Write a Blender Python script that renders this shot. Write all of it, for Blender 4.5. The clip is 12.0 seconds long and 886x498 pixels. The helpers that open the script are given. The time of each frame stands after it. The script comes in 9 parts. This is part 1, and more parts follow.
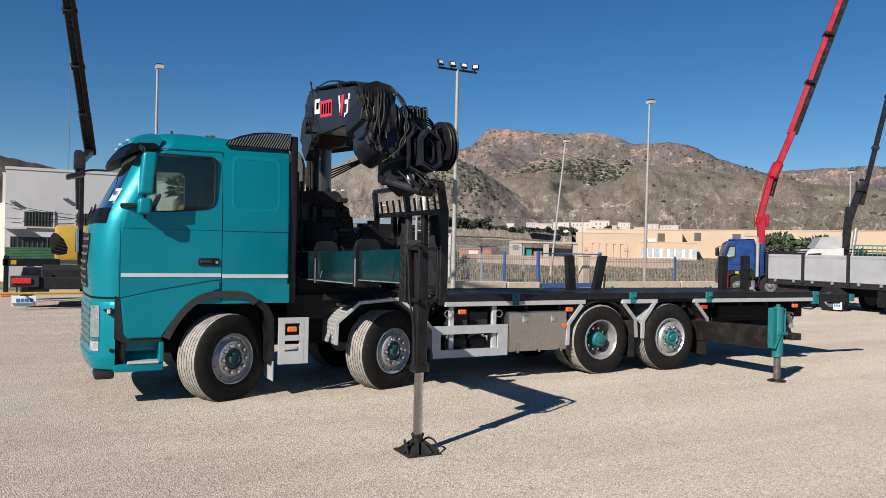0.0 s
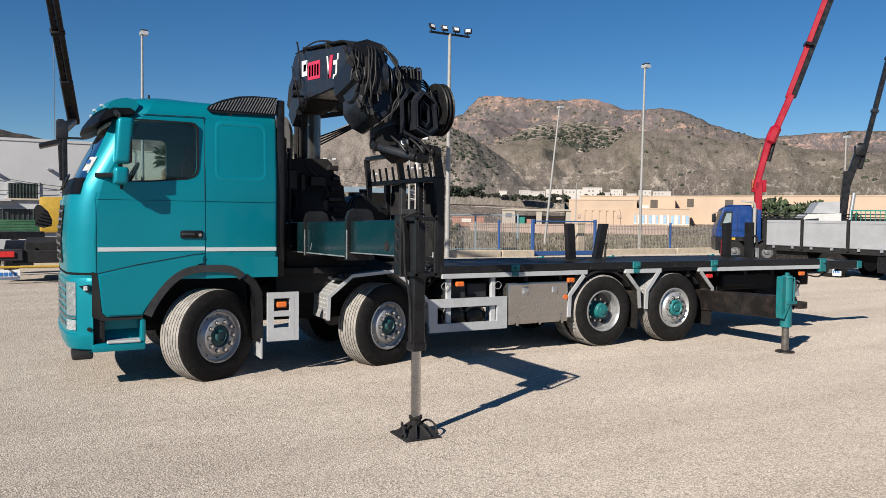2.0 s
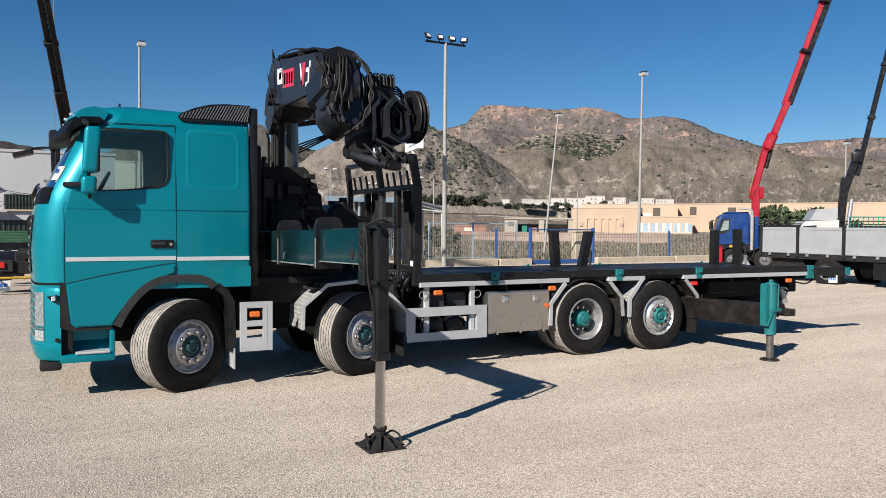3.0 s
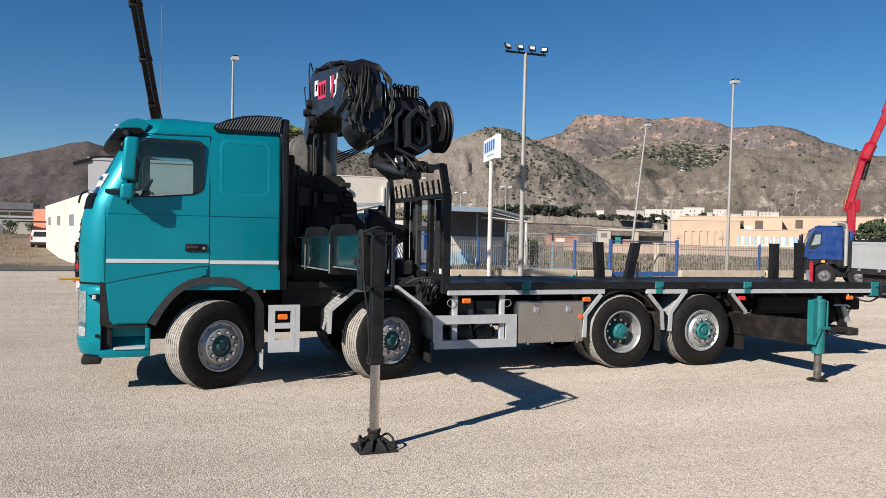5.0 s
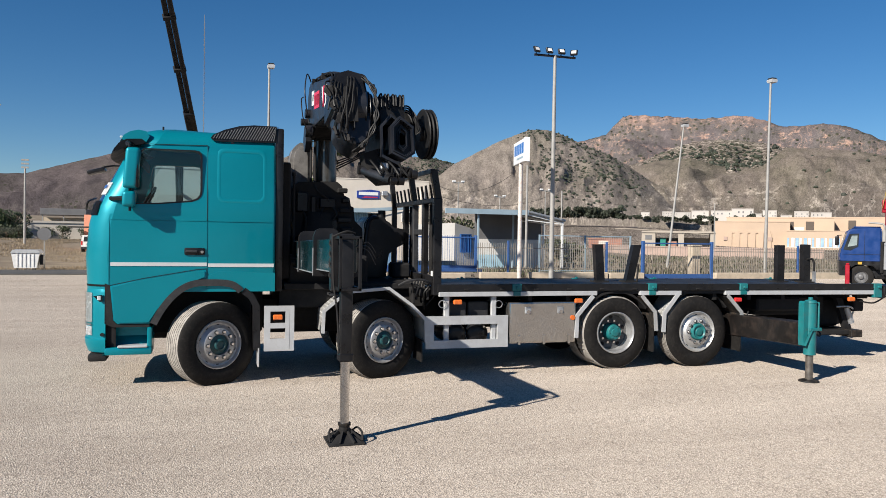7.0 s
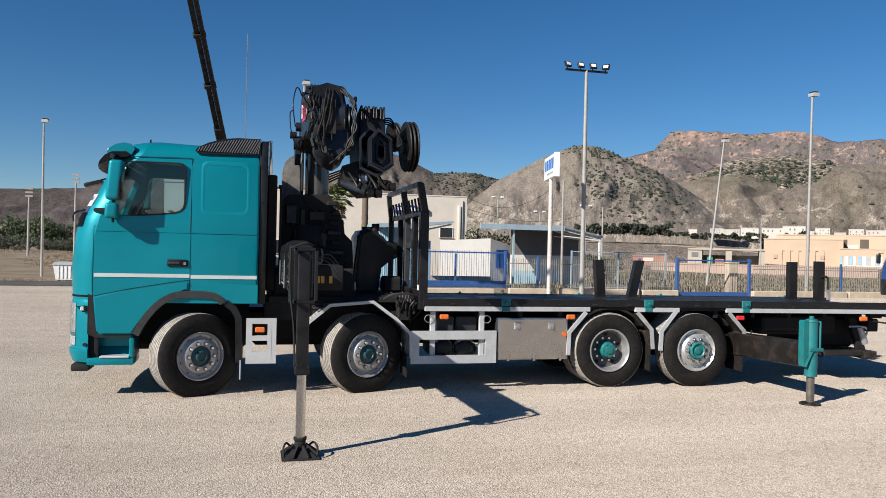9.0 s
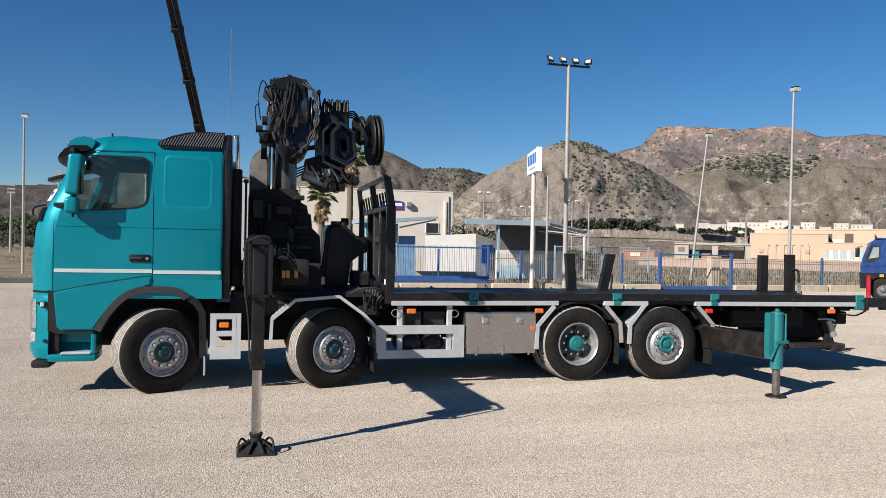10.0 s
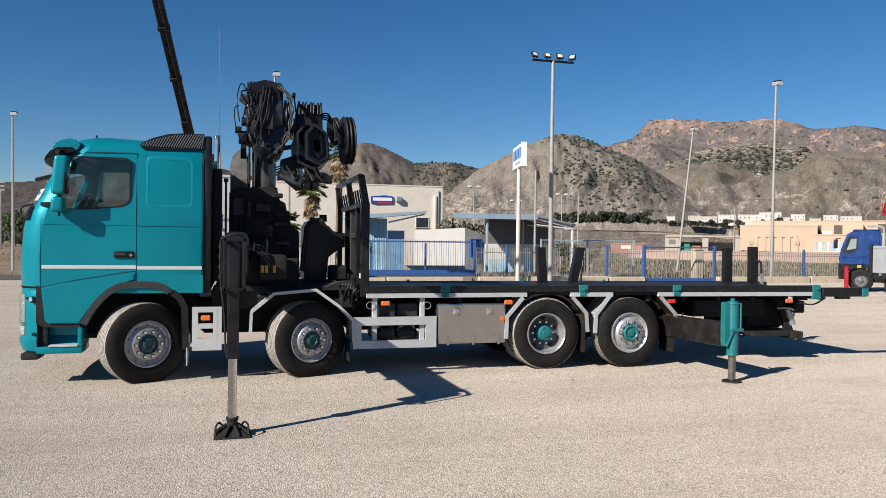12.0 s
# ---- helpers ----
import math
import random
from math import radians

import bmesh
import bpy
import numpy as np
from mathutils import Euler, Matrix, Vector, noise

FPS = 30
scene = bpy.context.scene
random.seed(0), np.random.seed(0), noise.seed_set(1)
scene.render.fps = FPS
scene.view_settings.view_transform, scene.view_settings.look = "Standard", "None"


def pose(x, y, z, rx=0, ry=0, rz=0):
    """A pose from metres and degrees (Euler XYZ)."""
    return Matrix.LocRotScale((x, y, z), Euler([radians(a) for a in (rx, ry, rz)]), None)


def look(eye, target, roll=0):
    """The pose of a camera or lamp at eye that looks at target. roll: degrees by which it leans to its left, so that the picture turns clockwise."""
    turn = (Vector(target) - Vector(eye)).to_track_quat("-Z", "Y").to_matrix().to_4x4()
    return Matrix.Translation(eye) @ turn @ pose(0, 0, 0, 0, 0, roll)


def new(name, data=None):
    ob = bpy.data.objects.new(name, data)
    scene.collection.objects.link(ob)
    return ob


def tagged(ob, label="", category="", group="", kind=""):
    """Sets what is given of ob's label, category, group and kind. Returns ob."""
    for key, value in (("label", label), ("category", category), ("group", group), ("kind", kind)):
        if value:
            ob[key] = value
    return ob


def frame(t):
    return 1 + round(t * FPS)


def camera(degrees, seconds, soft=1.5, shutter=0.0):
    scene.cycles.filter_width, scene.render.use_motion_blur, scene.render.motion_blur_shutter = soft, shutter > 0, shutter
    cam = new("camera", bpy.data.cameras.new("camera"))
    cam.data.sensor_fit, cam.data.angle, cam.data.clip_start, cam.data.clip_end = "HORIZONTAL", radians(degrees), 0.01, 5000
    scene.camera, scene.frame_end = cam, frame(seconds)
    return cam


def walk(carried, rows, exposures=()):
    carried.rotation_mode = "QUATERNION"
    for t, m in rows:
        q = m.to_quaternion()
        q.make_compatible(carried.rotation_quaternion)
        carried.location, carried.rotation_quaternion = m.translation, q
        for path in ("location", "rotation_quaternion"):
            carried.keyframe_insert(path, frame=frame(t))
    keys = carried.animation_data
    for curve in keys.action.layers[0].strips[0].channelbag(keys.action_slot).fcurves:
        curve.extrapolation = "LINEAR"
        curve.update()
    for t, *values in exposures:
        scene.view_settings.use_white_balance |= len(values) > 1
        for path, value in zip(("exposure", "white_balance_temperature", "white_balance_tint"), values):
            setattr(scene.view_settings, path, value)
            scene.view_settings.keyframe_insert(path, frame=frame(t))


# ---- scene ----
cam = camera(60.5, 12.0, 0.7)
PATH = [
    (0, (-2.015, -9.241, 1.903), (-1.094, -7.466, 1.898), 1.2),
    (0.5, (-2.035, -9.18, 1.913), (-1.114, -7.405, 1.872), 1.0),
    (1, (-2.003, -9.065, 1.904), (-1.078, -7.295, 1.811), 1.1),
    (1.5, (-1.933, -8.924, 1.924), (-1.001, -7.157, 1.835), 0.8),
    (2, (-1.831, -8.79, 1.916), (-0.893, -7.026, 1.828), 0.7),
    (2.5, (-1.706, -8.732, 1.912), (-0.759, -6.972, 1.837), 0.7),
    (3, (-1.488, -8.864, 1.904), (-0.558, -7.095, 1.84), 0.4),
    (5, (-0.762, -9.304, 1.902), (-0.055, -7.434, 1.86), 1.2),
    (5.5, (-0.657, -9.463, 1.902), (0.017, -7.58, 1.862), 1.0),
    (6, (-0.577, -9.635, 1.915), (0.097, -7.753, 1.861), 1.6),
    (6.5, (-0.391, -9.791, 1.922), (0.248, -7.897, 1.874), 1.3),
    (8.5, (0.383, -9.9, 1.903), (0.884, -7.963, 1.903), 1.1),
    (9, (0.598, -9.935, 1.906), (1.081, -7.994, 1.909), 1.3),
    (9.5, (0.757, -9.933, 1.89), (1.24, -7.992, 1.876), 1.2),
    (10, (0.892, -9.963, 1.892), (1.404, -8.03, 1.884), 1.1),
    (10.5, (0.984, -10.123, 1.895), (1.513, -8.195, 1.888), 0.8),
    (11, (1.038, -10.279, 1.89), (1.569, -8.351, 1.871), 1.0),
    (11.5, (1.048, -10.393, 1.895), (1.578, -8.465, 1.876), 0.8),
    (12, (1.046, -10.501, 1.906), (1.577, -8.573, 1.883), 0.7),
]
walk(cam, [(t, look(eye, target, roll)) for t, eye, target, roll in PATH],
     exposures=((0, 0.39, 6420, 10.5), (2.5, 0.46, 6420, 10.5), (5, 0.50, 6420, 10.5), (9.5, 0.56, 6420, 10.5), (12, 0.53, 6420, 10.5)))

# ---- light: clear winter sun, low behind the camera's left shoulder ----
SUN_AZ, SUN_EL = radians(28.5), radians(31.2)
world = bpy.data.worlds.new("clear_sky")
scene.world = world
world.use_nodes = True
sky = world.node_tree.nodes.new("ShaderNodeTexSky")
sky.sky_type = "NISHITA"
sky.sun_disc = False
sky.sun_elevation = SUN_EL
sky.sun_rotation = radians(241.5)
sky.altitude = 1500
sky.air_density = 1.0
sky.dust_density = 0.0
sky.ozone_density = 4.0
back = world.node_tree.nodes["Background"]
back.inputs["Strength"].default_value = 0.058
deep = world.node_tree.nodes.new("ShaderNodeHueSaturation")
deep.inputs["Saturation"].default_value = 1.25
world.node_tree.links.new(sky.outputs[0], deep.inputs["Color"])
world.node_tree.links.new(deep.outputs[0], back.inputs[0])
sun = new("sun", bpy.data.lights.new("sun", "SUN"))
sun.data.energy, sun.data.angle, sun.data.color = 5.0, radians(0.53), (1.0, 0.93, 0.82)
sun.matrix_world = look((0, 0, 0), (math.cos(SUN_AZ) * math.cos(SUN_EL), math.sin(SUN_AZ) * math.cos(SUN_EL), -math.sin(SUN_EL)))
scene.view_settings.exposure = 0.5

# ---- materials ----
def shader(name):
    m = bpy.data.materials.new(name)
    m.use_nodes = True
    t = m.node_tree
    return m, t, t.nodes["Principled BSDF"]


def node(t, kind, **inputs):
    n = t.nodes.new(kind)
    for k, v in inputs.items():
        n.inputs[k.replace("_", " ")].default_value = v
    return n


def ramp(t, src, stops):
    r = t.nodes.new("ShaderNodeValToRGB")
    e = r.color_ramp.elements
    while len(e) < len(stops):
        e.new(0.5)
    for el, (p, c) in zip(e, stops):
        el.position, el.color = p, (*c, 1) if len(c) == 3 else c
    t.links.new(src, r.inputs[0])
    return r


def grey(v):
    return (v, v, v)


def mixed(t, fac, a, b, blend="MIX"):
    m = t.nodes.new("ShaderNodeMix")
    m.data_type, m.blend_type = "RGBA", blend
    for sock, v in ((m.inputs[0], fac), (m.inputs[6], a), (m.inputs[7], b)):
        if isinstance(v, bpy.types.NodeSocket):
            t.links.new(v, sock)
        else:
            sock.default_value = v if isinstance(v, (int, float)) else (*v, 1)
    return m.outputs[2]


def coords(t, world_space=False):
    if world_space:
        return t.nodes.new("ShaderNodeNewGeometry").outputs["Position"]
    return t.nodes.new("ShaderNodeTexCoord").outputs["Object"]


def noisy(t, vec, scale, detail=4.0, rough=0.55):
    n = node(t, "ShaderNodeTexNoise", Scale=scale, Detail=detail, Roughness=rough)
    t.links.new(vec, n.inputs["Vector"])
    return n.outputs["Fac"]


def bumped(t, bsdf, height, strength=0.3, distance=0.01):
    b = node(t, "ShaderNodeBump", Strength=strength, Distance=distance)
    t.links.new(height, b.inputs["Height"])
    t.links.new(b.outputs[0], bsdf.inputs["Normal"])


def plain(name, base, rough=0.5, metal=0.0, var=0.15, scale=3.0, dirt=None, dirt_amount=0.35, bump=0.15, bscale=90.0, coat=0.0, rand=0.0, rvar=0.12, spec=0.5):
    """Painted, plastic or metal surface with broad stains and fine grain."""
    m, t, b = shader(name)
    v = coords(t)
    big, fine = noisy(t, v, scale), noisy(t, v, bscale * 0.5, 3.0)
    lo, hi = [tuple(max(0, c * k) for c in base) for k in (1 - var, 1 + var)]
    col = ramp(t, big, [(0.3, lo), (0.7, hi)]).outputs[0]
    fine_col = ramp(t, fine, [(0.3, grey(1 - var * 0.5)), (0.7, grey(1.0))]).outputs[0]
    col = mixed(t, 1.0, col, fine_col, "MULTIPLY")
    if dirt:
        spots = ramp(t, noisy(t, v, scale * 2.7, 8.0, 0.7), [(0.48, grey(0)), (0.72, grey(dirt_amount))]).outputs[0]
        col = mixed(t, spots, col, dirt)
    if rand:
        info = t.nodes.new("ShaderNodeObjectInfo")
        tint = ramp(t, info.outputs["Random"], [(0, grey(1 - rand)), (1, grey(1))]).outputs[0]
        col = mixed(t, 1.0, col, tint, "MULTIPLY")
    t.links.new(col, b.inputs["Base Color"])
    r = ramp(t, big, [(0.3, grey(max(0.03, rough - rvar))), (0.7, grey(min(1, rough + rvar)))]).outputs[0]
    t.links.new(r, b.inputs["Roughness"])
    b.inputs["Metallic"].default_value = metal
    b.inputs["Specular IOR Level"].default_value = spec
    b.inputs["Coat Weight"].default_value = coat
    b.inputs["Coat Roughness"].default_value = 0.06
    if bump:
        bumped(t, b, noisy(t, v, bscale, 5.0), bump, 0.004)
    return m


def glassy(name, tint=(0.75, 0.85, 0.82), rough=0.0):
    m, t, b = shader(name)
    t.nodes.remove(b)
    fres = node(t, "ShaderNodeFresnel", IOR=1.5)
    tr = node(t, "ShaderNodeBsdfTransparent", Color=(*tint, 1))
    gl = node(t, "ShaderNodeBsdfGlossy", Roughness=rough)
    mx = t.nodes.new("ShaderNodeMixShader")
    t.links.new(fres.outputs[0], mx.inputs[0])
    t.links.new(tr.outputs[0], mx.inputs[1])
    t.links.new(gl.outputs[0], mx.inputs[2])
    t.links.new(mx.outputs[0], t.nodes["Material Output"].inputs[0])
    return m


TEAL = plain("teal_paint", (0.001, 0.235, 0.295), 0.36, 0.32, 0.05, 1.2, bump=0.0, coat=0.35, rvar=0.04, spec=0.3)
TEAL_PART = plain("teal_part_paint", (0.006, 0.160, 0.172), 0.5, 0.0, 0.12, 6, dirt=(0.12, 0.11, 0.09), dirt_amount=0.25, bump=0.05)
TEAL_DARK = plain("dark_teal_beam_paint", (0.0022, 0.016, 0.0195), 0.26, 0.0, 0.12, 1.5, dirt=(0.10, 0.10, 0.095), dirt_amount=0.10, bump=0.04, coat=0.2)
BLACK = plain("black_paint", (0.012, 0.012, 0.0135), 0.34, 0.0, 0.3, 5, dirt=(0.05, 0.045, 0.04), dirt_amount=0.14, bump=0.1, spec=0.32)
CRANE = plain("blue_black_crane_paint", (0.018, 0.020, 0.026), 0.36, 0.0, 0.3, 5, dirt=(0.07, 0.06, 0.055), dirt_amount=0.2, bump=0.1, spec=0.4)
DUSTY = plain("dusty_worn_crane_steel", (0.20, 0.19, 0.18), 0.5, 0.15, 0.25, 3, dirt=(0.03, 0.028, 0.027), dirt_amount=0.6, bump=0.2, spec=0.4)
HOSE = plain("black_hose_rubber", (0.0085, 0.0085, 0.009), 0.55, 0.0, 0.3, 12, dirt=(0.04, 0.037, 0.033), dirt_amount=0.25, bump=0.1, spec=0.3)
POST = plain("dark_polished_steel", (0.075, 0.072, 0.068), 0.2, 0.0, 0.25, 4, dirt=(0.05, 0.042, 0.035), dirt_amount=0.3, bump=0.03, spec=0.8)
PLASTIC = plain("dark_grey_plastic", (0.028, 0.029, 0.032), 0.6, 0.0, 0.15, 6, dirt=(0.12, 0.11, 0.10), dirt_amount=0.2, bump=0.2, bscale=300, spec=0.35)
MATT = plain("matt_black_steel", (0.022, 0.0215, 0.022), 0.75, 0.0, 0.3, 6, dirt=(0.05, 0.042, 0.035), dirt_amount=0.25, spec=0.2)
RUSTY = plain("worn_dark_steel", (0.016, 0.015, 0.0145), 0.6, 0.1, 0.35, 5, dirt=(0.15, 0.11, 0.08), dirt_amount=0.5, bump=0.3, spec=0.3)
RUBBER = plain("tyre_rubber", (0.011, 0.010, 0.0095), 0.75, 0.0, 0.25, 9, dirt=(0.07, 0.062, 0.054), dirt_amount=0.24, bump=0.2, bscale=200, spec=0.25)
TREAD = plain("dusty_tyre_tread", (0.33, 0.305, 0.275), 0.9, 0.0, 0.3, 12, dirt=(0.12, 0.11, 0.10), dirt_amount=0.5, bump=0.5, bscale=150)
RIM = plain("painted_steel_rim", (0.40, 0.40, 0.405), 0.38, 0.5, 0.15, 10, dirt=(0.14, 0.12, 0.10), dirt_amount=0.35, bump=0.1)
RIM_BRIGHT = plain("polished_rim", (0.56, 0.56, 0.55), 0.42, 0.6, 0.12, 10, dirt=(0.2, 0.18, 0.15), dirt_amount=0.25, bump=0.1)
CHROME = plain("chrome_rod", (0.72, 0.72, 0.72), 0.12, 1.0, 0.06, 8, bump=0.03, rvar=0.05)
ROD_CHROME = plain("worn_chrome_rod", (0.60, 0.59, 0.58), 0.10, 1.0, 0.12, 6, dirt=(0.16, 0.13, 0.10), dirt_amount=0.15, bump=0.03, rvar=0.06)
STEEL = plain("galvanised_steel", (0.50, 0.51, 0.52), 0.45, 0.7, 0.14, 8, dirt=(0.25, 0.23, 0.2), dirt_amount=0.3)
DROPSIDE = plain("grey_dropside", (0.38, 0.385, 0.395), 0.45, 0.15, 0.06, 3, dirt=(0.2, 0.19, 0.17), dirt_amount=0.10, bump=0.05)
HEADLAMP = plain("headlamp_reflector", (0.80, 0.81, 0.82), 0.2, 0.35, 0.12, 20, bump=0.5, bscale=24)
ALU = plain("light_grey_paint", (0.50, 0.51, 0.52), 0.42, 0.15, 0.08, 5, dirt=(0.3, 0.28, 0.25), dirt_amount=0.3, bump=0.08)
STAINLESS = plain("brushed_stainless", (0.55, 0.53, 0.50), 0.16, 0.9, 0.08, 2.5, dirt=(0.34, 0.31, 0.28), dirt_amount=0.15, bump=0.03)
CHEQUER = plain("chequer_plate", (0.46, 0.46, 0.45), 0.36, 0.35, 0.12, 8, dirt=(0.3, 0.28, 0.26), dirt_amount=0.3, bump=0.9, bscale=45)
LOUVRE = plain("grey_louvre_edge", (0.15, 0.15, 0.155), 0.5, 0.0, 0.1, 8)
STRIPE = plain("white_stripe", (0.52, 0.54, 0.55), 0.5, 0.0, 0.05, 5, bump=0.0)
ORANGE = plain("orange_lens", (0.72, 0.16, 0.03), 0.25, 0.0, 0.1, 20, bump=0.0)
RED_LENS = plain("red_lens", (0.62, 0.03, 0.03), 0.25, 0.0, 0.1, 20, bump=0.0)
DECK = plain("worn_deck", (0.018, 0.019, 0.022), 0.5, 0.0, 0.35, 1.6, dirt=(0.06, 0.056, 0.052), dirt_amount=0.35, bump=0.3, spec=0.22)
FABRIC = plain("seat_cloth", (0.03, 0.033, 0.04), 0.9, 0.0, 0.2, 12)
TRIM = plain("cab_lining", (0.085, 0.09, 0.10), 0.85, 0.0, 0.1, 4)
GLASS = glassy("window_glass", (0.80, 0.87, 0.86))
LENS = glassy("lamp_lens", (0.9, 0.92, 0.92))
SMOKED = plain("smoked_visor", (0.005, 0.006, 0.008), 0.5, 0.0, 0.2, 4, bump=0.0, spec=0.12)
WHITE = plain("white_paint", (0.74, 0.74, 0.73), 0.55, 0.0, 0.06, 3, dirt=(0.45, 0.42, 0.37), dirt_amount=0.25, bump=0.1)
DULL_WHITE = plain("dull_white_cab", (0.52, 0.52, 0.51), 0.5, 0.0, 0.06, 3, dirt=(0.35, 0.33, 0.3), dirt_amount=0.25, bump=0.05)
YELLOW = plain("yellow_paint", (0.50, 0.31, 0.035), 0.45, 0.0, 0.12, 5, dirt=(0.25, 0.18, 0.08), dirt_amount=0.25, bump=0.05)
RED = plain("red_crane_paint", (0.34, 0.006, 0.02), 0.4, 0.0, 0.1, 3, bump=0.03)
BLUE = plain("blue_cab_paint", (0.002, 0.034, 0.165), 0.4, 0.0, 0.1, 3, bump=0.0, coat=0.1)
BLUE_RAIL = plain("blue_fence_paint", (0.03, 0.095, 0.28), 0.5, 0.0, 0.15, 8, dirt=(0.2, 0.18, 0.16), dirt_amount=0.2)
PALE = plain("cream_pale_paint", (0.27, 0.245, 0.21), 0.6, 0.0, 0.2, 5, dirt=(0.2, 0.16, 0.12), dirt_amount=0.3)
POLE = plain("galvanised_pole", (0.34, 0.33, 0.31), 0.6, 0.1, 0.12, 5)
RUSTPOLE = plain("rust_streaked_white_post", (0.62, 0.58, 0.54), 0.6, 0.0, 0.08, 3, dirt=(0.36, 0.14, 0.07), dirt_amount=0.7)
CONCRETE = plain("pale_concrete", (0.52, 0.435, 0.33), 0.9, 0.0, 0.15, 2, dirt=(0.28, 0.24, 0.19), dirt_amount=0.45, bump=0.5, bscale=25)
STUCCO = plain("cream_render", (0.66, 0.60, 0.52), 0.9, 0.0, 0.06, 0.4, dirt=(0.45, 0.40, 0.34), dirt_amount=0.25, bump=0.2, bscale=20)
PALE_STUCCO = plain("white_render", (0.68, 0.66, 0.63), 0.9, 0.0, 0.05, 0.4, dirt=(0.5, 0.47, 0.42), dirt_amount=0.3, bump=0.2, bscale=20)
RECESS = plain("dark_recess", (0.10, 0.08, 0.065), 0.8, 0.0, 0.2, 0.5)
HALL_WALL = plain("grey_white_render", (0.46, 0.46, 0.47), 0.9, 0.0, 0.06, 0.4, dirt=(0.36, 0.35, 0.33), dirt_amount=0.35, bump=0.2, bscale=20)
OCHRE = plain("ochre_render", (0.50, 0.375, 0.275), 0.9, 0.0, 0.07, 0.15, dirt=(0.5, 0.38, 0.26), dirt_amount=0.25, bump=0.1, bscale=5)
SALMON = plain("salmon_render", (0.62, 0.26, 0.17), 0.9, 0.0, 0.07, 0.4)
BLUE_SHEET = plain("pale_blue_sheet", (0.40, 0.60, 0.70), 0.5, 0.0, 0.1, 1.0)
LIGHT_BLUE = plain("light_blue_metal", (0.36, 0.47, 0.54), 0.5, 0.2, 0.1, 1.0)
DARK_WINDOW = plain("dark_window_glass", (0.03, 0.035, 0.04), 0.15, 0.0, 0.3, 2, bump=0.0)
ROLLER = plain("green_roller_slat", (0.05, 0.15, 0.075), 0.6, 0.0, 0.2, 3)
DARK_GREEN = plain("green_roller", (0.055, 0.08, 0.062), 0.6, 0.0, 0.2, 3)
GREEN_MESH = plain("green_truck_rail", (0.015, 0.20, 0.16), 0.5, 0.0, 0.1, 3)
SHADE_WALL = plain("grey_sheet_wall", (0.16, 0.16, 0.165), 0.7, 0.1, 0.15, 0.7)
SIGN_WHITE = plain("sign_white", (0.80, 0.80, 0.79), 0.4, 0.0, 0.04, 2, bump=0.0)
SIGN_BLUE = plain("sign_blue", (0.03, 0.16, 0.48), 0.4, 0.0, 0.05, 2, bump=0.0)
NAVY = plain("navy_sign", (0.02, 0.05, 0.28), 0.4, 0.0, 0.05, 2, bump=0.0)
LOGO_RED = plain("pink_red_decal", (0.60, 0.035, 0.08), 0.45, 0.0, 0.1, 12, bump=0.0)
BARK = plain("bark", (0.16, 0.12, 0.085), 0.95, 0.0, 0.3, 10, bump=0.8, bscale=30)
ASPHALT = plain("asphalt", (0.06, 0.06, 0.06), 0.85, 0.0, 0.2, 0.6, dirt=(0.2, 0.18, 0.15), dirt_amount=0.3, bump=0.4, bscale=60)


def leafy(name, base, rand=0.5):
    m, t, b = shader(name)
    geo = t.nodes.new("ShaderNodeNewGeometry")
    lo, hi = tuple(c * (1 - rand) for c in base), tuple(min(1, c * (1 + rand)) for c in base)
    col = ramp(t, geo.outputs["Random Per Island"], [(0, lo), (1, hi)]).outputs[0]
    t.links.new(col, b.inputs["Base Color"])
    b.inputs["Roughness"].default_value = 0.65
    return m


LEAF = leafy("pine_leaf", (0.045, 0.065, 0.028))
BUSH = leafy("bush_leaf", (0.075, 0.082, 0.042))
TREE_GREEN = leafy("tree_leaf", (0.062, 0.088, 0.030))
OLIVE = leafy("olive_leaf", (0.085, 0.093, 0.062))
HEDGE = leafy("hillside_leaf", (0.030, 0.037, 0.022), 0.4)
PALM = leafy("palm_frond", (0.10, 0.12, 0.035))
DRY = leafy("dry_frond", (0.30, 0.215, 0.12))
STRAW = leafy("straw_grass", (0.24, 0.185, 0.118), 0.5)
GRASS = leafy("dry_grass", (0.165, 0.138, 0.105), 0.6)


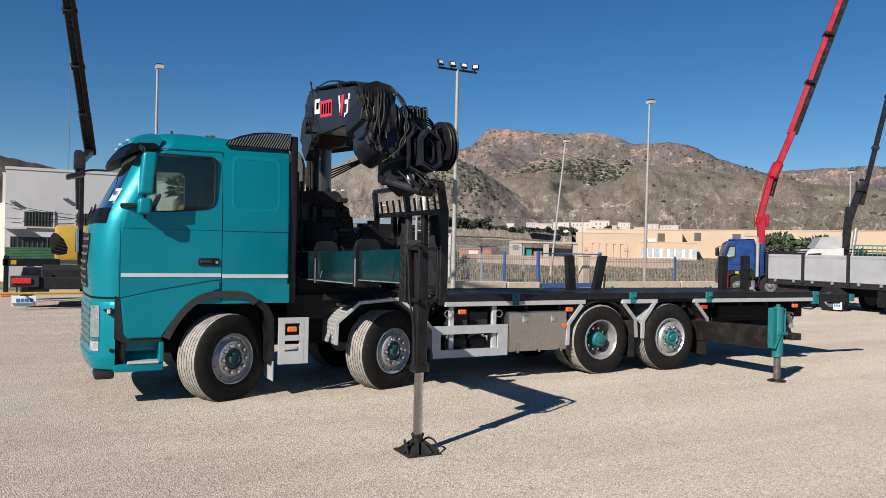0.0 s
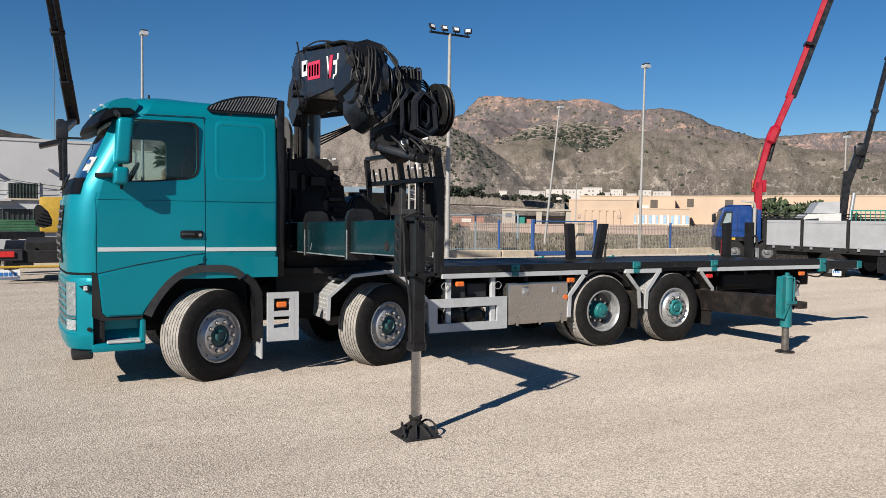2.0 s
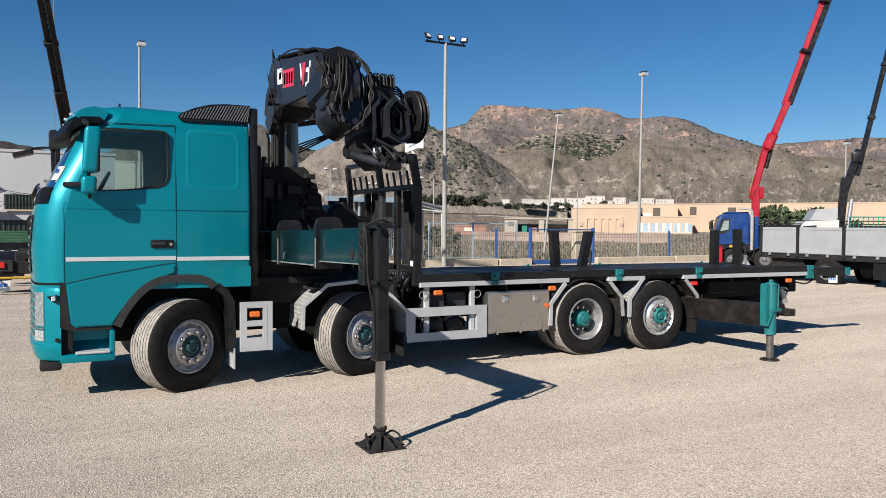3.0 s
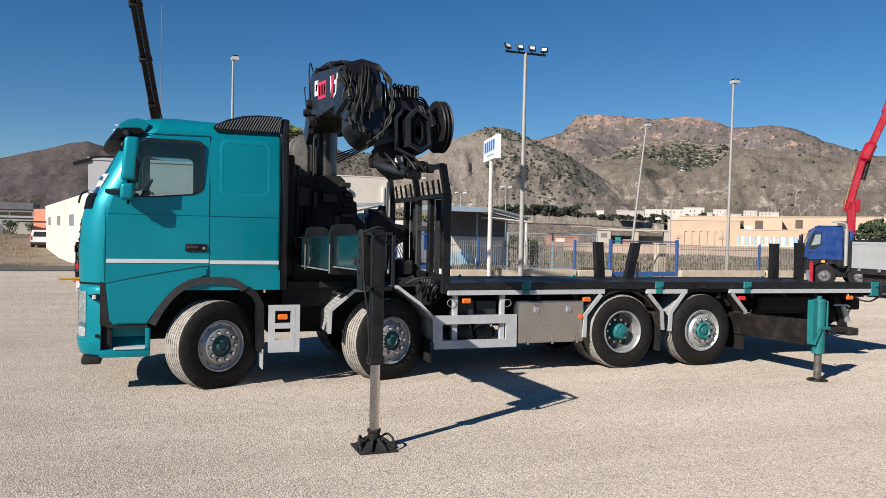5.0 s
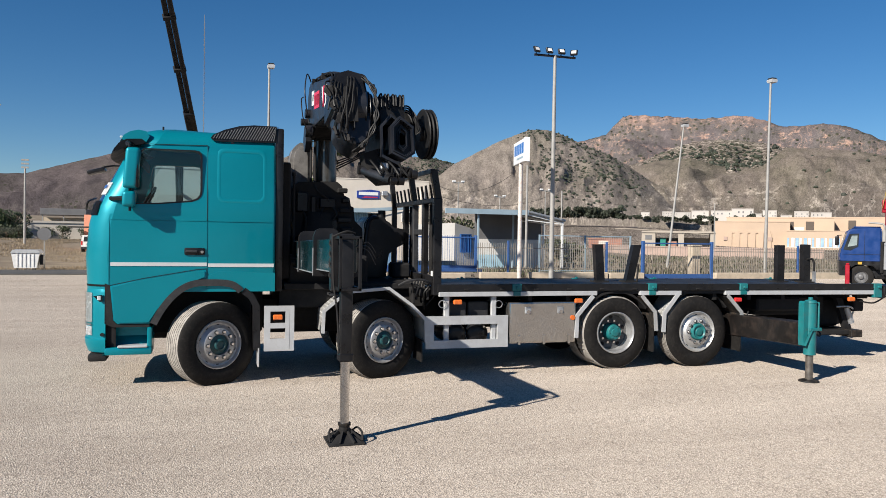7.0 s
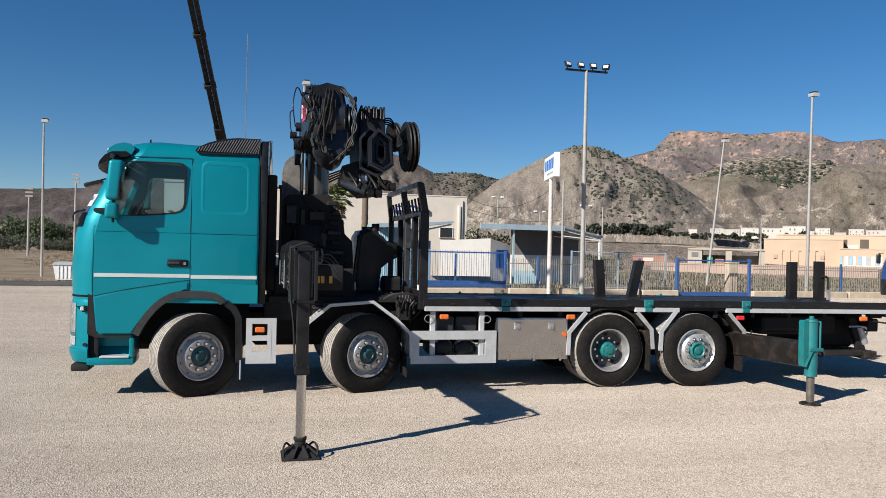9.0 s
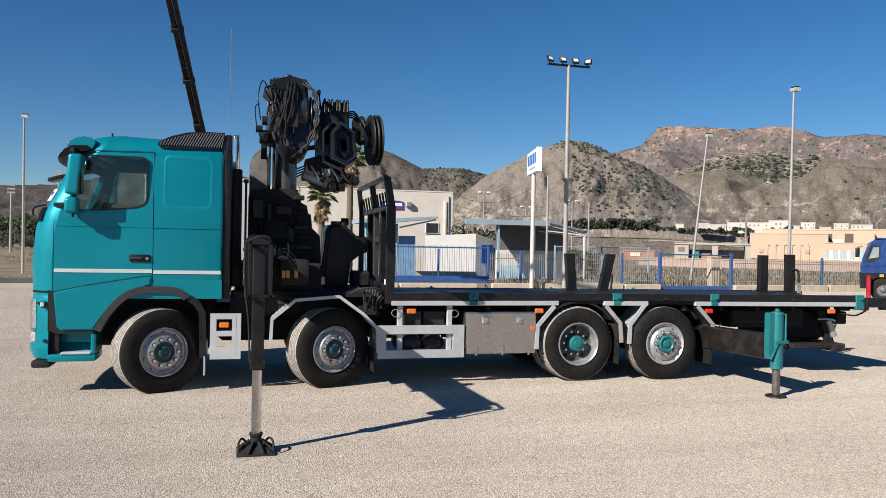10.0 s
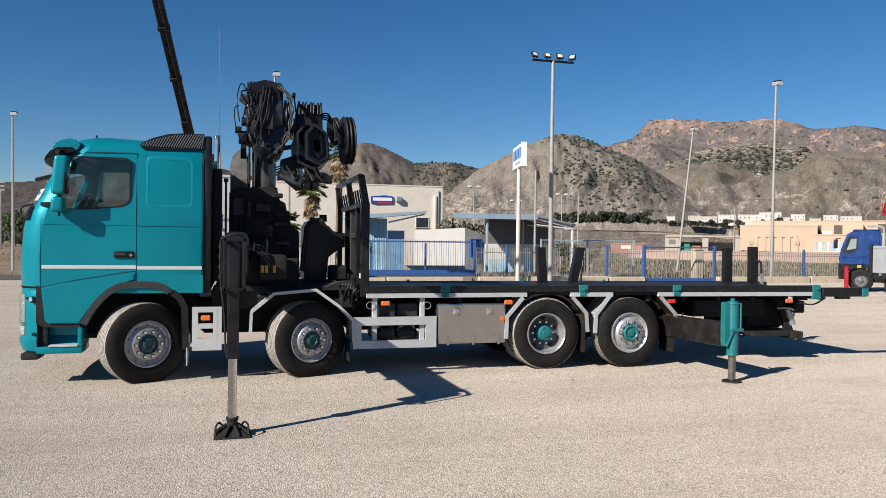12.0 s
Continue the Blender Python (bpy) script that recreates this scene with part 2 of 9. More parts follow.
def gravel_ground():
    """Pale crushed limestone yard; rough dry field past the fence; far plain."""
    m, t, b = shader("pale_gravel_and_dry_field")
    v = coords(t, True)
    # gravel
    vor = node(t, "ShaderNodeTexVoronoi", Scale=72.0, Randomness=1.0)
    t.links.new(v, vor.inputs["Vector"])
    stones = ramp(t, vor.outputs["Color"], [(0.05, (0.19, 0.165, 0.14)), (0.38, (0.49, 0.44, 0.375)), (0.95, (0.76, 0.70, 0.61))]).outputs[0]
    gaps = ramp(t, vor.outputs["Distance"], [(0.20, grey(1.06)), (0.70, grey(0.50))]).outputs[0]
    stones = mixed(t, 1.0, stones, gaps, "MULTIPLY")
    dust = ramp(t, noisy(t, v, 5.0, 10, 0.75), [(0.32, grey(0.12)), (0.70, grey(0.58))]).outputs[0]
    fine = ramp(t, noisy(t, v, 150.0, 4, 0.75), [(0.40, (0.33, 0.295, 0.25)), (0.60, (0.64, 0.58, 0.50))]).outputs[0]
    col = mixed(t, dust, stones, fine)
    wide = ramp(t, noisy(t, v, 0.32, 6, 0.65), [(0.3, (0.95, 0.905, 0.89)), (0.7, (1.11, 1.065, 1.055))]).outputs[0]
    col = mixed(t, 1.0, col, wide, "MULTIPLY")
    # faint wheel tracks along the yard
    long = t.nodes.new("ShaderNodeMapping")
    long.inputs["Scale"].default_value = (0.10, 1.0, 1.0)
    long.inputs["Rotation"].default_value = (0, 0, radians(12))
    t.links.new(v, long.inputs["Vector"])
    tracks = ramp(t, noisy(t, long.outputs[0], 1.1, 7, 0.6), [(0.36, (0.93, 0.92, 0.91)), (0.64, (1.08, 1.08, 1.075))]).outputs[0]
    col = mixed(t, 1.0, col, tracks, "MULTIPLY")
    # field
    field = ramp(t, noisy(t, v, 0.16, 10, 0.72), [(0.3, (0.085, 0.075, 0.06)), (0.46, (0.16, 0.132, 0.105)), (0.62, (0.24, 0.198, 0.155)), (0.78, (0.085, 0.09, 0.048))]).outputs[0]
    sep = t.nodes.new("ShaderNodeSeparateXYZ")
    t.links.new(v, sep.inputs[0])
    sandy = ramp(t, noisy(t, v, 0.3, 10, 0.7), [(0.3, (0.125, 0.10, 0.075)), (0.5, (0.215, 0.175, 0.13)), (0.7, (0.29, 0.243, 0.185))]).outputs[0]
    west = t.nodes.new("ShaderNodeMapRange")
    west.inputs["From Min"].default_value, west.inputs["From Max"].default_value = -1.0, -4.0
    t.links.new(sep.outputs["X"], west.inputs["Value"])
    field = mixed(t, west.outputs[0], field, sandy)
    wob = t.nodes.new("ShaderNodeMath")
    wob.operation = "MULTIPLY_ADD"
    wob.inputs[1].default_value = 1.2
    t.links.new(noisy(t, v, 0.6, 4), wob.inputs[0])
    lane = t.nodes.new("ShaderNodeMapRange")
    lane.inputs["From Min"].default_value, lane.inputs["From Max"].default_value = -3.6, -4.4
    lane.inputs["To Min"].default_value, lane.inputs["To Max"].default_value = 0.0, -4.5
    t.links.new(sep.outputs["X"], lane.inputs["Value"])
    past = t.nodes.new("ShaderNodeMath")
    t.links.new(sep.outputs["Y"], past.inputs[0])
    t.links.new(lane.outputs[0], past.inputs[1])
    t.links.new(past.outputs[0], wob.inputs[2])
    step = t.nodes.new("ShaderNodeMapRange")
    step.inputs["From Min"].default_value, step.inputs["From Max"].default_value = 26.6, 27.6
    t.links.new(wob.outputs[0], step.inputs["Value"])
    col = mixed(t, step.outputs[0], col, field)
    t.links.new(col, b.inputs["Base Color"])
    b.inputs["Roughness"].default_value = 0.95
    b.inputs["Diffuse Roughness"].default_value = 0.45
    b.inputs["Specular IOR Level"].default_value = 0.15
    h = mixed(t, 0.5, vor.outputs["Distance"], noisy(t, v, 60.0, 6, 0.7))
    bumped(t, b, h, 0.75, 0.02)
    return m


def hill_mat(name, soil, olive, rock, cover=0.5, cliff=(9e9, 9.1e9), outcrop=(-9, -8), dots=0.11, reach=1000.0, steps=0.0):
    """Dry slope: bare soil, thin grass, speckled scrub in patches, pale rock in bands and outcrops.
    The texture runs round the valley and up the slope, so that gentle and steep slopes carry the same grain."""
    m, t, b = shader(name)
    place = coords(t, True)
    axes = t.nodes.new("ShaderNodeSeparateXYZ")
    t.links.new(place, axes.inputs[0])
    turn, run = t.nodes.new("ShaderNodeMath"), t.nodes.new("ShaderNodeMath")
    turn.operation, run.operation = "ARCTAN2", "MULTIPLY"
    t.links.new(axes.outputs["X"], turn.inputs[0])
    t.links.new(axes.outputs["Y"], turn.inputs[1])
    t.links.new(turn.outputs[0], run.inputs[0])
    run.inputs[1].default_value = reach
    deepn = t.nodes.new("ShaderNodeMath")
    deepn.operation = "MULTIPLY"
    t.links.new(axes.outputs["Y"], deepn.inputs[0])
    deepn.inputs[1].default_value = 0.10
    joined = t.nodes.new("ShaderNodeCombineXYZ")
    t.links.new(run.outputs[0], joined.inputs["X"])
    t.links.new(deepn.outputs[0], joined.inputs["Y"])
    t.links.new(axes.outputs["Z"], joined.inputs["Z"])
    v = joined.outputs[0]
    soil, olive = (tuple(c * k for c, k in zip(q, (0.96, 0.95, 1.04))) for q in (soil, olive))
    lo, hi = tuple(c * 0.90 for c in soil), tuple(min(1, c * 1.08) for c in soil)
    col = ramp(t, noisy(t, v, 0.008, 12, 0.66), [(0.36, lo), (0.64, hi)]).outputs[0]
    grassy = ramp(t, noisy(t, v, 0.012, 9, 0.62), [(0.42, grey(0)), (0.60, grey(0.75))]).outputs[0]
    col = mixed(t, grassy, col, olive)
    patchy = ramp(t, noisy(t, v, 0.07, 8, 0.7), [(0.38, grey(0.84)), (0.62, grey(1.14))]).outputs[0]
    col = mixed(t, 1.0, col, patchy, "MULTIPLY")
    fine = ramp(t, noisy(t, v, 0.5, 8, 0.85), [(0.40, grey(0.70)), (0.60, grey(1.26))]).outputs[0]
    col = mixed(t, 1.0, col, fine, "MULTIPLY")
    grain = ramp(t, noisy(t, v, 1.3, 5, 0.85), [(0.40, grey(0.80)), (0.60, grey(1.14))]).outputs[0]
    col = mixed(t, 1.0, col, grain, "MULTIPLY")
    geo = t.nodes.new("ShaderNodeNewGeometry")
    sep = t.nodes.new("ShaderNodeSeparateXYZ")
    t.links.new(geo.outputs["Normal"], sep.inputs[0])
    pos = t.nodes.new("ShaderNodeSeparateXYZ")
    t.links.new(place, pos.inputs[0])
    rockcol = ramp(t, noisy(t, v, 0.13, 10, 0.85), [(0.38, tuple(c * 0.42 for c in rock)), (0.50, rock), (0.66, tuple(min(1, c * 1.2) for c in rock))]).outputs[0]
    steep = ramp(t, sep.outputs["Z"], [(0.40, grey(0.8)), (0.62, grey(0))]).outputs[0]
    col = mixed(t, steep, col, rockcol)
    squash = t.nodes.new("ShaderNodeMapping")
    squash.inputs["Scale"].default_value = (0.8, 1.0, 1.3)
    t.links.new(v, squash.inputs["Vector"])
    for (a, c), lim, size in ((cliff, (0.44, 0.52), 0.026), (outcrop, (0.545, 0.60), 0.045)):
        rng = t.nodes.new("ShaderNodeMapRange")
        rng.inputs["From Min"].default_value, rng.inputs["From Max"].default_value = a, c
        t.links.new(pos.outputs["Z"], rng.inputs["Value"])
        patch = ramp(t, noisy(t, squash.outputs[0], size, 10, 0.8), [(lim[0], grey(0)), (lim[1], grey(0.9))]).outputs[0]
        col = mixed(t, mixed(t, 1.0, rng.outputs[0], patch, "MULTIPLY"), col, rockcol)
    # thin dry watercourses and bare streaks down the slope
    slope = t.nodes.new("ShaderNodeMapping")
    slope.inputs["Scale"].default_value = (1.0, 0.6, 0.42)
    t.links.new(v, slope.inputs["Vector"])
    cuts = ramp(t, noisy(t, slope.outputs[0], 0.022, 7, 0.62), [(0.486, grey(1.0)), (0.498, grey(0.74)), (0.502, grey(0.80)), (0.514, grey(1.0))]).outputs[0]
    col = mixed(t, 1.0, col, cuts, "MULTIPLY")
    bare = ramp(t, noisy(t, slope.outputs[0], 0.05, 8, 0.68), [(0.482, grey(0.0)), (0.496, grey(0.7)), (0.504, grey(0.7)), (0.518, grey(0.0))]).outputs[0]
    bare = mixed(t, 1.0, bare, ramp(t, noisy(t, v, 0.011, 6, 0.6), [(0.46, grey(0.0)), (0.56, grey(1.0))]).outputs[0], "MULTIPLY")
    fall = t.nodes.new("ShaderNodeMapRange")
    fall.inputs["From Min"].default_value, fall.inputs["From Max"].default_value = outcrop[0] * 1.2, outcrop[1]
    t.links.new(pos.outputs["Z"], fall.inputs["Value"])
    col = mixed(t, mixed(t, 1.0, bare, fall.outputs[0], "MULTIPLY"), col, rockcol)
    if steps:
        bands = node(t, "ShaderNodeTexWave", Scale=steps, Distortion=9.0, Detail=6.0)
        bands.inputs["Detail Scale"].default_value = 2.0
        bands.bands_direction = "Z"
        t.links.new(v, bands.inputs["Vector"])
        col = mixed(t, 1.0, col, ramp(t, bands.outputs["Fac"], [(0.15, grey(0.5)), (0.4, grey(0.95)), (0.75, grey(1.0)), (0.9, grey(1.5))]).outputs[0], "MULTIPLY")
    # scrub, a few metres across
    warp = mixed(t, 6.0, v, node(t, "ShaderNodeTexNoise", Scale=0.3).outputs["Color"], "ADD")
    vor = node(t, "ShaderNodeTexVoronoi", Scale=dots, Randomness=1.0)
    t.links.new(warp, vor.inputs["Vector"])
    dot = ramp(t, vor.outputs["Distance"], [(0.20, grey(0.9)), (0.34, grey(0))]).outputs[0]
    where = ramp(t, noisy(t, v, 0.012, 8, 0.65), [(0.66 - cover * 0.35, grey(0)), (0.74 - cover * 0.35, grey(1))]).outputs[0]
    col = mixed(t, mixed(t, 1.0, dot, where, "MULTIPLY"), col, (0.052, 0.054, 0.036))
    t.links.new(col, b.inputs["Base Color"])
    b.inputs["Roughness"].default_value = 1.0
    b.inputs["Specular IOR Level"].default_value = 0.0
    bumped(t, b, noisy(t, v, 0.06, 12, 0.80), 0.6, 3.2)
    return m


GROUND = gravel_ground()

# ---- mesh tools ----
def box(bm, x0, x1, y0, y1, z0, z1, bev=0.0, seg=1):
    g = bmesh.ops.create_cube(bm, size=1.0, matrix=Matrix.Translation(((x0 + x1) / 2, (y0 + y1) / 2, (z0 + z1) / 2)) @ Matrix.Diagonal((x1 - x0, y1 - y0, z1 - z0, 1)))
    if bev:
        edges = list({e for v in g["verts"] for e in v.link_edges})
        bmesh.ops.bevel(bm, geom=edges, offset=bev, segments=seg, affect="EDGES", profile=0.6)
    return bm


def beam(bm, p, q, w, h, up=(0, 0, 1), bev=0.0):
    """A box of width w and height h from p to q."""
    p, q = Vector(p), Vector(q)
    d = (q - p).normalized()
    s = d.cross(Vector(up)).normalized()
    u = s.cross(d)
    m = Matrix((s, d, u)).transposed().to_4x4()
    m.translation = (p + q) / 2
    g = bmesh.ops.create_cube(bm, size=1.0, matrix=m @ Matrix.Diagonal((w, (q - p).length, h, 1)))
    if bev:
        bmesh.ops.bevel(bm, geom=list({e for v in g["verts"] for e in v.link_edges}), offset=bev, segments=1, affect="EDGES")
    return bm


def prism(bm, pts, a, b, axis="y"):
    """The outline pts drawn out from a to b along an axis; pts lie in the two other axes, in order."""
    def at(p, d):
        return {"x": (d, p[0], p[1]), "y": (p[0], d, p[1]), "z": (p[0], p[1], d)}[axis]
    lo, hi = [bm.verts.new(at(p, a)) for p in pts], [bm.verts.new(at(p, b)) for p in pts]
    bm.faces.new(lo), bm.faces.new(hi[::-1])
    for i in range(len(pts)):
        j = (i + 1) % len(pts)
        bm.faces.new((lo[i], hi[i], hi[j], lo[j]))
    return bm


def band(bm, line, thick, a, b, axis="y"):
    """A strip of that thickness along a line in a plane, drawn out from a to b (thickness to the left of the line)."""
    n = len(line)
    off = []
    for i in range(n):
        p, q = Vector(line[max(0, i - 1)]), Vector(line[min(n - 1, i + 1)])
        d = (q - p).normalized()
        off.append((line[i][0] - d.y * thick, line[i][1] + d.x * thick))
    def at(p, d):
        return {"x": (d, p[0], p[1]), "y": (p[0], d, p[1]), "z": (p[0], p[1], d)}[axis]
    rows = [[bm.verts.new(at(p, d)) for p in (line[i], off[i]) for d in (a, b)] for i in range(n)]
    for r, s in zip(rows, rows[1:]):
        for i, j in ((0, 1), (1, 3), (3, 2), (2, 0)):
            bm.faces.new((r[i], r[j], s[j], s[i]))
    for r in (rows[0], rows[-1]):
        bm.faces.new((r[0], r[1], r[3], r[2]))
    return bm


def frame_of(d):
    d = Vector(d).normalized()
    s = d.orthogonal().normalized()
    return s, d.cross(s)


def cyl(bm, p, q, r, r2=None, seg=14, caps=True):
    p, q = Vector(p), Vector(q)
    s, u = frame_of(q - p)
    r2 = r if r2 is None else r2
    a = [(math.cos(k * math.tau / seg), math.sin(k * math.tau / seg)) for k in range(seg)]
    lo, hi = [bm.verts.new(p + r * (c * s + d * u)) for c, d in a], [bm.verts.new(q + r2 * (c * s + d * u)) for c, d in a]
    for i in range(seg):
        j = (i + 1) % seg
        bm.faces.new((lo[i], lo[j], hi[j], hi[i]))
    if caps:
        bm.faces.new(lo[::-1]), bm.faces.new(hi)
    return bm


def tube(bm, pts, r, seg=7):
    """A round pipe or hose along pts."""
    pts = [Vector(p) for p in pts]
    rings, s = [], None
    for i, p in enumerate(pts):
        d = (pts[min(i + 1, len(pts) - 1)] - pts[max(i - 1, 0)]).normalized()
        s = d.orthogonal().normalized() if s is None else (s - s.dot(d) * d).normalized()
        u = d.cross(s)
        rings.append([bm.verts.new(p + r * (math.cos(k * math.tau / seg) * s + math.sin(k * math.tau / seg) * u)) for k in range(seg)])
    for a, b in zip(rings, rings[1:]):
        for i in range(seg):
            j = (i + 1) % seg
            bm.faces.new((a[i], a[j], b[j], b[i]))
    bm.faces.new(rings[0][::-1]), bm.faces.new(rings[-1])
    return bm


def curve_pts(pts, n=6):
    """A smooth line through pts."""
    pts = [Vector(p) for p in pts]
    out = []
    for i in range(len(pts) - 1):
        p0, p1, p2, p3 = pts[max(i - 1, 0)], pts[i], pts[i + 1], pts[min(i + 2, len(pts) - 1)]
        for k in range(n):
            t = k / n
            out.append(0.5 * (2 * p1 + (p2 - p0) * t + (2 * p0 - 5 * p1 + 4 * p2 - p3) * t * t + (3 * p1 - p0 - 3 * p2 + p3) * t ** 3))
    return out + [pts[-1]]


def lathe(bm, prof, centre=(0, 0, 0), axis=(0, -1, 0), seg=40, closed=False):
    """Turn a profile of (radius, height along axis)."""
    c, d = Vector(centre), Vector(axis).normalized()
    s, u = frame_of(d)
    rings = [[bm.verts.new(c + h * d + r * (math.cos(k * math.tau / seg) * s + math.sin(k * math.tau / seg) * u)) for k in range(seg)] for r, h in prof]
    pairs = list(zip(rings, rings[1:])) + ([(rings[-1], rings[0])] if closed else [])
    for a, b in pairs:
        for i in range(seg):
            j = (i + 1) % seg
            bm.faces.new((a[i], a[j], b[j], b[i]))
    if not closed:
        bm.faces.new(rings[0][::-1]), bm.faces.new(rings[-1])
    return bm


def finish(bm, name, material, smooth=35.0):
    bmesh.ops.recalc_face_normals(bm, faces=bm.faces)
    if smooth:
        lim = radians(smooth)
        for f in bm.faces:
            f.smooth = True
        for e in bm.edges:
            if len(e.link_faces) == 2 and e.calc_face_angle(0) > lim:
                e.smooth = False
    me = bpy.data.meshes.new(name)
    bm.to_mesh(me)
    bm.free()
    for mt in material if isinstance(material, (list, tuple)) else (material,):
        me.materials.append(mt)
    return me


def part(name, bm, material, parent, label="", kind="", smooth=35.0):
    """ONE mesh object under a thing or a part."""
    ob = new(name, finish(bm, name, material, smooth) if isinstance(bm, bmesh.types.BMesh) else bm)
    ob.parent = parent
    if label or kind:
        tagged(ob, label, kind=kind)
    return ob


def thing(name, label, category, at=(0, 0, 0), turn=0.0, group=""):
    ob = new(name)
    ob.matrix_world = pose(*at, 0, 0, turn)
    return tagged(ob, label, category, group)


def solo(name, bm, material, label="", category="", group="", kind="", smooth=35.0):
    return tagged(new(name, finish(bm, name, material, smooth)), label, category, group, kind)


def boxed(*args, **kw):
    return box(bmesh.new(), *args, **kw)


def carve(ob, cutters):
    """Cut the closed cutter meshes out of a mesh object for good."""
    for bm in cutters:
        bmesh.ops.recalc_face_normals(bm, faces=bm.faces)
        me = bpy.data.meshes.new("cutter")
        bm.to_mesh(me)
        bm.free()
        c = new("cutter", me)
        mod = ob.modifiers.new("cut", "BOOLEAN")
        mod.operation, mod.solver, mod.object = "DIFFERENCE", "EXACT", c
        bpy.context.view_layer.update()
        cut = bpy.data.meshes.new_from_object(ob.evaluated_get(bpy.context.evaluated_depsgraph_get()))
        ob.modifiers.clear()
        ob.data = cut
        bpy.data.objects.remove(c)
    bm = bmesh.new()
    bm.from_mesh(ob.data)
    for f in bm.faces:
        f.smooth = True
    for e in bm.edges:
        e.smooth = not (len(e.link_faces) != 2 or e.calc_face_angle(0) > radians(28))
    bm.to_mesh(ob.data)
    bm.free()

# ---- setting: ground, hills, fence line, buildings ----
def smooth01(a, b, v):
    k = min(1.0, max(0.0, (v - a) / (b - a)))
    return k * k * (3 - 2 * k)


def level(x, y):
    """Height of the ground: a flat yard, a field that falls away gently, then a rising plain."""
    r = math.hypot(x, y)
    z = -0.28 * smooth01(8, 26, y) - 0.9 * smooth01(27, 70, y) - 4.5 * smooth01(70, 280, y)
    if r > 120:
        z += noise.fractal((x * 0.012, y * 0.012, 0), 1.0, 2.0, 4) * 1.6 * smooth01(120, 300, r)
    if y > 38 and x < 0:
        z += 2.35 * smooth01(40, 135, r) * smooth01(0.05, 0.13, -x / y)
    if y > 100:
        az = math.degrees(math.atan2(x, y))
        z += 5 * smooth01(110, 420, r) * smooth01(8, 22, az) * (1 - smooth01(30, 37, az))
        z += 16 * smooth01(380, 620, r)
    return z


def build_ground():
    bm = bmesh.new()
    radii = [0.5, 3, 6, 10, 14, 18, 20, 22, 24, 26, 28, 30, 34, 38, 44, 52, 60, 72, 86, 104, 124, 150, 180, 215, 255, 300, 350, 410, 480, 560, 680, 900, 1400, 2400, 4200]
    seg = 240
    rings = [[bm.verts.new((r * math.sin(k * math.tau / seg), r * math.cos(k * math.tau / seg), level(r * math.sin(k * math.tau / seg), r * math.cos(k * math.tau / seg)))) for k in range(seg)] for r in radii]
    bm.faces.new(rings[0])
    for a, b in zip(rings, rings[1:]):
        for i in range(seg):
            j = (i + 1) % seg
            bm.faces.new((a[i], a[j], b[j], b[i]))
    solo("ground", bm, GROUND, "pale crushed limestone yard running into a dry field", "ground", kind="structure", smooth=80)


build_ground()


def along(table, x):
    for (a, u), (b, v) in zip(table, table[1:]):
        if x <= b:
            return u + (v - u) * min(1, max(0, (x - a) / (b - a)))
    return table[-1][1]


def hill(name, ridge, near, far, material, label, base=0.0, rough=0.12, power=1.0, gully=0.5, step=0.2, rows=56, crag=0.0, seed=0.0, deep=None):
    """A ridge seen at (azimuth, elevation) degrees, its foot at near metres and its crest at far."""
    bm = bmesh.new()
    a0, a1 = ridge[0][0], ridge[-1][0]
    n = int((a1 - a0) / step)
    grid = []
    for i in range(n + 1):
        az = a0 + (a1 - a0) * i / n
        top = far * math.tan(radians(along(ridge, az)))
        s, c = math.sin(radians(az)), math.cos(radians(az))
        jag = 1 + crag * noise.fractal((az * 1.7, seed, 0), 0.8, 2.0, 5)
        col = []
        for k in range(rows + 1):
            t = k / rows * 1.25
            r = near + (far - near) * t
            up = t ** power if t <= 1 else 1 - (t - 1) * 1.4
            if deep and 0 < t <= 1:
                up = up * (1 - deep[1]) + deep[1] * smooth01(deep[0], deep[0] + 0.1, t)
            x, y = r * s, r * c
            bulge = noise.fractal((x * 0.004 + seed, y * 0.004, seed), 0.9, 2.0, 6)
            ridges = abs(noise.fractal((az * 0.32 + seed + 0.5 * bulge, t * 1.3, seed), 0.9, 2.1, 6))
            wear = (1 - abs(2 * min(t, 1) - 1) ** 2) if t < 1 else 0.0
            z = base + (top * jag if t > 0.9 else top) * up + wear * top * (rough * bulge - gully * 0.35 * (0.35 - ridges))
            col.append(bm.verts.new((x, y, z if t > 0 else base - 6)))
        grid.append(col)
    for a, b in zip(grid, grid[1:]):
        for k in range(rows):
            bm.faces.new((a[k], a[k + 1], b[k + 1], b[k]))
    spots = [[v.co.copy() for v in col] for col in grid]
    solo(name, bm, material, label, "hill", kind="structure", smooth=60)
    return spots, a0, (a1 - a0) / n, rows


HILL_MESA = hill_mat("mesa_slope", (0.158, 0.136, 0.124), (0.132, 0.122, 0.100), (0.44, 0.29, 0.225), 0.6, (290, 318), (-9, -8), 0.08, 1900.0)
HILL_MID = hill_mat("terraced_ridge_slope", (0.22, 0.185, 0.145), (0.165, 0.152, 0.108), (0.40, 0.35, 0.29), 0.7, (9e8, 9.1e8), (-9, -8), 0.10, 1300.0, 0.08)
HILL_FOOT = hill_mat("foothill_slope", (0.225, 0.190, 0.146), (0.180, 0.162, 0.110), (0.52, 0.45, 0.375), 0.35, (9e8, 9.1e8), (76, 40), 0.14)
HILL_DOT = hill_mat("dotted_hill_slope", (0.245, 0.212, 0.168), (0.205, 0.184, 0.135), (0.50, 0.43, 0.36), 0.3, (9e8, 9.1e8), (50, 30), 0.2)
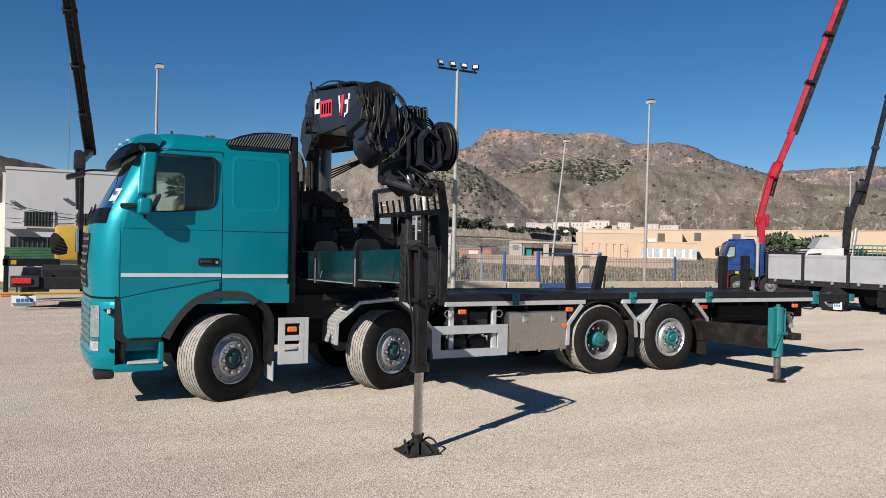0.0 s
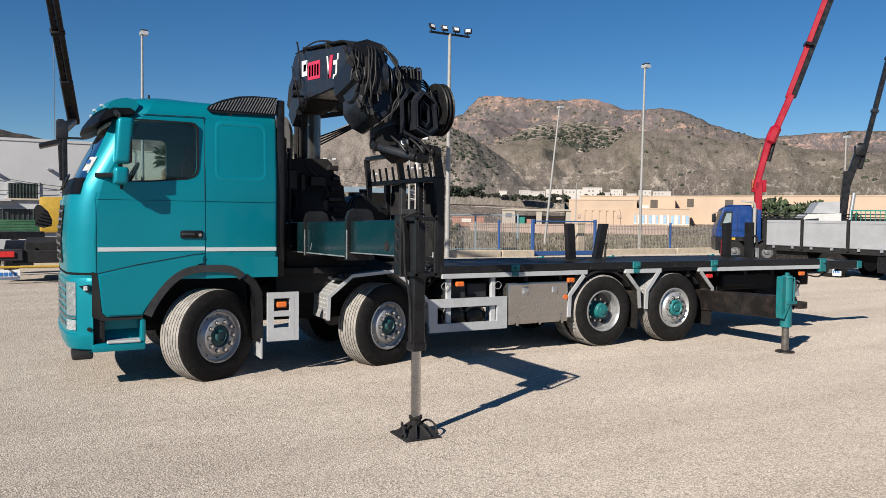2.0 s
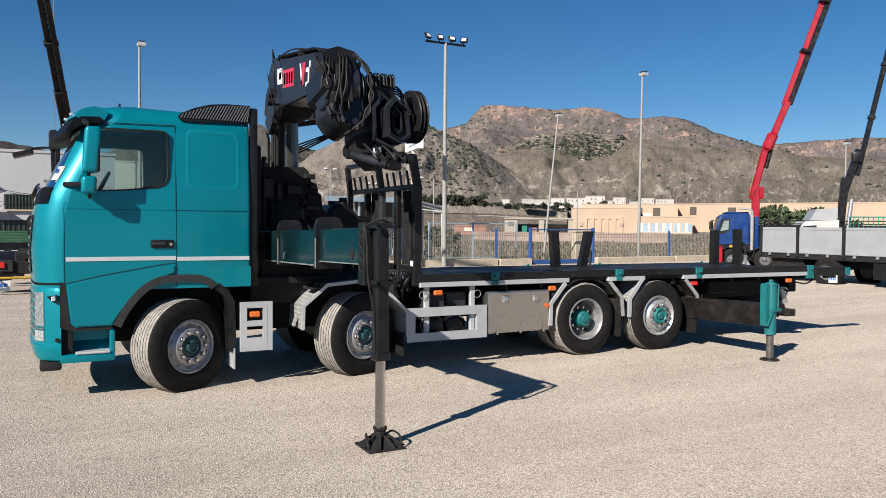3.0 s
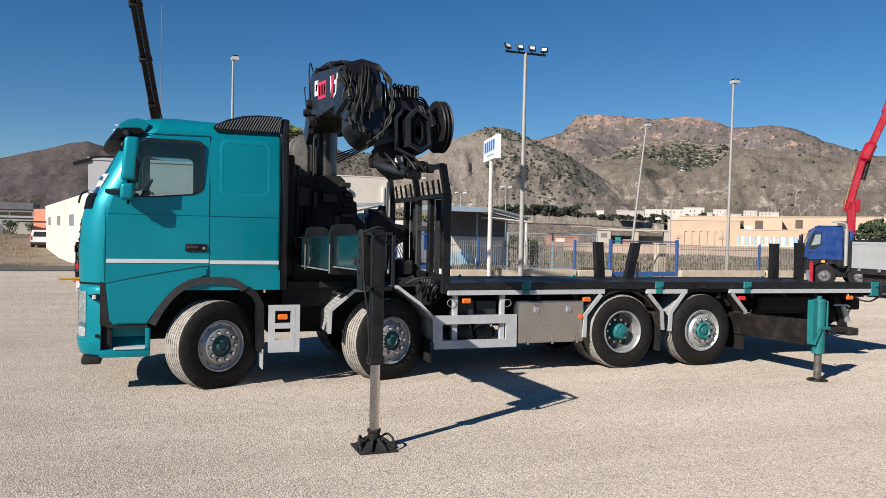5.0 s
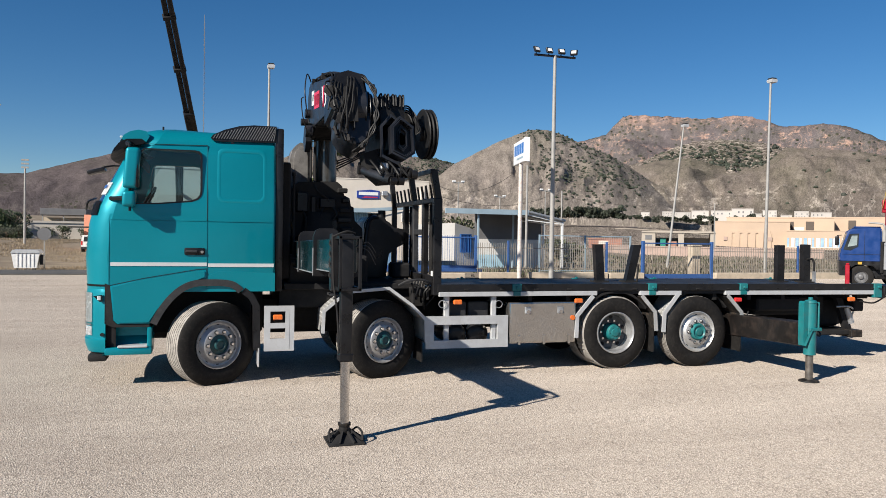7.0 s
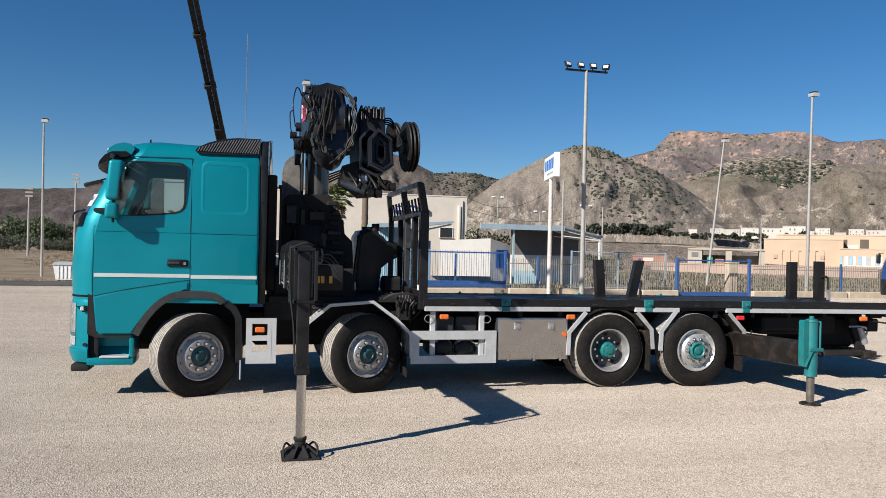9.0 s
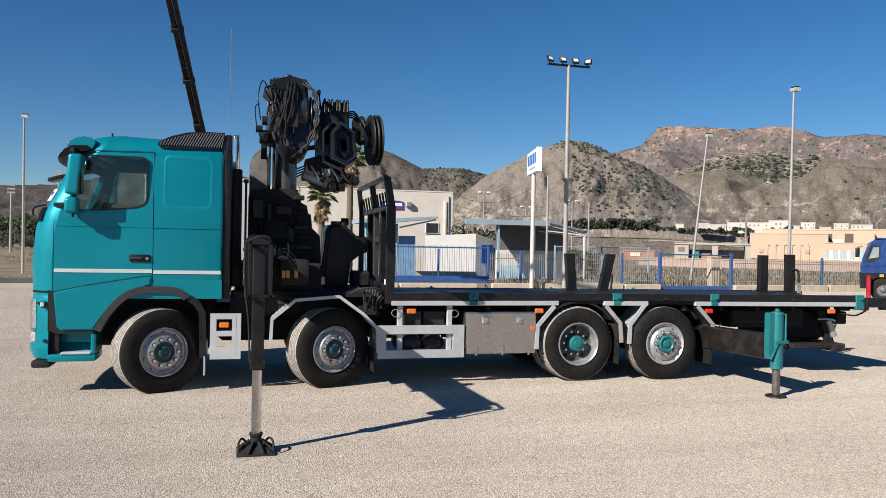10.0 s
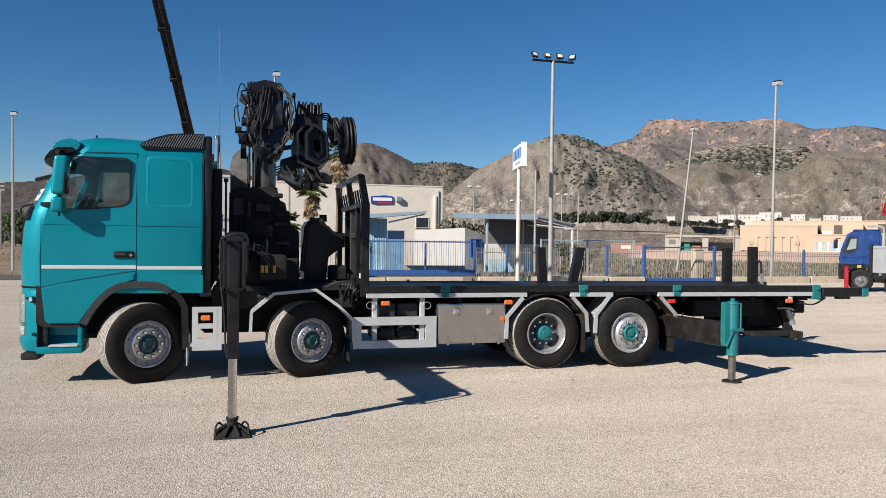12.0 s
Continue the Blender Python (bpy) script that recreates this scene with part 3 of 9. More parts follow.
HILL_CONE = hill_mat("bare_hill_slope", (0.180, 0.154, 0.124), (0.150, 0.135, 0.100), (0.33, 0.285, 0.24), 0.3, (9e8, 9.1e8), (50, 15), 0.16)
HILL_DARK = hill_mat("dark_hill_slope", (0.115, 0.097, 0.088), (0.09, 0.08, 0.068), (0.2, 0.17, 0.15), 0.5, (9e8, 9.1e8), (40, 10), 0.16)
HILL_LOW = hill_mat("low_slope", (0.28, 0.235, 0.18), (0.20, 0.178, 0.125), (0.36, 0.305, 0.245), 0.5, (9e8, 9.1e8), (9, 2), 0.3, 350.0, 0.9)

mesa = hill("mesa_mountain", [(5, 2.5), (20, 4.5), (25, 6.2), (28.2, 7.05), (29.4, 7.3), (30.0, 8.0), (30.75, 8.74), (33.2, 8.62), (34.8, 8.48), (36.3, 8.33), (38.1, 8.47), (39.4, 8.38), (40.6, 7.93), (41.3, 7.62), (42.8, 7.6), (44.0, 7.68), (45.5, 7.42), (47.5, 6.42), (50.5, 5.37), (51.8, 5.5), (54.0, 5.63), (57, 5.7), (66, 5.0), (80, 4.0)],
     1000, 2100, HILL_MESA, "flat-topped mountain with a reddish rock cliff along its crest", 10, 0.10, 0.95, 0.45, 0.14, 80, 0.012, 3.1, (0.88, 0.19))
mid = hill("terraced_ridge", [(26, 2.5), (29, 4.6), (31.7, 5.1), (34.3, 6.2), (35.7, 6.7), (38, 6.75), (40, 6.5), (41.5, 6.1), (44, 5.8), (47, 4.6), (50, 3.0)],
     850, 1420, HILL_MID, "scrubby ridge with stone terraces and dark trees", 12, 0.12, 0.95, 0.5, 0.16, 56, 0.012, 12.4)
foot = hill("foothill", [(16, 1.6), (20, 2.4), (24, 3.4), (28.5, 4.5), (31, 4.6), (33.3, 5.2), (35.5, 5.35), (38.2, 4.6), (40.4, 4.75), (41.8, 5.9), (43.5, 5.85), (45.5, 5.66), (48.2, 5.1), (50.5, 5.0), (54, 4.3), (57.6, 4.0), (64, 3.6), (85, 2.6)],
     560, 1150, HILL_FOOT, "olive-brown foothill with pale rock outcrops", 12, 0.15, 0.9, 0.34, 0.14, 66, 0.01, 8.7)
dotted = hill("dotted_hill", [(13, 1.7), (16.8, 3.7), (18.2, 4.85), (21.7, 6.65), (24.1, 7.55), (25.3, 7.5), (26.4, 7.15), (28.7, 6.1), (29.9, 5.6), (31.3, 4.8), (33.3, 3.4), (36, 1.4), (37.5, 0.6)],
     470, 820, HILL_DOT, "rounded hill dotted with dark scrub trees", 10, 0.11, 0.9, 0.4, 0.14, 56, 0.006, 5.5)
bare = hill("bare_hill", [(-2, 2.2), (2, 3.3), (3, 4.0), (5.8, 5.25), (7.5, 5.95), (9.3, 6.8), (10.2, 6.75), (11.3, 6.35), (13.4, 5.35), (14.7, 5.4), (16, 5.45), (17.9, 5.05), (22, 4.3), (27, 2.8)],
     600, 1000, HILL_CONE, "bare brown cone-shaped hill", 10, 0.09, 0.9, 0.4, 0.16, 50, 0.006, 1.3)
hill("dark_hill", [(-75, 2.5), (-40, 3.0), (-20, 2.9), (-15, 3.2), (-13, 3.35), (-11.6, 3.42), (-9.6, 4.05), (-7.6, 4.65), (-5.6, 5.3), (-4.6, 5.5), (-3.4, 5.2), (-1.6, 4.85), (1, 4.4), (5, 3.0)],
     800, 1350, HILL_DARK, "dark brown hill at the edge of the valley", 8, 0.10, 0.9, 0.25, 0.25, 50, 0.01, 6.2)
hill("rear_hill", [(80, 2.2), (120, 2.0), (180, 2.4), (240, 2.0), (287, 2.6)], 1200, 1900, HILL_CONE, "low hills round the valley", 8, 0.1, 0.9, 0.4, 1.0, 20, 0.01, 2.2)
TERRACE = [(10, 0.6), (18, 1.3), (24, 1.72), (28, 1.78), (31.8, 1.72), (35, 1.58), (37.7, 1.3), (42, 1.1), (60, 1.1)]
terraces = hill("terraced_slope", TERRACE, 150, 470, HILL_LOW, "terraced dry slope with pale earth banks", -5, 0.03, 1.0, 0.08, 0.25, 60, 0.0, 4.4)


def hillside_trees(name, label, spots, count, size, mask, seed):
    """Small dark trees on a slope, thinned by a mask of azimuth and elevation."""
    grid, a0, step, rows = spots
    rnd = random.Random(seed)
    vs, fs = [], []
    made = tries = 0
    while made < count and tries < count * 60:
        tries += 1
        i, k = rnd.randrange(len(grid) - 1), rnd.randrange(4, int(rows / 1.25))
        u, w = rnd.random(), rnd.random()
        p = grid[i][k].lerp(grid[i + 1][k], u).lerp(grid[i][k + 1].lerp(grid[i + 1][k + 1], u), w)
        az, el = a0 + step * (i + u), math.degrees(math.atan2(p.z - 1.9, math.hypot(p.x, p.y)))
        clump = noise.fractal((p.x * 0.011, p.y * 0.011, seed), 0.8, 2.0, 4)
        if rnd.random() > mask(az, el) * (0.35 + 1.6 * max(0, clump + 0.15)):
            continue
        made += 1
        r = size * rnd.uniform(0.45, 1.25) * (1.4 if rnd.random() < 0.12 else 1)
        h = r * rnd.uniform(0.8, 1.3)
        b0, a = len(vs), rnd.uniform(0, 6.28)
        n = 7
        for ring, (rr, zz) in enumerate(((0.75, 0.1), (1.0, 0.55), (0.62, 1.05))):
            for j in range(n):
                q = a + math.tau * (j + 0.5 * ring) / n
                f = r * rr * rnd.uniform(0.72, 1.2)
                vs.append((p.x + f * math.cos(q), p.y + f * math.sin(q), p.z - 0.3 * r + h * zz * rnd.uniform(0.88, 1.1)))
        vs.append((p.x, p.y, p.z + h * 0.95))
        for ring in range(2):
            for j in range(n):
                c, d = b0 + ring * n + j, b0 + ring * n + (j + 1) % n
                fs += [(c, d, c + n), (d, d + n, c + n)]
        fs += [(b0 + 2 * n + j, b0 + 2 * n + (j + 1) % n, b0 + 3 * n) for j in range(n)]
    me = bpy.data.meshes.new(name)
    me.from_pydata(vs, [], fs)
    me.materials.append(HEDGE)
    tagged(new(name, me), label, "trees", kind="stuff")


hillside_trees("hill_scrub", "dark green scrub trees on the rounded hill", dotted, 640, 1.35,
               lambda az, el: smooth01(-0.6, 1.8, az - 23.2 - (7.5 - el) * 0.45) * (1 - smooth01(31.5, 33, az)) * (0.25 + 0.75 * smooth01(2.6, 5.0, el)) + (0.5 if el > 7.1 and az > 23.6 else 0), 3)
hillside_trees("hill_scrub", "dark scrub trees on the shoulder of the bare hill", bare, 420, 1.5,
               lambda az, el: smooth01(12.8, 13.6, az) * (1 - smooth01(18.5, 20, az)) * smooth01(4.0, 4.8, el), 4)
hillside_trees("hill_scrub", "dark tree clumps along the terraced ridge", mid, 620, 3.0,
               lambda az, el: smooth01(31.5, 33, az) * (1 - smooth01(40.5, 43, az)) * smooth01(4.6, 5.0, el) * (1 - 0.75 * smooth01(6.0, 6.7, el)), 5)
hillside_trees("hill_scrub", "scattered trees on the upper slope of the mountain", mesa, 800, 3.4,
               lambda az, el: (0.16 if 31 < az else 0.5) * smooth01(5.2, 6.2, el) + 0.9 * smooth01(41.5, 42.3, az) * (1 - smooth01(46, 47.5, az)) * (1 - smooth01(6.7, 7.1, el)) + 0.7 * smooth01(49, 51, az) * (1 - smooth01(5.2, 5.6, el)), 6)
hillside_trees("hill_scrub", "lines of dark scrub across the foothill", foot, 300, 1.9,
               lambda az, el: (0.9 if abs(el - 4.9 + 0.07 * (az - 42)) < 0.07 and 40.5 < az < 45 else 0) + 0.04 + (0.9 if az < 31.5 and 3.6 < el < 4.7 else 0), 7)


def lamp_head(bm, x, y, z, w=0.5):
    prism(bm, [(x - w * 0.5, z), (x - w * 0.42, z - 0.14), (x + w * 0.42, z - 0.14), (x + w * 0.5, z), (x + w * 0.3, z + 0.10), (x - w * 0.3, z + 0.10)], y - 0.22, y + 0.22)


def lamp_post(x, y, z0, z1, lean=0.0, lean_y=0.0, r=0.11):
    p = thing("street_lamp", "tall galvanised lamp post with a single head", "street lamp", (x, y, z0), group="yard lamp posts")
    h = z1 - z0
    bm = bmesh.new()
    cyl(bm, (0, 0, 0), (lean, lean_y, h), r, r * 0.55, 14)
    box(bm, -0.2, 0.2, -0.2, 0.2, 0, 0.03)
    part("pole", bm, POLE, p)
    bm = bmesh.new()
    lamp_head(bm, lean + 0.10, lean_y, h + 0.02, 0.46)
    part("lamp_head", bm, ALU, p, "white lamp head")
    bm = bmesh.new()
    box(bm, lean - 0.10, lean + 0.30, lean_y - 0.22, lean_y + 0.22, h + 0.04, h + 0.17, 0.05)
    part("cover", bm, MATT, p, "dark top cover")


lamp_post(32.8, 29.0, -0.25, 11.75, 0.12)
lamp_post(34.5, 42.0, -0.7, 10.9, 1.3, 0.0)
lamp_post(3.39, 37.5, -0.6, 12.0, 0.0)
lamp_post(-14.4, 51.0, -1.0, 10.7, -0.1)
lamp_post(61.0, 34.0, -0.6, 9.3, 0.0)


def flood_mast(x, y, z0, z1):
    p = thing("floodlight_mast", "slim galvanised mast with four floodlights on a crossbar", "floodlight", (x, y, z0))
    h = z1 - z0
    bm = bmesh.new()
    cyl(bm, (0, 0, 0), (0, 0, h), 0.13, 0.08, 16)
    box(bm, -0.22, 0.22, -0.22, 0.22, 0, 0.03)
    part("pole", bm, POLE, p)
    part("crossbar", boxed(-1.15, 1.15, -0.05, 0.05, h - 0.1, h, 0.01), BLACK, p)
    for k, dx in enumerate((-1.05, -0.35, 0.33, 1.03)):
        bm = bmesh.new()
        tilt = Matrix.Translation((dx, -0.08, h + 0.2)) @ Euler((radians(-25), 0, radians((18, 5, -5, -38)[k]))).to_matrix().to_4x4()
        box(bm, -0.19, 0.19, -0.06, 0.06, -0.16, 0.16, 0.03)
        bm.transform(tilt)
        f = part("floodlight", bm, BLACK, p)
        bm = bmesh.new()
        box(bm, -0.12, 0.12, -0.068, -0.062, -0.085, 0.085)
        bm.transform(tilt)
        part("lens", bm, SIGN_WHITE, f, "pale glass lens")
        part("bracket", boxed(dx - 0.02, dx + 0.02, -0.03, 0.03, h, h + 0.06), BLACK, f)


flood_mast(16.75, 25.7, -0.27, 11.2)


def sign_post():
    p = thing("company_sign", "white double-faced sign box with blue bars on a rust-streaked post", "sign", (14.93, 25.6, -0.27), -11.7)
    bm = bmesh.new()
    cyl(bm, (0, 0, 0), (0, 0, 5.9), 0.11, 0.105, 16)
    part("post", bm, RUSTPOLE, p, "rust-streaked white post")
    f = part("sign_box", boxed(-0.11, 0.11, -1.42, 1.42, 5.86, 7.0, 0.02), SIGN_WHITE, p, "white sign box")
    for s in (-1, 1):
        for k in range(5):
            y = 1.16 - 0.48 * k
            part("bar", boxed(min(s * 0.112, s * 0.118), max(s * 0.112, s * 0.118), y - 0.36, y, 6.30, 6.82), SIGN_BLUE, f, "blue bar")
        part("bar", boxed(min(s * 0.112, s * 0.118), max(s * 0.112, s * 0.118), -1.0, 0.55, 6.06, 6.15), LIGHT_BLUE, f, "pale blue bar")
    part("end_cap", boxed(-0.14, 0.14, -1.46, -1.422, 5.84, 7.02, 0.01), SIGN_WHITE, f)


sign_post()

# kerb blocks of the fence line
for x0, x1, z in ((-2.5, 3.2, 0.02), (3.3, 8.2, 0.04), (8.3, 12.2, 0.05), (13.0, 15.0, 0.08), (15.7, 20.2, 0.10), (20.3, 22.4, 0.07), (26.95, 33.0, 0.07), (33.1, 40.5, 0.08), (40.6, 52.0, 0.10), (52.1, 70.0, 0.10)):
    bm = bmesh.new()
    box(bm, x0, x1, 25.95, 26.25, -0.7, z, 0.03)
    solo("kerb_wall", bm, CONCRETE, "low rough concrete kerb wall under the fence", "kerb", kind="structure")


def fence(x0, x1, y, z0, z1, spacing, post_every=2.6, first=0.0, pale_mat=None, bar_w=0.013):
    p = thing("fence", "steel fence of cream pales with blue posts", "fence", (x0, y, z0), group="yard fence")
    L, h = x1 - x0, z1 - z0
    k = first
    while k <= L + 0.01:
        part("post", boxed(k - 0.055, k + 0.055, -0.05, 0.05, -0.4, h + 0.12, 0.01), BLUE_RAIL, p, "blue post")
        k += post_every
    for zz in (0.18, h - 0.28):
        part("rail", boxed(0, L, -0.012, 0.012, zz, zz + 0.045), pale_mat or PALE, p)
    bm = bmesh.new()
    n = int(L / spacing)
    for i in range(n):
        x = (i + 0.5) * spacing
        top = h - 0.02 * ((i * 7) % 3 == 0)
        box(bm, x - bar_w, x + bar_w, -0.03, -0.014, -0.02, top)
    part("paling", bm, pale_mat or PALE, p, kind="stuff", smooth=0)


fence(12.9, 22.3, 26.3, 0.06, 1.58, 0.12, 5.67, 1.7)
fence(27.1, 52.0, 26.3, 0.06, 1.50, 0.12, 5.75, 5.72)
fence(52.2, 72.0, 26.3, 0.06, 1.50, 0.12, 5.75, 3.6)


def blue_gate(x0, x1, y, z0, z1, name, label, pale, spacing, base=0.0, extra=None):
    p = thing(name, label, "gate", (x0, y, z0), group="yard gates")
    L, h = x1 - x0, z1 - z0
    for a in (0, L - 0.11):
        part("upright", boxed(a - (0.04 if not extra else 0), a + 0.11, -0.08, 0.08, -0.15, h + 0.08, 0.01), BLUE_RAIL, p)
    for a, w in ((0.0, 0.24 if not extra else 0.12), (h - 0.07, 0.07)):
        part("rail", boxed(0.11, L - 0.11, -0.05, 0.05, a, a + w, 0.008), BLUE_RAIL, p)
    if extra:
        part("bottom_beam", boxed(0.11, L + extra, -0.11, -0.03, -0.20, 0.0, 0.015), BLUE_RAIL, p)
        for a in (L * 0.35, L * 0.68):
            part("upright", boxed(a, a + 0.09, -0.05, 0.05, 0.1, h - 0.1), BLUE_RAIL, p)
    bm = bmesh.new()
    for i in range(1, int(L / spacing)):
        box(bm, i * spacing - 0.007, i * spacing + 0.007, -0.007, 0.007, 0.13, h - 0.09 + (0.16 if extra else 0))
    part("barring", bm, pale, p, kind="stuff", smooth=0)


blue_gate(22.45, 26.95, 26.3, -0.26, 1.70, "swing_gate", "blue steel gate frame with thin cream bars", PALE, 0.16)
blue_gate(4.6, 13.05, 26.75, 0.28, 1.86, "sliding_gate", "long blue sliding gate with pale upright bars", BLUE_RAIL, 0.125, extra=0.3)
cab_box = thing("meter_cabinet", "cream concrete meter cabinet behind the swing gate", "cabinet", (26.35, 27.1, -0.3))
part("body", boxed(-0.28, 0.28, -0.2, 0.25, 0.0, 1.82, 0.03), CONCRETE, cab_box)
part("cap", boxed(-0.32, 0.32, -0.24, 0.29, 1.82, 1.9, 0.015), CONCRETE, cab_box)


def mesh_fence():
    """Framed wire panels behind the kerb by the mast."""
    p = thing("wire_fence", "light blue framed wire mesh fence panel", "fence", (18.0, 30.0, -0.3))
    for a in (0.0, 2.9, 5.9):
        part("post", boxed(a, a + 0.08, -0.04, 0.04, 0, 2.35), LIGHT_BLUE, p)
    for zz in (0.25, 2.27):
        part("rail", boxed(0.08, 5.9, -0.02, 0.02, zz, zz + 0.05), LIGHT_BLUE, p)
    bm = bmesh.new()
    for i in range(48):
        x = 0.12 + i * 0.12
        box(bm, x, x + 0.009, -0.006, 0.006, 0.3, 2.27)
    for k in range(12):
        box(bm, 0.08, 5.9, -0.006, 0.006, 0.45 + k * 0.15, 0.459 + k * 0.15)
    part("wire_mesh", bm, STEEL, p, kind="stuff", smooth=0)


mesh_fence()


# ---- buildings ----
def window_on(house, x0, x1, y, z0, z1, bars=0, glass=None, frame_mat=None, name="window", proud=-1):
    """A window in a wall that faces -y: a sunk pane, a frame and a sill."""
    w = part(name, boxed(x0, x1, y - 0.02, y + 0.10, z0, z1), glass or DARK_WINDOW, house)
    t = 0.07
    bm = bmesh.new()
    box(bm, x0 - t, x1 + t, y - 0.07, y - 0.005, z1, z1 + t)
    box(bm, x0 - t, x0, y - 0.07, y - 0.005, z0, z1)
    box(bm, x1, x1 + t, y - 0.07, y - 0.005, z0, z1)
    part("frame", bm, frame_mat or WHITE, w)
    part("sill", boxed(x0 - 0.12, x1 + 0.12, y - 0.13, y - 0.005, z0 - 0.07, z0), CONCRETE, w)
    if bars:
        bm = bmesh.new()
        for i in range(bars):
            x = x0 + (x1 - x0) * (i + 0.5) / bars
            box(bm, x - 0.012, x + 0.012, y - 0.06, y - 0.04, z0, z1)
        part("window_bars", bm, BLACK, w)
    return w


def plain_house(name, x0, x1, y0, y1, z0, z1, material, label, cat="building", parapet=0.25, roof_mat=None, group=""):
    h = thing(name, label, cat, ((x0 + x1) / 2, y0, z0), group=group)
    ox, oy, oz = h.location
    bm = box(bmesh.new(), x0, x1, y0, y1, z0 - 1.5, z1)
    bm.transform(Matrix.Translation((-ox, -oy, -oz)))
    part("wall", bm, material, h)
    bm = bmesh.new()
    for a, b, c, d in ((x0, x1, y0, y0 + 0.3), (x0, x1, y1 - 0.3, y1), (x0, x0 + 0.3, y0 + 0.3, y1 - 0.3), (x1 - 0.3, x1, y0 + 0.3, y1 - 0.3)):
        box(bm, a - 0.04, b + 0.04, c - 0.04, d + 0.04, z1, z1 + parapet)
    bm.transform(Matrix.Translation((-ox, -oy, -oz)))
    part("parapet", bm, roof_mat or material, h)
    return h


def local(house, x0, x1, z0, z1):
    ox, _, oz = house.location
    return x0 - ox, x1 - ox, z0 - oz, z1 - oz


# white building behind the parked crane truck
white_hall = plain_house("white_hall", -3.78, 1.5, 30.0, 44.0, -0.3, 5.0, HALL_WALL, "plain white rendered hall with barred windows", "building", 0.12)
for x0, x1, z0, z1, n, gl in ((-3.02, -1.87, 2.45, 3.12, 9, DARK_GREEN), (-3.55, 0.4, 1.45, 1.98, 20, DARK_GREEN), (-0.9, 0.3, 2.45, 3.12, 9, DARK_GREEN)):
    a, b, c, d = local(white_hall, x0, x1, z0, z1)
    w = window_on(white_hall, a, b, 0, c, d, 0, DARK_WINDOW, HALL_WALL)
    for i in range(n):
        x = a + (b - a) * (i + 0.5) / n
        part("window_bar", boxed(x - 0.02, x + 0.02, -0.06, -0.035, c, d), gl, w)
a, b, c, d = local(white_hall, -3.75, 0.6, 0.95, 1.50)
rp = part("roller_panel", boxed(a, b, -0.14, -0.08, c, d), ROLLER, white_hall, "green slatted panel")
for k in range(8):
    part("slat", boxed(a, b, -0.155, -0.142, c + 0.07 * k, c + 0.07 * k + 0.045), ROLLER, rp)
a, b, c, d = local(white_hall, -3.78, -2.9, 2.32, 2.40)
part("ledge", boxed(a, b, -0.5, -0.002, c, d), HALL_WALL, white_hall)
for x, z in ((-3.6, 3.5), (-1.5, 3.73)):
    a, b, c, d = local(white_hall, x, x + 0.22, z, z + 0.10)
    part("wall_lamp", boxed(a, b, -0.25, -0.002, c, d, 0.03), STEEL, white_hall)
for p, q in (((-3.78, 29.85, 3.45), (0.6, 29.85, 2.95)), ((-3.78, 29.85, 2.8), (0.6, 29.85, 3.05))):
    solo("overhead_wire", tube(bmesh.new(), [Vector(p).lerp(Vector(q), k / 8) - Vector((0, 0, 0.12 * k / 8 * (1 - k / 8) * 4)) for k in range(9)], 0.016, 4), MATT, "thin dark overhead wire", "wire")

# long low warehouse that recedes, with a salmon end
ware = thing("warehouse", "long low white warehouse with a salmon end and small windows", "building", (-7.2, 54.0, -0.6))
bm = prism(bmesh.new(), [(4.2, -23.4), (-4.2, 24.0), (5.5, 26.0), (7.0, -9.0), (4.6, -9.0)], -1.5, 4.4, "z")
part("wall", bm, STUCCO, ware)
part("end_wall", prism(bmesh.new(), [(-5.3, 24.2), (-4.25, 24.0), (-4.0, 30.0), (-5.3, 30.0)], -1.5, 4.1, "z"), SALMON, ware, "salmon rendered end wall")
wd = Vector((-8.4, 47.4)).normalized()
for k, zz in ((18.2, 2.5), (29.8, 2.5), (41.0, 2.5)):
    c = Vector((4.2, -23.4)) + wd * k
    bm = box(bmesh.new(), -0.05, 0.05, -1.6, 1.6, zz, zz + 0.75)
    bm.transform(Matrix.Translation((c.x, c.y, 0)) @ Matrix.Rotation(math.atan2(-wd.x, wd.y), 4, "Z"))
    part("window", bm, STEEL, ware, "small barred window")
part("canopy", prism(bmesh.new(), [(-6.6, 22.5), (-3.9, 22.0), (-3.9, 22.6), (-6.4, 24.1)], 2.7, 2.85, "z"), MATT, ware, "dark flat canopy")

# asphalt road past the yard
bm = prism(bmesh.new(), [(-80, 31.2), (-4.3, 31.2), (-4.3, 35.4), (-80, 35.4)], -0.6, -0.26, "z")
solo("road", bm, ASPHALT, "narrow dark asphalt road beside the yard", "road", kind="structure")

# dark open canopy over a pale wall, across the road
cn = thing("open_canopy", "dark flat canopy on posts over a pale wall", "canopy", (-32.0, 160.0, -0.9))
part("roof", boxed(0.0, 8.5, 0.0, 9.0, 5.7, 7.0, 0.03), SHADE_WALL, cn, "dark sheet canopy roof")
part("wall", boxed(0.2, 8.2, 2.5, 2.8, -0.5, 5.2), CONCRETE, cn, "pale block wall")
for x in (0.3, 4.2, 8.2):
    part("post", boxed(x, x + 0.16, 0.3, 0.46, -0.5, 5.7), POLE, cn)
ss = thing("stop_sign", "grey back of an eight-sided road sign on a post", "road sign", (-8.95, 38.2, -0.55))
part("post", cyl(bmesh.new(), (0, 0, 0), (0, 0, 2.5), 0.04, 0.04, 10), POLE, ss)
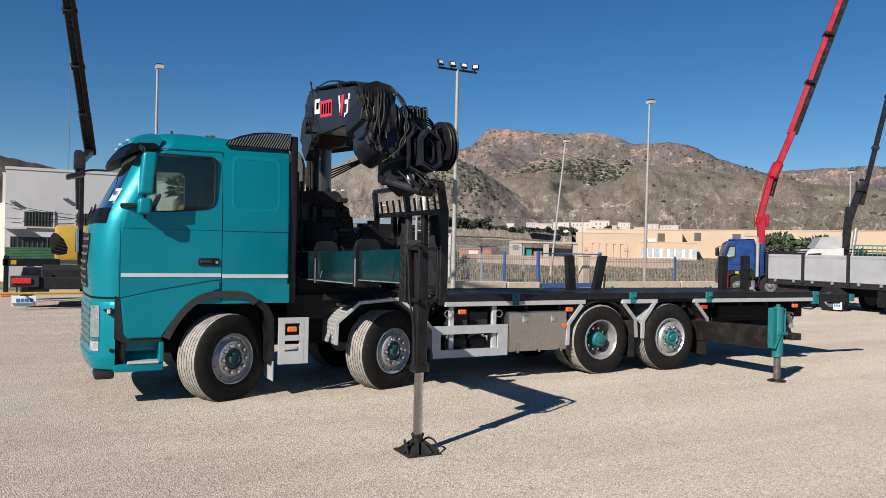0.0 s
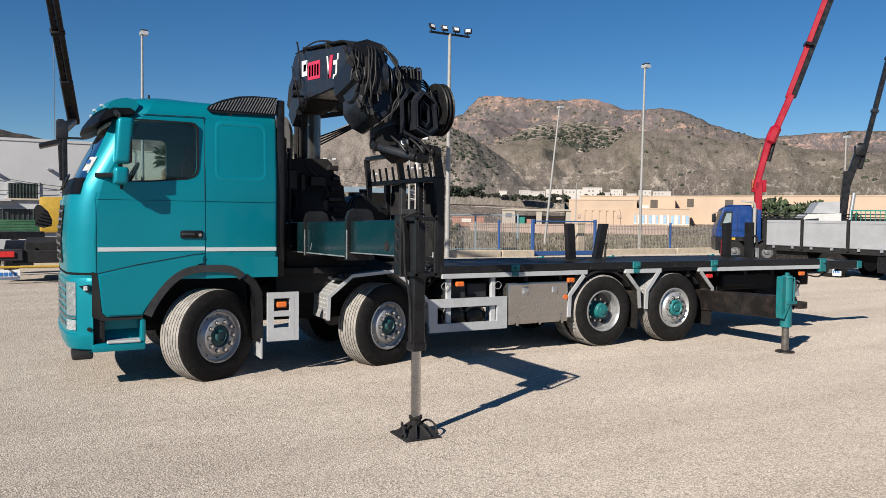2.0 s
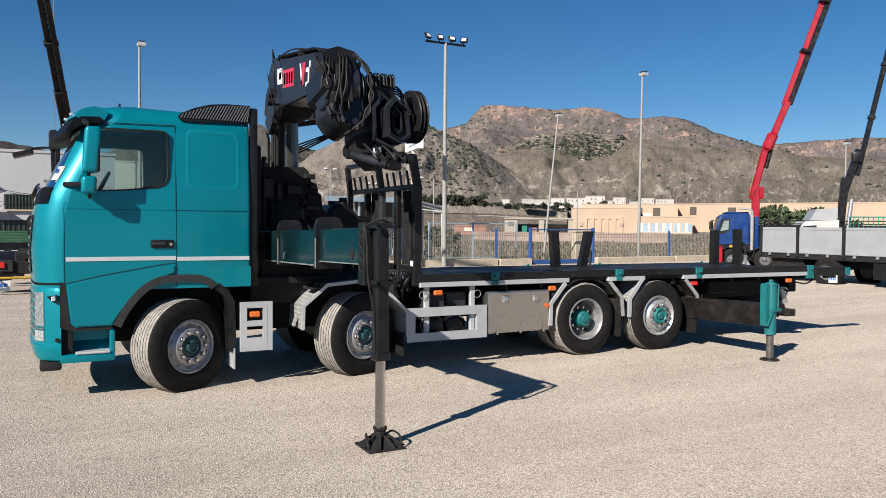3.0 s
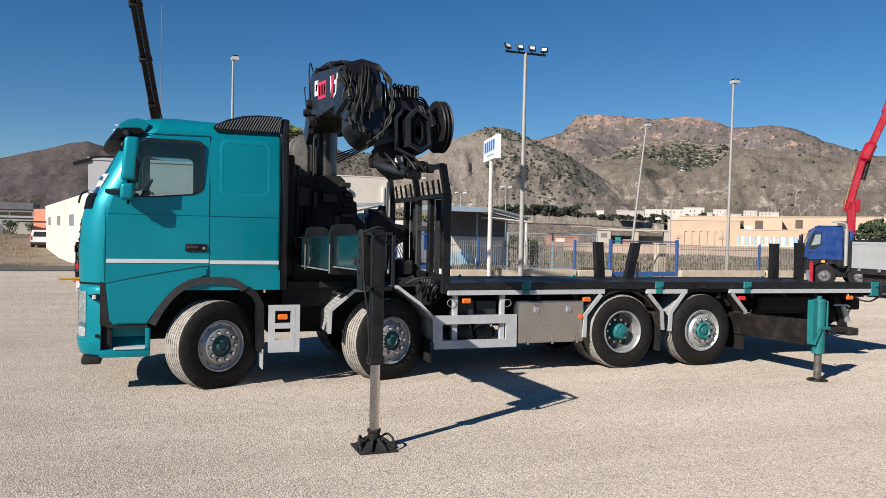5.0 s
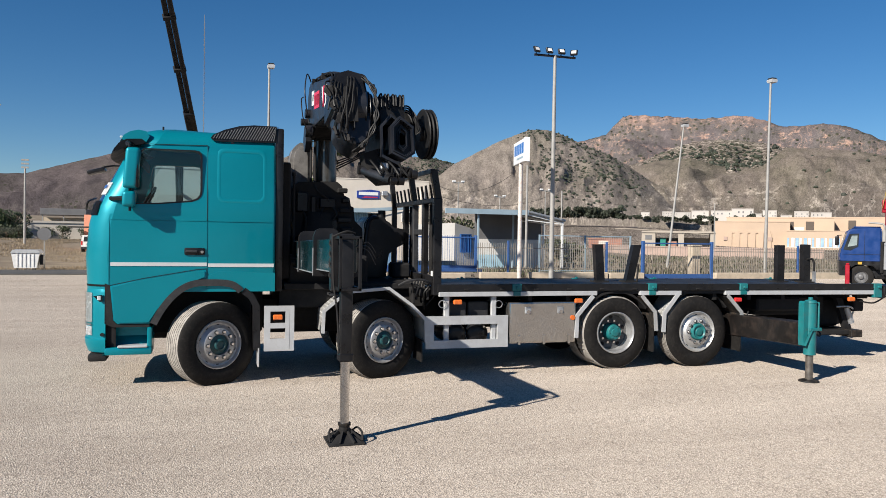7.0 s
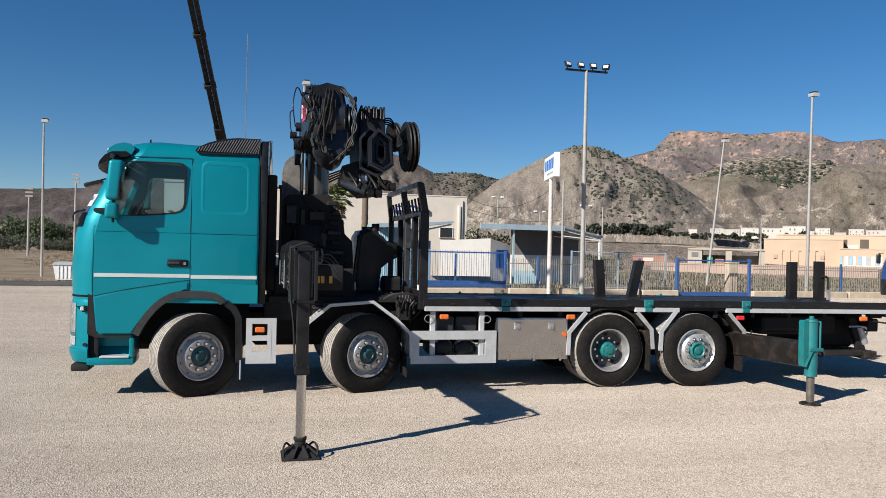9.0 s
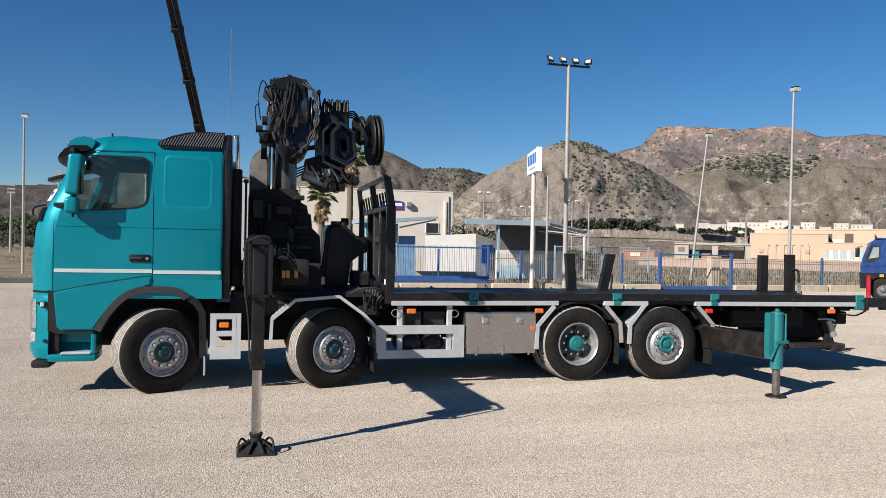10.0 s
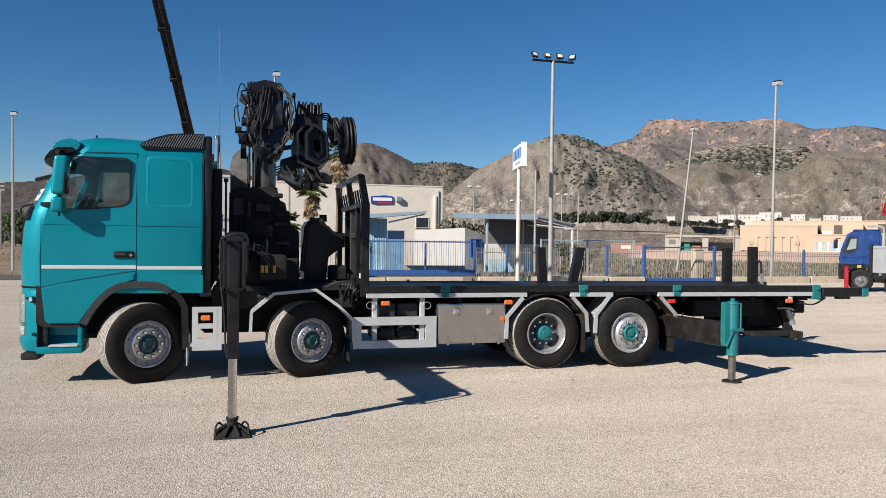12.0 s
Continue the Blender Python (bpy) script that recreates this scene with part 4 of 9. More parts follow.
part("plate", prism(bmesh.new(), [(0.38 * math.cos(radians(22.5 + 45 * k)), 2.18 + 0.38 * math.sin(radians(22.5 + 45 * k))) for k in range(8)], -0.07, -0.045, "y"), SHADE_WALL, ss, "grey eight-sided plate")

# cream hall with a navy sign
hall = plain_house("cream_hall", -6.0, 24.2, 74.0, 92.0, -1.0, 8.0, STUCCO, "tall cream rendered hall with a navy sign", "building", 0.12)
a, b, c, d = local(hall, 15.85, 18.4, 5.85, 6.9)
bm = prism(bmesh.new(), [(a, c + 0.12), (a + 0.5, c), (b, c + 0.08), (b, d - 0.12), ((a + b) / 2 + 0.3, d), (a, d - 0.16)], -0.12, -0.01, "y")
sg = part("sign_board", bm, NAVY, hall, "navy sign with a pale bar and a red streak")
bm = prism(bmesh.new(), [(a + 0.2, c + 0.42), (b - 0.15, c + 0.42), (b - 0.15, c + 0.78), (a + 0.2, c + 0.78)], -0.14, -0.124, "y")
part("bar", bm, SIGN_WHITE, sg, "white lettering bar")
bm = prism(bmesh.new(), [(a + 0.5, c + 0.12), (b - 0.2, c + 0.16), (b - 0.2, c + 0.26), (a + 0.9, c + 0.27)], -0.14, -0.124, "y")
part("streak", bm, LOGO_RED, sg, "red streak")
a, b, c, d = local(hall, 23.15, 23.42, 0.2, 7.0)
part("flue", boxed(a, b, -0.28, -0.002, c, d, 0.05, 2), STUCCO, hall, "cream boxed flue on the wall")
part("downpipe", cyl(bmesh.new(), (b + 0.25, -0.1, c), (b + 0.25, -0.1, d + 0.6), 0.07), POLE, hall)
a, b, c, d = local(hall, 21.1, 22.55, 3.35, 4.45)
window_on(hall, a, b, 0, c, d, 0)
for x0 in (2.5, 6.0, 9.5):
    a, b, c, d = local(hall, x0, x0 + 2.0, 1.2, 2.6)
    window_on(hall, a, b, 0, c, d, 8)
a, b, c, d = local(hall, 18.6, 19.3, 6.2, 6.8)
part("wall_lamp", boxed(a, b, -0.5, -0.01, c, d, 0.1), STEEL, hall)

# blue sheeted porch with a shallow canopy
DOOR_BLUE = plain("faded_blue_door", (0.20, 0.34, 0.50), 0.5, 0.0, 0.12, 2.0, bump=0.0)
porch = thing("porch", "pale blue corrugated sheet wall with a shallow canopy", "porch", (10.0, 46.0, -0.7))
wave = [(-0.62, 0.0)] + [(-0.55 + 0.13 * i + dx, dy) for i in range(21) for dx, dy in ((0, 0.0), (0.02, -0.05), (0.07, -0.05), (0.09, 0.0))] + [(2.2, 0.0), (2.2, 0.14), (-0.62, 0.14)]
part("wall", prism(bmesh.new(), wave, 0, 4.2, "z"), BLUE_SHEET, porch, "pale blue corrugated sheet", smooth=0)
part("roof", prism(bmesh.new(), [(-0.8, 4.18), (1.0, 4.2), (5.0, 4.62), (5.0, 4.78), (1.0, 4.5), (-0.8, 4.47)], -1.2, 3.5, "y"), LIGHT_BLUE, porch)
part("strut", beam(bmesh.new(), (2.2, -0.5, 3.9), (4.9, -0.9, 4.55), 0.12, 0.12), PALE_STUCCO, porch)
part("door", boxed(2.25, 3.55, 0.02, 0.1, 0, 3.3), DOOR_BLUE, porch, "mid-blue door")

# white hut with blue-framed window
def frame_bars(x0, x1, z0, z1, w, y0, y1):
    bm = bmesh.new()
    for a, b, c, d in ((x0 - w, x1 + w, z1, z1 + w), (x0 - w, x1 + w, z0 - w, z0), (x0 - w, x0, z0, z1), (x1, x1 + w, z0, z1)):
        box(bm, a, b, y0, y1, c, d)
    return bm


hut = thing("hut", "small white hut with a blue barred window", "hut", (20.5, 53.0, -1.0))
bm = bmesh.new()
plan, tops = [(-4.3, 0.9), (0.0, 0.0), (2.43, 1.0), (0.5, 5.2)], (3.75, 4.02, 3.38, 3.4)
lo = [bm.verts.new((x, y, -0.5)) for x, y in plan]
hi = [bm.verts.new((x, y, z)) for (x, y), z in zip(plan, tops)]
for i in range(4):
    j = (i + 1) % 4
    bm.faces.new((lo[i], lo[j], hi[j], hi[i]))
bm.faces.new(hi), bm.faces.new(lo[::-1])
part("wall", bm, PALE_STUCCO, hut, smooth=0)
lean = math.atan2(1.0, 2.43)
wn = part("window", boxed(-0.58, 0.58, -0.05, 0.05, 1.5, 2.98), NAVY, hut, "blue barred window")
wn.matrix_local = Matrix.Translation((1.15, 0.473, 0)) @ Matrix.Rotation(lean, 4, "Z")
for k in range(7):
    part("window_bar", boxed(-0.54 + 0.175 * k, -0.51 + 0.175 * k, -0.09, -0.06, 1.5, 2.98), SIGN_BLUE, wn)
part("frame", frame_bars(-0.58, 0.58, 1.5, 2.98, 0.07, -0.10, -0.052), SIGN_BLUE, wn)
low = solo("low_wall", boxed(11.5, 19.6, 49.9, 50.2, -1.4, -0.18), CONCRETE, "low peach rendered wall before the hut", "wall", kind="structure")

# open shed with a light blue fascia
shed = thing("open_shed", "open shed with a light blue fascia and dark back wall", "shed", (24.0, 48.5, -0.9))
part("roof", prism(bmesh.new(), [(-1.9, 4.76), (1.45, 4.80), (4.85, 4.10), (4.85, 4.22), (1.45, 4.98), (-1.9, 4.94)], 0.0, 4.6, "y"), STEEL, shed, "grey sheet roof")
# dark colour stands for the shaded underside that shows here
part("roof_corner", prism(bmesh.new(), [(-5.8, 0.0), (-1.902, 0.0), (-1.902, 4.6)], 4.74, 4.93, "z"), SHADE_WALL, shed, "cantilevered roof corner coloured dark for its shaded underside")
part("fascia", boxed(-5.82, 1.45, -0.06, 0.02, 4.60, 5.02, 0.01), LIGHT_BLUE, shed, "light blue fascia")
part("verge", beam(bmesh.new(), (1.45, -0.03, 4.93), (4.9, -0.03, 4.22), 0.06, 0.14), STEEL, shed)
for i in range(3):
    part("rafter", beam(bmesh.new(), (1.45, 0.2 + i * 2.1, 4.68), (4.8, 0.2 + i * 2.1, 4.0), 0.08, 0.12), SIGN_WHITE, shed)
    part("truss_tie", beam(bmesh.new(), (1.45, 0.2 + i * 2.1, 4.2), (4.8, 0.2 + i * 2.1, 3.9), 0.06, 0.08), SIGN_WHITE, shed)
# dark grey puts the shade inside the shed into the wall's colour
part("back_wall", boxed(-1.7, 4.6, 4.2, 4.4, 2.55, 4.75), SHADE_WALL, shed, "back wall coloured dark for the shade under the roof")
part("base_wall", boxed(-1.7, 4.6, 4.1, 4.4, -0.5, 2.55), PALE_STUCCO, shed, "pale rendered base wall")
part("kick_panel", boxed(-1.6, 2.6, 3.6, 3.7, -0.5, 1.2), BLUE_SHEET, shed, "pale blue sheet panel")
for x, y in ((-2.95, 0.2), (1.3, 3.0), (4.65, 0.2), (4.65, 4.0)):
    part("post", boxed(x, x + 0.14, y, y + 0.14, -0.5, 4.72 if x < 3 else 4.15), LIGHT_BLUE if x < 3 else SIGN_WHITE, shed)

# pale farm track below the pines
grid, a0, step, rows = terraces
k0 = int(rows * 0.66)
bm = bmesh.new()
bank = [(bm.verts.new(col[k0] + Vector((0, 0, 0.1))), bm.verts.new(col[k0 + 1] + Vector((0, 0, 0.35))))
        for i, col in enumerate(grid) if 30.5 < a0 + step * i < 38.5]
for (a, b), (c, d) in zip(bank, bank[1:]):
    bm.faces.new((a, b, d, c))
solo("farm_track", bm, CONCRETE, "pale earth bank of a farm track", "bank", kind="structure", smooth=0)


def utility_pole(x, y, z0, z1, cross=True, r=0.10, mt=None):
    p = thing("utility_pole", "slim grey utility pole", "pole", (x, y, z0), group="utility poles")
    h = z1 - z0
    part("pole", cyl(bmesh.new(), (0, 0, 0), (0, 0, h), r, r * 0.7, 10), mt or POLE, p)
    if cross:
        part("crossarm", boxed(-0.75, 0.75, -0.06, 0.06, h - 0.25, h - 0.1), mt or POLE, p)
        for dx in (-0.65, 0.65):
            part("lamp_head", boxed(dx - 0.22, dx + 0.22, -0.15, 0.15, h - 0.1, h + 0.12, 0.03), SIGN_WHITE, p)


utility_pole(24.2, 46.0, -0.8, 7.6, False, 0.11)
utility_pole(33.1, 90.0, -2.0, 9.4)
utility_pole(39.3, 90.0, -2.0, 7.6)
utility_pole(46.3, 90.0, -2.0, 8.7)
utility_pole(48.9, 90.0, -2.0, 8.6, False, 0.14)
utility_pole(75.0, 90.0, -2.0, 7.5, False)
for a, c, sag in (((20.3, 60, 7.0), (28.6, 60, 8.0), 1.3), ((20.3, 60, 5.9), (46.3, 90, 7.6), 1.2), ((46.3, 90, 8.2), (75, 90, 7.3), 1.0)):
    line = [Vector(a).lerp(Vector(c), k / 14) - Vector((0, 0, sag * 4 * k / 14 * (1 - k / 14))) for k in range(15)]
    solo("overhead_wire", tube(bmesh.new(), line, 0.022, 4), MATT, "thin sagging overhead wire", "wire")
# peach works across the valley
GLAZED = plain("pale_blue_glazing", (0.30, 0.45, 0.60), 0.3, 0.0, 0.15, 0.6, bump=0.0)
BRICKISH = plain("faded_brick_red", (0.36, 0.19, 0.14), 0.9, 0.0, 0.15, 0.5)
PINK_WALL = plain("faded_pink_wall", (0.42, 0.31, 0.26), 0.9, 0.0, 0.12, 0.3)
VILLAGE2 = plain("dull_render", (0.42, 0.37, 0.31), 0.9, 0.0, 0.12, 0.05, bump=0.0)
def far_block(name, az0, az1, dist, e0, e1, material, label, depth=25, wins=(), group="", cat="building"):
    """A long block that spans azimuths az0 to az1, its foot and eaves at those elevations."""
    mid = radians((az0 + az1) / 2)
    w = dist * (math.tan(radians(az1) - mid) - math.tan(radians(az0) - mid))
    z0, z1 = 1.9 + dist * math.tan(radians(e0)), 1.9 + dist * math.tan(radians(e1))
    h = thing(name, label, cat, (dist * math.sin(mid), dist * math.cos(mid) - 9.5, z0), -math.degrees(mid), group)
    part("wall", boxed(-w / 2, w / 2, 0, depth, -4 if dist < 400 else -0.6, z1 - z0), material, h)
    part("parapet", boxed(-w / 2 - 0.15, w / 2 + 0.15, -0.15, depth + 0.15, z1 - z0, z1 - z0 + 0.35), material, h)
    for u0, u1, v0, v1, mt in wins:
        part("window", boxed(-w / 2 + w * u0, -w / 2 + w * u1, -0.12, -0.01, (z1 - z0) * v0, (z1 - z0) * v1), mt, h)
    return h


a_block = far_block("works", 37.0, 41.9, 300, -0.95, 1.27, OCHRE, "long peach works building with tall recesses", 40, (), "peach works")
AW = 300 * 2 * math.tan(radians(2.45))
for k in range(6):
    u = AW * (0.205 + 0.105 * k) - AW / 2
    part("pier", boxed(u - 0.9, u + 0.9, -0.35, -0.01, -1.0, 7.6), OCHRE, a_block)
part("lintel", boxed(AW * 0.205 - AW / 2, AW * 0.75 - AW / 2, -0.35, -0.01, 7.6, 8.4), OCHRE, a_block)
for u in (0.13, 0.72):
    part("air_conditioner", boxed(AW * (u - 0.5), AW * (u - 0.5) + 1.3, -0.5, -0.01, 4.8, 6.2), PINK_WALL, a_block, "dull air conditioner")
far_block("works", 37.8, 44.6, 309, 0.6, 1.56, OCHRE, "long set-back upper storey of the works", 30, [(0.59, 0.635, 0.1, 0.74, RECESS), (0.745, 0.82, 0.12, 0.76, RECESS), (0.64, 0.73, 0.12, 0.36, STUCCO)], "peach works")
far_block("works", 44.5, 72.0, 314, -0.8, 1.62, OCHRE, "long plain peach works building", 45, [(0.035, 0.052, 0.68, 0.93, RECESS), (0.13, 0.15, 0.66, 0.9, RECESS), (0.2, 0.26, 0.4, 0.62, STUCCO), (0.36, 0.38, 0.5, 0.8, RECESS)], "peach works")
glazing = [(0.01 + 0.066 * k, 0.01 + 0.066 * k + (0.05 if k % 3 else 0.03), 0.30, 0.70, SIGN_WHITE if k % 2 else GLAZED) for k in range(15)]
far_block("works", 41.7, 45.6, 296, -0.85, 0.66, OCHRE, "low works wing with a pale glazed front", 20, glazing + [(0.0, 1.0, 0.26, 0.30, STUCCO)], "peach works")


def open_outbuilding():
    """A low white building whose roof slab stands on short walls over open bays."""
    d, a0, a1 = 262, 32.0, 37.1
    mid_az = radians((a0 + a1) / 2)
    w = 2 * d * math.tan(radians((a1 - a0) / 2))
    h = thing("outbuilding", "low white building with open bays under a flat roof", "building", (d * math.sin(mid_az), d * math.cos(mid_az) - 9.5, 0.2), -math.degrees(mid_az))
    part("roof", boxed(-w / 2, w / 2, -0.3, 11, 3.75, 4.3), VILLAGE2, h)
    for u0, u1 in ((0.0, 0.19), (0.50, 0.58), (0.93, 1.0)):
        part("wall", boxed(w * (u0 - 0.5), w * (u1 - 0.5), 0.1, 10, -4, 3.75), VILLAGE2, h)
    part("back_wall", boxed(-w / 2 + 0.2, w / 2 - 0.2, 8.0, 8.4, -4, 2.1), VILLAGE2, h, "dull brown back wall")
    part("window", boxed(w * -0.45, w * -0.36, 0.0, 0.09, 1.4, 2.9), SHADE_WALL, h)
    part("stack", boxed(w * -0.25, w * -0.17, 3.0, 5.0, -4, 1.9), GREEN_MESH, h, "pale green stacked sheets")
    part("stack", boxed(w * -0.14, w * -0.02, 2.0, 5.0, -4, 0.9), BRICKISH, h, "reddish stacked pallets")


open_outbuilding()
far_block("outbuilding", 28.2, 30.6, 240, -0.55, -0.12, BRICKISH, "low reddish shed in the field", 8, [(0.3, 0.6, 0.2, 0.8, STUCCO)], "outbuildings")
far_block("boundary_wall", 29.5, 44.0, 215, -1.3, -0.62, PINK_WALL, "long low pinkish boundary wall in the field", 0.4, (), "", "wall")

# white village on the slope
VILLAGE = plain("village_render", (0.56, 0.52, 0.48), 0.9, 0.0, 0.08, 0.05, rand=0.15, bump=0.0)
V = random.Random(11)
for az0, az1, e0, e1 in ((33.4, 34.3, 1.5, 2.12), (34.2, 35.4, 1.5, 2.0), (35.3, 36.7, 1.35, 2.08), (36.6, 38.2, 1.2, 2.12), (38.1, 39.55, 1.2, 2.22), (37.75, 38.6, 1.15, 1.72), (39.6, 40.1, 1.4, 1.95), (40.0, 41.15, 1.4, 2.10), (41.25, 42.1, 1.3, 1.92), (42.0, 43.05, 1.3, 2.05), (43.05, 44.5, 1.3, 1.93), (44.4, 45.0, 1.3, 1.78), (31.8, 32.6, 1.6, 1.98)):
    wins = [(u, u + 0.06, v, v + 0.14, SHADE_WALL) for u in (0.1, 0.3, 0.5, 0.7, 0.86) for v in (0.42, 0.72) if V.random() < 0.6]
    far_block("village_house", az0 + V.uniform(0, 0.15), az1 - V.uniform(0, 0.15), 480 + V.uniform(-8, 8) + (12 if az1 - az0 > 1.2 else 0), e0, e1 - V.uniform(0.02, 0.22), VILLAGE, "white flat-roofed village house", 9, wins, "village houses", "house")
far_block("boundary_wall", -12.3, -7.6, 150, -0.7, 0.42, STUCCO, "pale rendered boundary wall across the road", 0.4, (), "", "wall")

# ---- the teal four-axle flatbed truck; x runs to its rear, its near flank lies at y = 0 ----
truck = thing("flatbed_truck", "teal four-axle flatbed truck with a sleeper cab and black deck", "truck")
YC = 1.25
FRONT = [(1.15, -1.60), (1.6, -1.62), (2.0, -1.585), (2.22, -1.53), (2.9, -1.17), (3.02, -1.06), (3.1, -1.02), (3.17, -0.97), (3.21, -0.88)]
HALF = [(1.15, 1.19), (2.2, 1.19), (2.9, 1.155), (3.04, 1.13), (3.1, 1.08), (3.16, 1.0), (3.21, 0.82)]


def cab_ring(z, grow=0.0, rear=0.66, corner=0.30, n=9):
    """The cab's outline at a height: rounded front corners and a bowed front."""
    f, h = along(FRONT, z) - grow, along(HALF, z) + grow
    rear = rear + grow
    r, q = corner, 0.05
    pts = [(rear - q + q * math.sin(a), -h + q - q * math.cos(a)) for a in (0, 0.5, 1.05, math.pi / 2)]
    pts += [(x, -y) for x, y in pts[::-1]]
    arc = [(f + r - r * math.sin(k * math.pi / 2 / n), h - r + r * math.cos(k * math.pi / 2 / n)) for k in range(n + 1)]
    mid = [(f, (h - r) * (1 - 2 * k / 8)) for k in range(1, 8)]
    front = arc + mid + [(x, -y) for x, y in arc[::-1]]
    out = []
    for x, y in pts + front:
        bow = 0.08 * max(0.0, 1 - (y / h) ** 2) if x < f + r else 0
        out.append((x - bow + 0.06 * (x < f + r), YC + y, z))
    return out


def loft(rings):
    bm = bmesh.new()
    vs = [[bm.verts.new(p) for p in r] for r in rings]
    for a, b in zip(vs, vs[1:]):
        for i in range(len(a)):
            j = (i + 1) % len(a)
            bm.faces.new((a[i], a[j], b[j], b[i]))
    bm.faces.new(vs[0][::-1]), bm.faces.new(vs[-1])
    return bm


def both_sides(bm, pts, depth=0.30):
    prism(bm, pts, -0.4, -0.4 + 0.4 + depth, "y")
    return prism(bm, pts, 2 * YC - depth, 2 * YC + 0.4, "y")


CAB_Z = [1.17, 1.4, 1.6, 1.8, 2.0, 2.12, 2.22, 2.4, 2.6, 2.8, 2.9, 2.97, 3.02, 3.06, 3.1, 3.14, 3.17, 3.195, 3.21]
cab = part("cab", loft([cab_ring(z) for z in CAB_Z]), TEAL, truck, "glossy teal sleeper cab")
inner = loft([cab_ring(z, -0.05) for z in (1.28, 1.6, 2.0, 2.22, 2.9, 3.02, 3.1)])
side_win = [(-1.12, 2.245), (-1.08, 2.34), (-0.955, 2.86), (-0.91, 2.905), (-0.345, 2.905), (-0.30, 2.895), (-0.273, 2.868), (-0.265, 2.83), (-0.262, 2.42), (-0.275, 2.365), (-0.31, 2.325), (-0.38, 2.298), (-0.75, 2.262)]
wins = both_sides(bmesh.new(), side_win)
screen = bmesh.new()
prism(screen, [(0.17, 2.26), (0.30, 2.9), (2 * YC - 0.30, 2.9), (2 * YC - 0.17, 2.26)], -2.2, -0.9, "x")
seams = bmesh.new()
for pts in ([(-0.176, 1.22), (-0.166, 1.22), (-0.166, 3.0), (-0.176, 3.0)], [(-1.302, 1.25), (-1.292, 1.25), (-1.292, 2.18), (-1.302, 2.18)],
            [(-1.29, 2.040), (-0.178, 2.040), (-0.178, 2.046), (-1.29, 2.046)], [(-0.164, 2.036), (0.69, 2.036), (0.69, 2.046), (-0.164, 2.046)],
            [(-0.95, 3.004), (0.69, 3.004), (0.69, 3.014), (-0.95, 3.014)]):
    both_sides(seams, pts, 0.075)
carve(cab, [inner, wins, screen, seams])
for vert in cab.data.vertices:
    if vert.co.z > 3.03:
        vert.co.z = 3.03 + (vert.co.z - 3.03) * (1 - 0.7 * smooth01(-0.1, 0.25, vert.co.x) * smooth01(0.30, 0.62, vert.co.y))


def pane(bm, pts, y, t=0.006):
    return prism(bm, pts, y, y + t, "y")


for y in (0.105, 2 * YC - 0.111):
    part("side_window", pane(bmesh.new(), side_win, y), GLASS, cab, "dark tinted side window")
    bm = bmesh.new()
    c = Vector((-0.7, 2.6))
    big = [tuple(c + (Vector(p) - c) * 1.055) for p in side_win]
    ys = 0.062 if y < 1 else 2 * YC - 0.074
    lo = [[bm.verts.new((p[0], d, p[1])) for p in ring] for ring, d in ((big, ys), (side_win, ys), (side_win, ys + 0.03), (big, ys + 0.03))]
    for a, b in zip(lo, lo[1:] + lo[:1]):
        for i in range(len(a)):
            j = (i + 1) % len(a)
            bm.faces.new((a[i], a[j], b[j], b[i]))
    part("window_seal", bm, BLACK, cab, "black rubber seal")
bm = bmesh.new()
rows = [[bm.verts.new((Vector(p) + Vector((0.02, 0, 0)))) for p in cab_ring(z)[8:8 + 27]] for z in (2.2, 2.35, 2.5, 2.65, 2.8, 2.93)]
for a, b in zip(rows, rows[1:]):
    for i in range(len(a) - 1):
        bm.faces.new((a[i], a[i + 1], b[i + 1], b[i]))
part("windscreen", bm, GLASS, cab, "raked windscreen with a paper notice")
# embossed sleeper panel, stripe and lower skirt
def rounded(x0, x1, z0, z1, r, n=5):
    out = []
    for cx, cz, a0 in ((x1 - r, z1 - r, 0), (x0 + r, z1 - r, 90), (x0 + r, z0 + r, 180), (x1 - r, z0 + r, 270)):
        out += [(cx + r * math.cos(radians(a0 + 90 * k / n)), cz + r * math.sin(radians(a0 + 90 * k / n))) for k in range(n + 1)]
    return out


bm = bmesh.new()
o, i2, i3 = rounded(-0.07, 0.545, 2.275, 2.965, 0.09), rounded(-0.045, 0.52, 2.30, 2.94, 0.08), rounded(-0.02, 0.495, 2.325, 2.915, 0.07)
tilt = lambda z: 0.06 + (0.035 * (z - 2.2) / 0.7 if z > 2.2 else 0)
loops = [[bm.verts.new((x, tilt(z) + d, z)) for x, z in ring] for ring, d in ((o, 0.003), (i2, -0.006), (i3, 0.0), (i3, 0.02), (o, 0.02))]
for a, b in zip(loops, loops[1:] + loops[:1]):
    for i in range(len(a)):
        j = (i + 1) % len(a)
        bm.faces.new((a[i], a[j], b[j], b[i]))
part("panel_emboss", bm, TEAL, cab)
part("seam", tube(bmesh.new(), [(-0.178, tilt(z) + 0.002, z) for z in (2.05, 2.2, 2.6, 2.99)], 0.0035, 6), MATT, cab)
part("seam", tube(bmesh.new(), [(-1.02, tilt(2.975) + 0.001, 2.975), (-0.178, tilt(2.99) + 0.001, 2.99)], 0.004, 6), MATT, cab)
part("stripe", boxed(-1.285, -0.178, 0.053, 0.075, 1.488, 1.532), STRIPE, cab, "white pinstripe")
part("stripe", boxed(-0.164, 0.64, 0.053, 0.075, 1.478, 1.522), STRIPE, cab, "white pinstripe")
